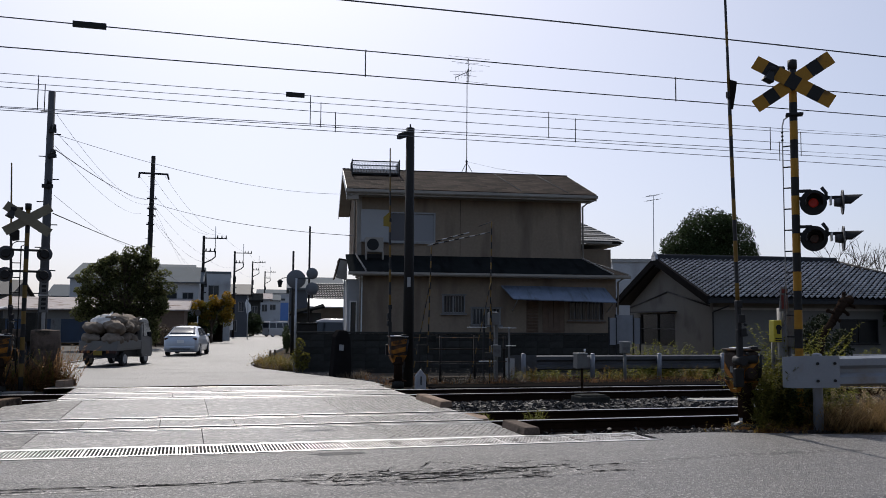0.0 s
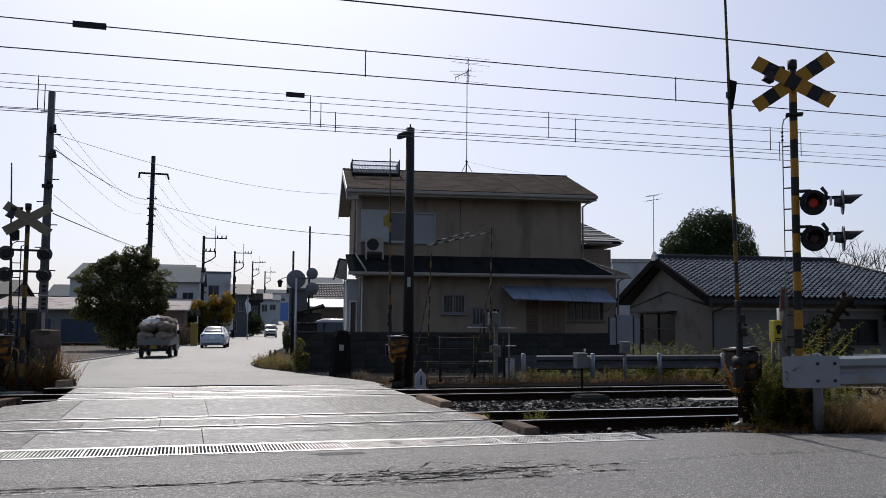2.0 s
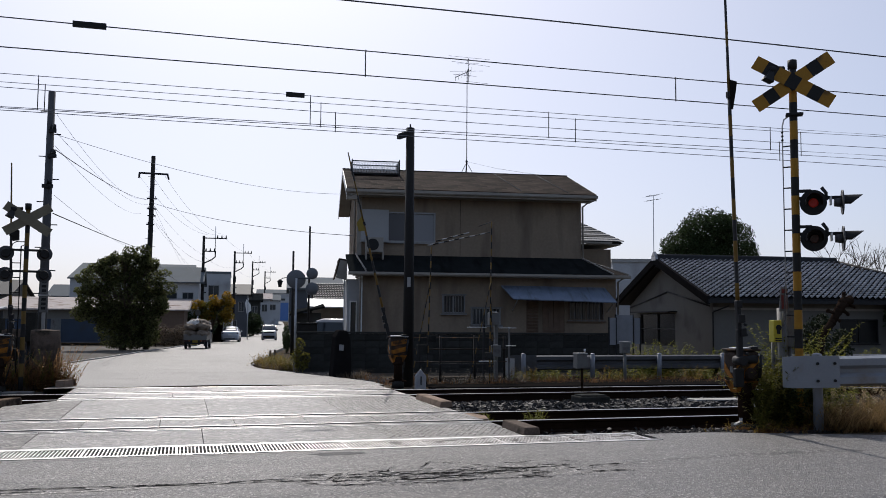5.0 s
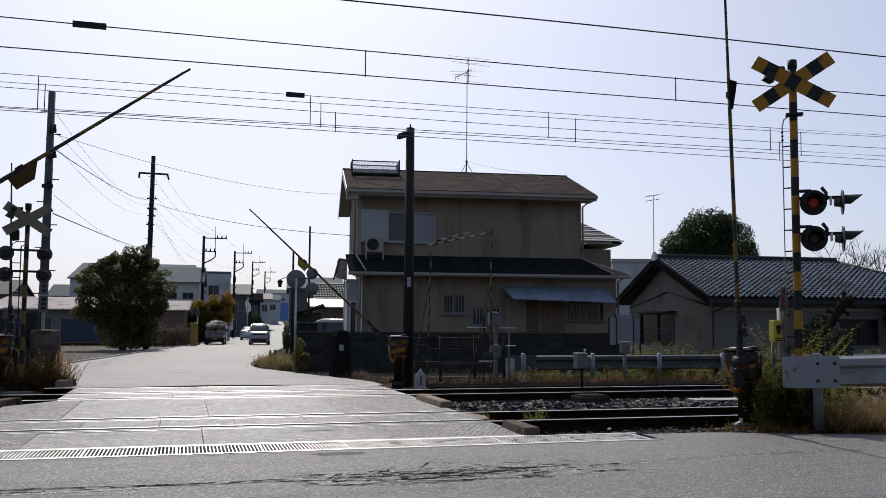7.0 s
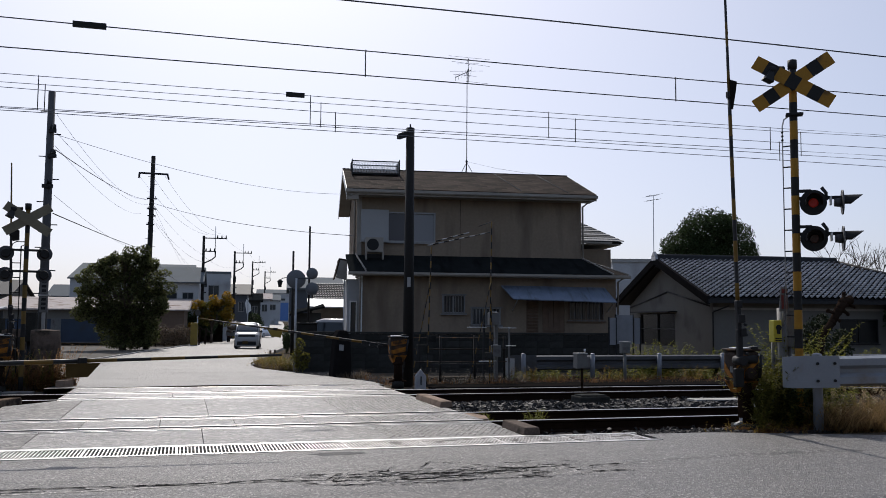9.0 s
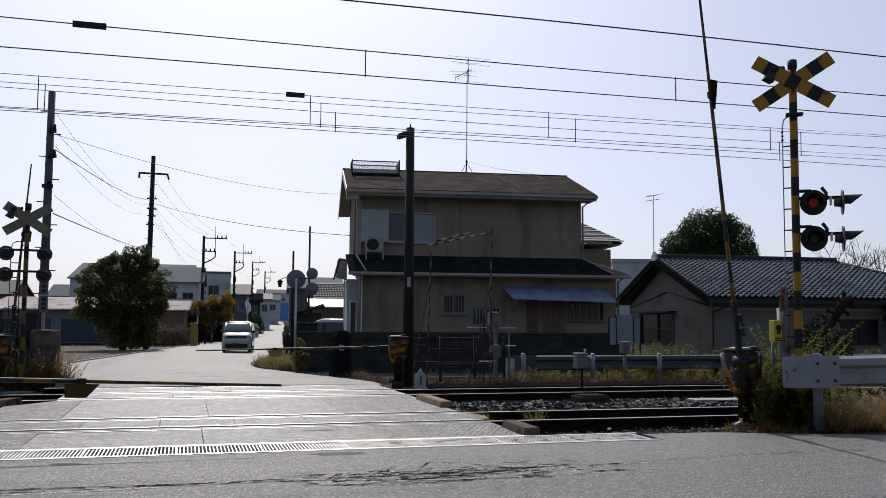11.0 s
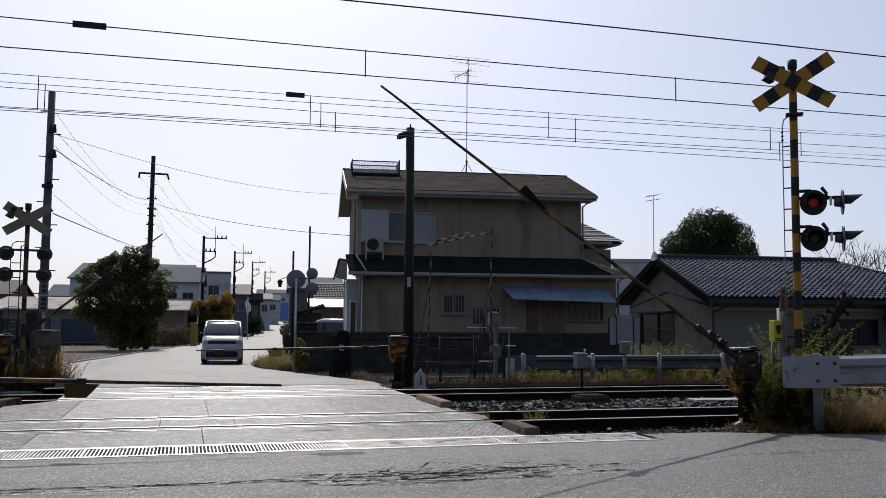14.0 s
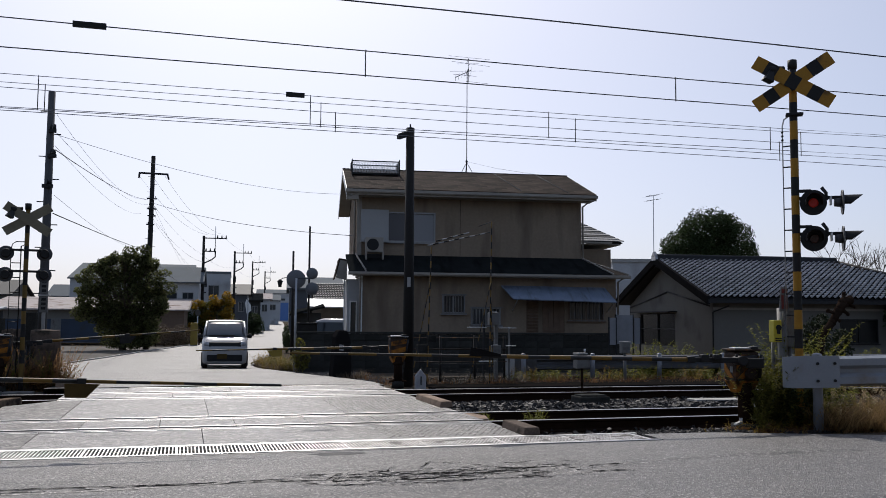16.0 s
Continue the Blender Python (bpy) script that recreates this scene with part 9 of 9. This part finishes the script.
    low += [(4.5 + 0.075 * k, 19.1 + rnd.uniform(-0.6, 0.6), -0.25, 0.13, rnd.uniform(0.25, 0.6), 9) for k in range(40)]
    stuff("trackside_dead_weeds", weed_mesh("trackside_dead_weeds", low[1:85:2], 0.034, LEAF_OCHRE, 44), "ochre withered weeds along the far guard rail", "weeds")
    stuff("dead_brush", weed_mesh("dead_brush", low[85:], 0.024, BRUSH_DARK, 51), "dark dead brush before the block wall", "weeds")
    stuff("trackside_stalks", tuft_mesh("trackside_stalks", [(4.6, 20, 18.2, 20.0, -0.22), (4.0, 5.2, 18.3, 21, -0.22)], 9000, 0.2, GRASS_RUST, 29, 1.2, 0.005), "dead brown stalks beside the far track", "grass")
    stuff("verge_grass", tuft_mesh("verge_grass", [(2.35, 3.4, 27.8, 33.0, None), (3.5, 4.2, 21.0, 22.0, None), (-3.9, -2.5, 17.7, 18.2, None)], 9000, 0.2, GRASS_BROWN, 24, 1.1, 0.005), "dry grass on the street verge", "grass")
    verge = [(2.5 + rnd.random() * 0.7, 27.6 + rnd.random() * 5, -0.33, 0.12, rnd.uniform(0.3, 0.6), 18) for _ in range(36)]
    stuff("verge_greens", weed_mesh("verge_greens", verge[::2], 0.032, LEAF_OLIVE, 65), "olive weeds on the street verge", "weeds")
    stuff("verge_weeds", weed_mesh("verge_weeds", verge[1::2], 0.03, LEAF_OCHRE, 25), "withered weeds on the street verge", "weeds")
    stuff("pier_dead_leaves", weed_mesh("pier_dead_leaves", [(-3.4 + 0.1 * k, 17.9 + rnd.uniform(-0.12, 0.12), -0.12, 0.08, rnd.uniform(0.4, 1.0), 30) for k in range(15)], 0.024, LEAF_RUST, 66), "orange-brown dead weeds before the stone pier", "weeds")
    stuff("pier_weeds", weed_mesh("pier_weeds", [(-3.3 + 0.11 * k, 17.95, -0.1, 0.07, rnd.uniform(0.45, 0.95), 12) for k in range(12)], 0.022, LEAF_WEED, 50), "dry brown weeds before the block pier", "weeds")
    stuff("ballast_weeds", weed_mesh("ballast_weeds", [(4.32, 10.85, -0.14, 0.06, 0.27, 46), (3.85, 11.4, -0.15, 0.05, 0.22, 16)], 0.022, LEAF_WEED, 30), "small weed tufts beside the crossing deck", "weeds")
    hedge = [((-1.6 + 0.42 * k, 62.0 + 0.25 * k, 0.1 + rnd.uniform(-0.1, 0.2)), (0.4, 0.4, 0.75)) for k in range(6)]
    stuff("dry_hedge", leaf_mesh("dry_hedge", hedge, 4200, 0.06, GRASS_BROWN, 45, 0.2), "brown withered hedge beside the street", "hedge")


def build_all():
    build_ground()
    build_roads()
    build_crossing()
    build_tracks()
    build_catenary()
    build_barriers()
    build_crossing_things()
    build_main_house()
    build_neighbour_house()
    build_vehicles()
    build_surroundings()
    build_behind()
    build_plants()


build_all()


def motions():
    """Barrier arms come down; cars drive off, turn away or pull up."""
    def swing(key, rows):
        ob, (x, y, z), flip = ARMS[key]
        walk(ob, [(t, pose(x, y, z, 0, -a * flip, 0)) for t, a in rows])
    swing("fr", [(0, 89.4), (4.2, 89.4), (4.4, 87), (6.3, 54.4), (6.5, 51), (7.0, 42.5), (7.5, 33.8), (8.0, 25.4), (8.5, 16.6), (9.0, 8.0), (9.2, 4.8), (9.5, 0.2), (9.65, -1.0), (16, -1.0)])
    swing("nl", [(0, 89), (3.8, 89), (4.0, 87), (6.3, 47.9), (6.5, 44.4), (7.0, 35.9), (7.5, 27.7), (8.0, 19.1), (8.5, 10.2), (9.0, 1.6), (9.2, -1.3), (9.4, -1.8), (16, -1.8)])
    swing("nr", [(0, 88.5), (10.5, 88.5), (10.8, 87), (11.3, 78.8), (11.5, 76.7), (12.0, 68.1), (12.5, 59.5), (13.0, 50.8), (13.5, 42.4), (14.0, 34.1), (14.5, 26.2), (15.0, 17.8), (15.5, 9.4), (15.8, 4.4), (16, 1.1)])
    swing("fl", [(0, 92), (10.5, 92), (10.8, 89.5), (11.3, 81.4), (11.5, 79.1), (12.0, 71.5), (12.5, 63.3), (13.0, 55.4), (13.5, 47.1), (14.0, 39.1), (14.5, 30.5), (15.0, 22), (15.5, 13.4), (16, 4.6)])

    def drive(key, rows):
        walk(CARS[key], [(t, pose(x, y, profile_z(y) + 0.02, 0, 0, -a)) for t, x, y, a in rows])
    drive("truck", [(0, -2.12, 32.2, 19), (0.3, -1.85, 33.2, 14.5), (0.6, -1.62, 34.11, 10), (1, -1.39, 35.4, 8), (2, -0.97, 39.77, 7), (3, -0.4, 44.63, 7), (4, 0.17, 49.06, 7), (6.5, 1.89, 63.72, 7), (7, 2.27, 67.06, 7), (7.5, 2.69, 69.76, 7), (8.5, 3.65, 75.24, 7), (9.2, 4.46, 80.23, 7), (11.3, 7.56, 105.47, 15), (12, 8.24, 109.45, 35), (12.5, 8.75, 110.87, 58), (13.3, 10.59, 111.92, 78), (14, 12.77, 111.29, 84), (16, 21.03, 109.98, 84)])
    drive("sedan", [(0, 0.2, 42.2, 9), (1, 0.99, 48.41, 7), (2, 1.86, 56.94, 6.5), (3, 2.62, 66.12, 6), (4, 3.32, 73.76, 6), (4.2, 3.43, 75.3, 6), (6.3, 5.13, 84.22, 6), (7, 6.09, 90.21, 6), (8, 7.28, 98.23, 8), (8.5, 8.08, 103.23, 15), (9.2, 9.19, 108.14, 40), (10, 11.18, 109.66, 75), (11, 14.42, 109.78, 84), (16, 25.25, 109.82, 84)])
    drive("van", [(0, 11.12, 113.85, 60), (0.3, 11.63, 114.75, 68), (0.6, 12.15, 115.13, 76), (1.2, 13.78, 115.18, 84), (3, 19.02, 114.73, 84), (16, 27.79, 114.32, 84)])
    drive("wagon", [(0, 12.01, 126.14, 187), (1, 10.68, 113.98, 187), (2, 9.92, 108.97, 187), (3.5, 9.57, 105.94, 187), (4.2, 8.96, 98.8, 187), (6.3, 6.24, 74.5, 187), (7, 5.32, 66.92, 187), (8, 4.36, 59.36, 187), (8.5, 4.01, 56.85, 187), (9.2, 3.52, 53.33, 187), (11.3, 2.52, 45.26, 187), (12, 2.16, 41.91, 186), (12.5, 1.95, 39.88, 185), (13, 1.69, 37.66, 185), (13.5, 1.54, 35.82, 184), (14, 1.4, 34.09, 183.5), (14.5, 1.36, 32.33, 183), (15, 1.34, 31.08, 182.5), (15.5, 1.31, 30.62, 182.5), (16, 1.31, 30.52, 182.5)])


motions()
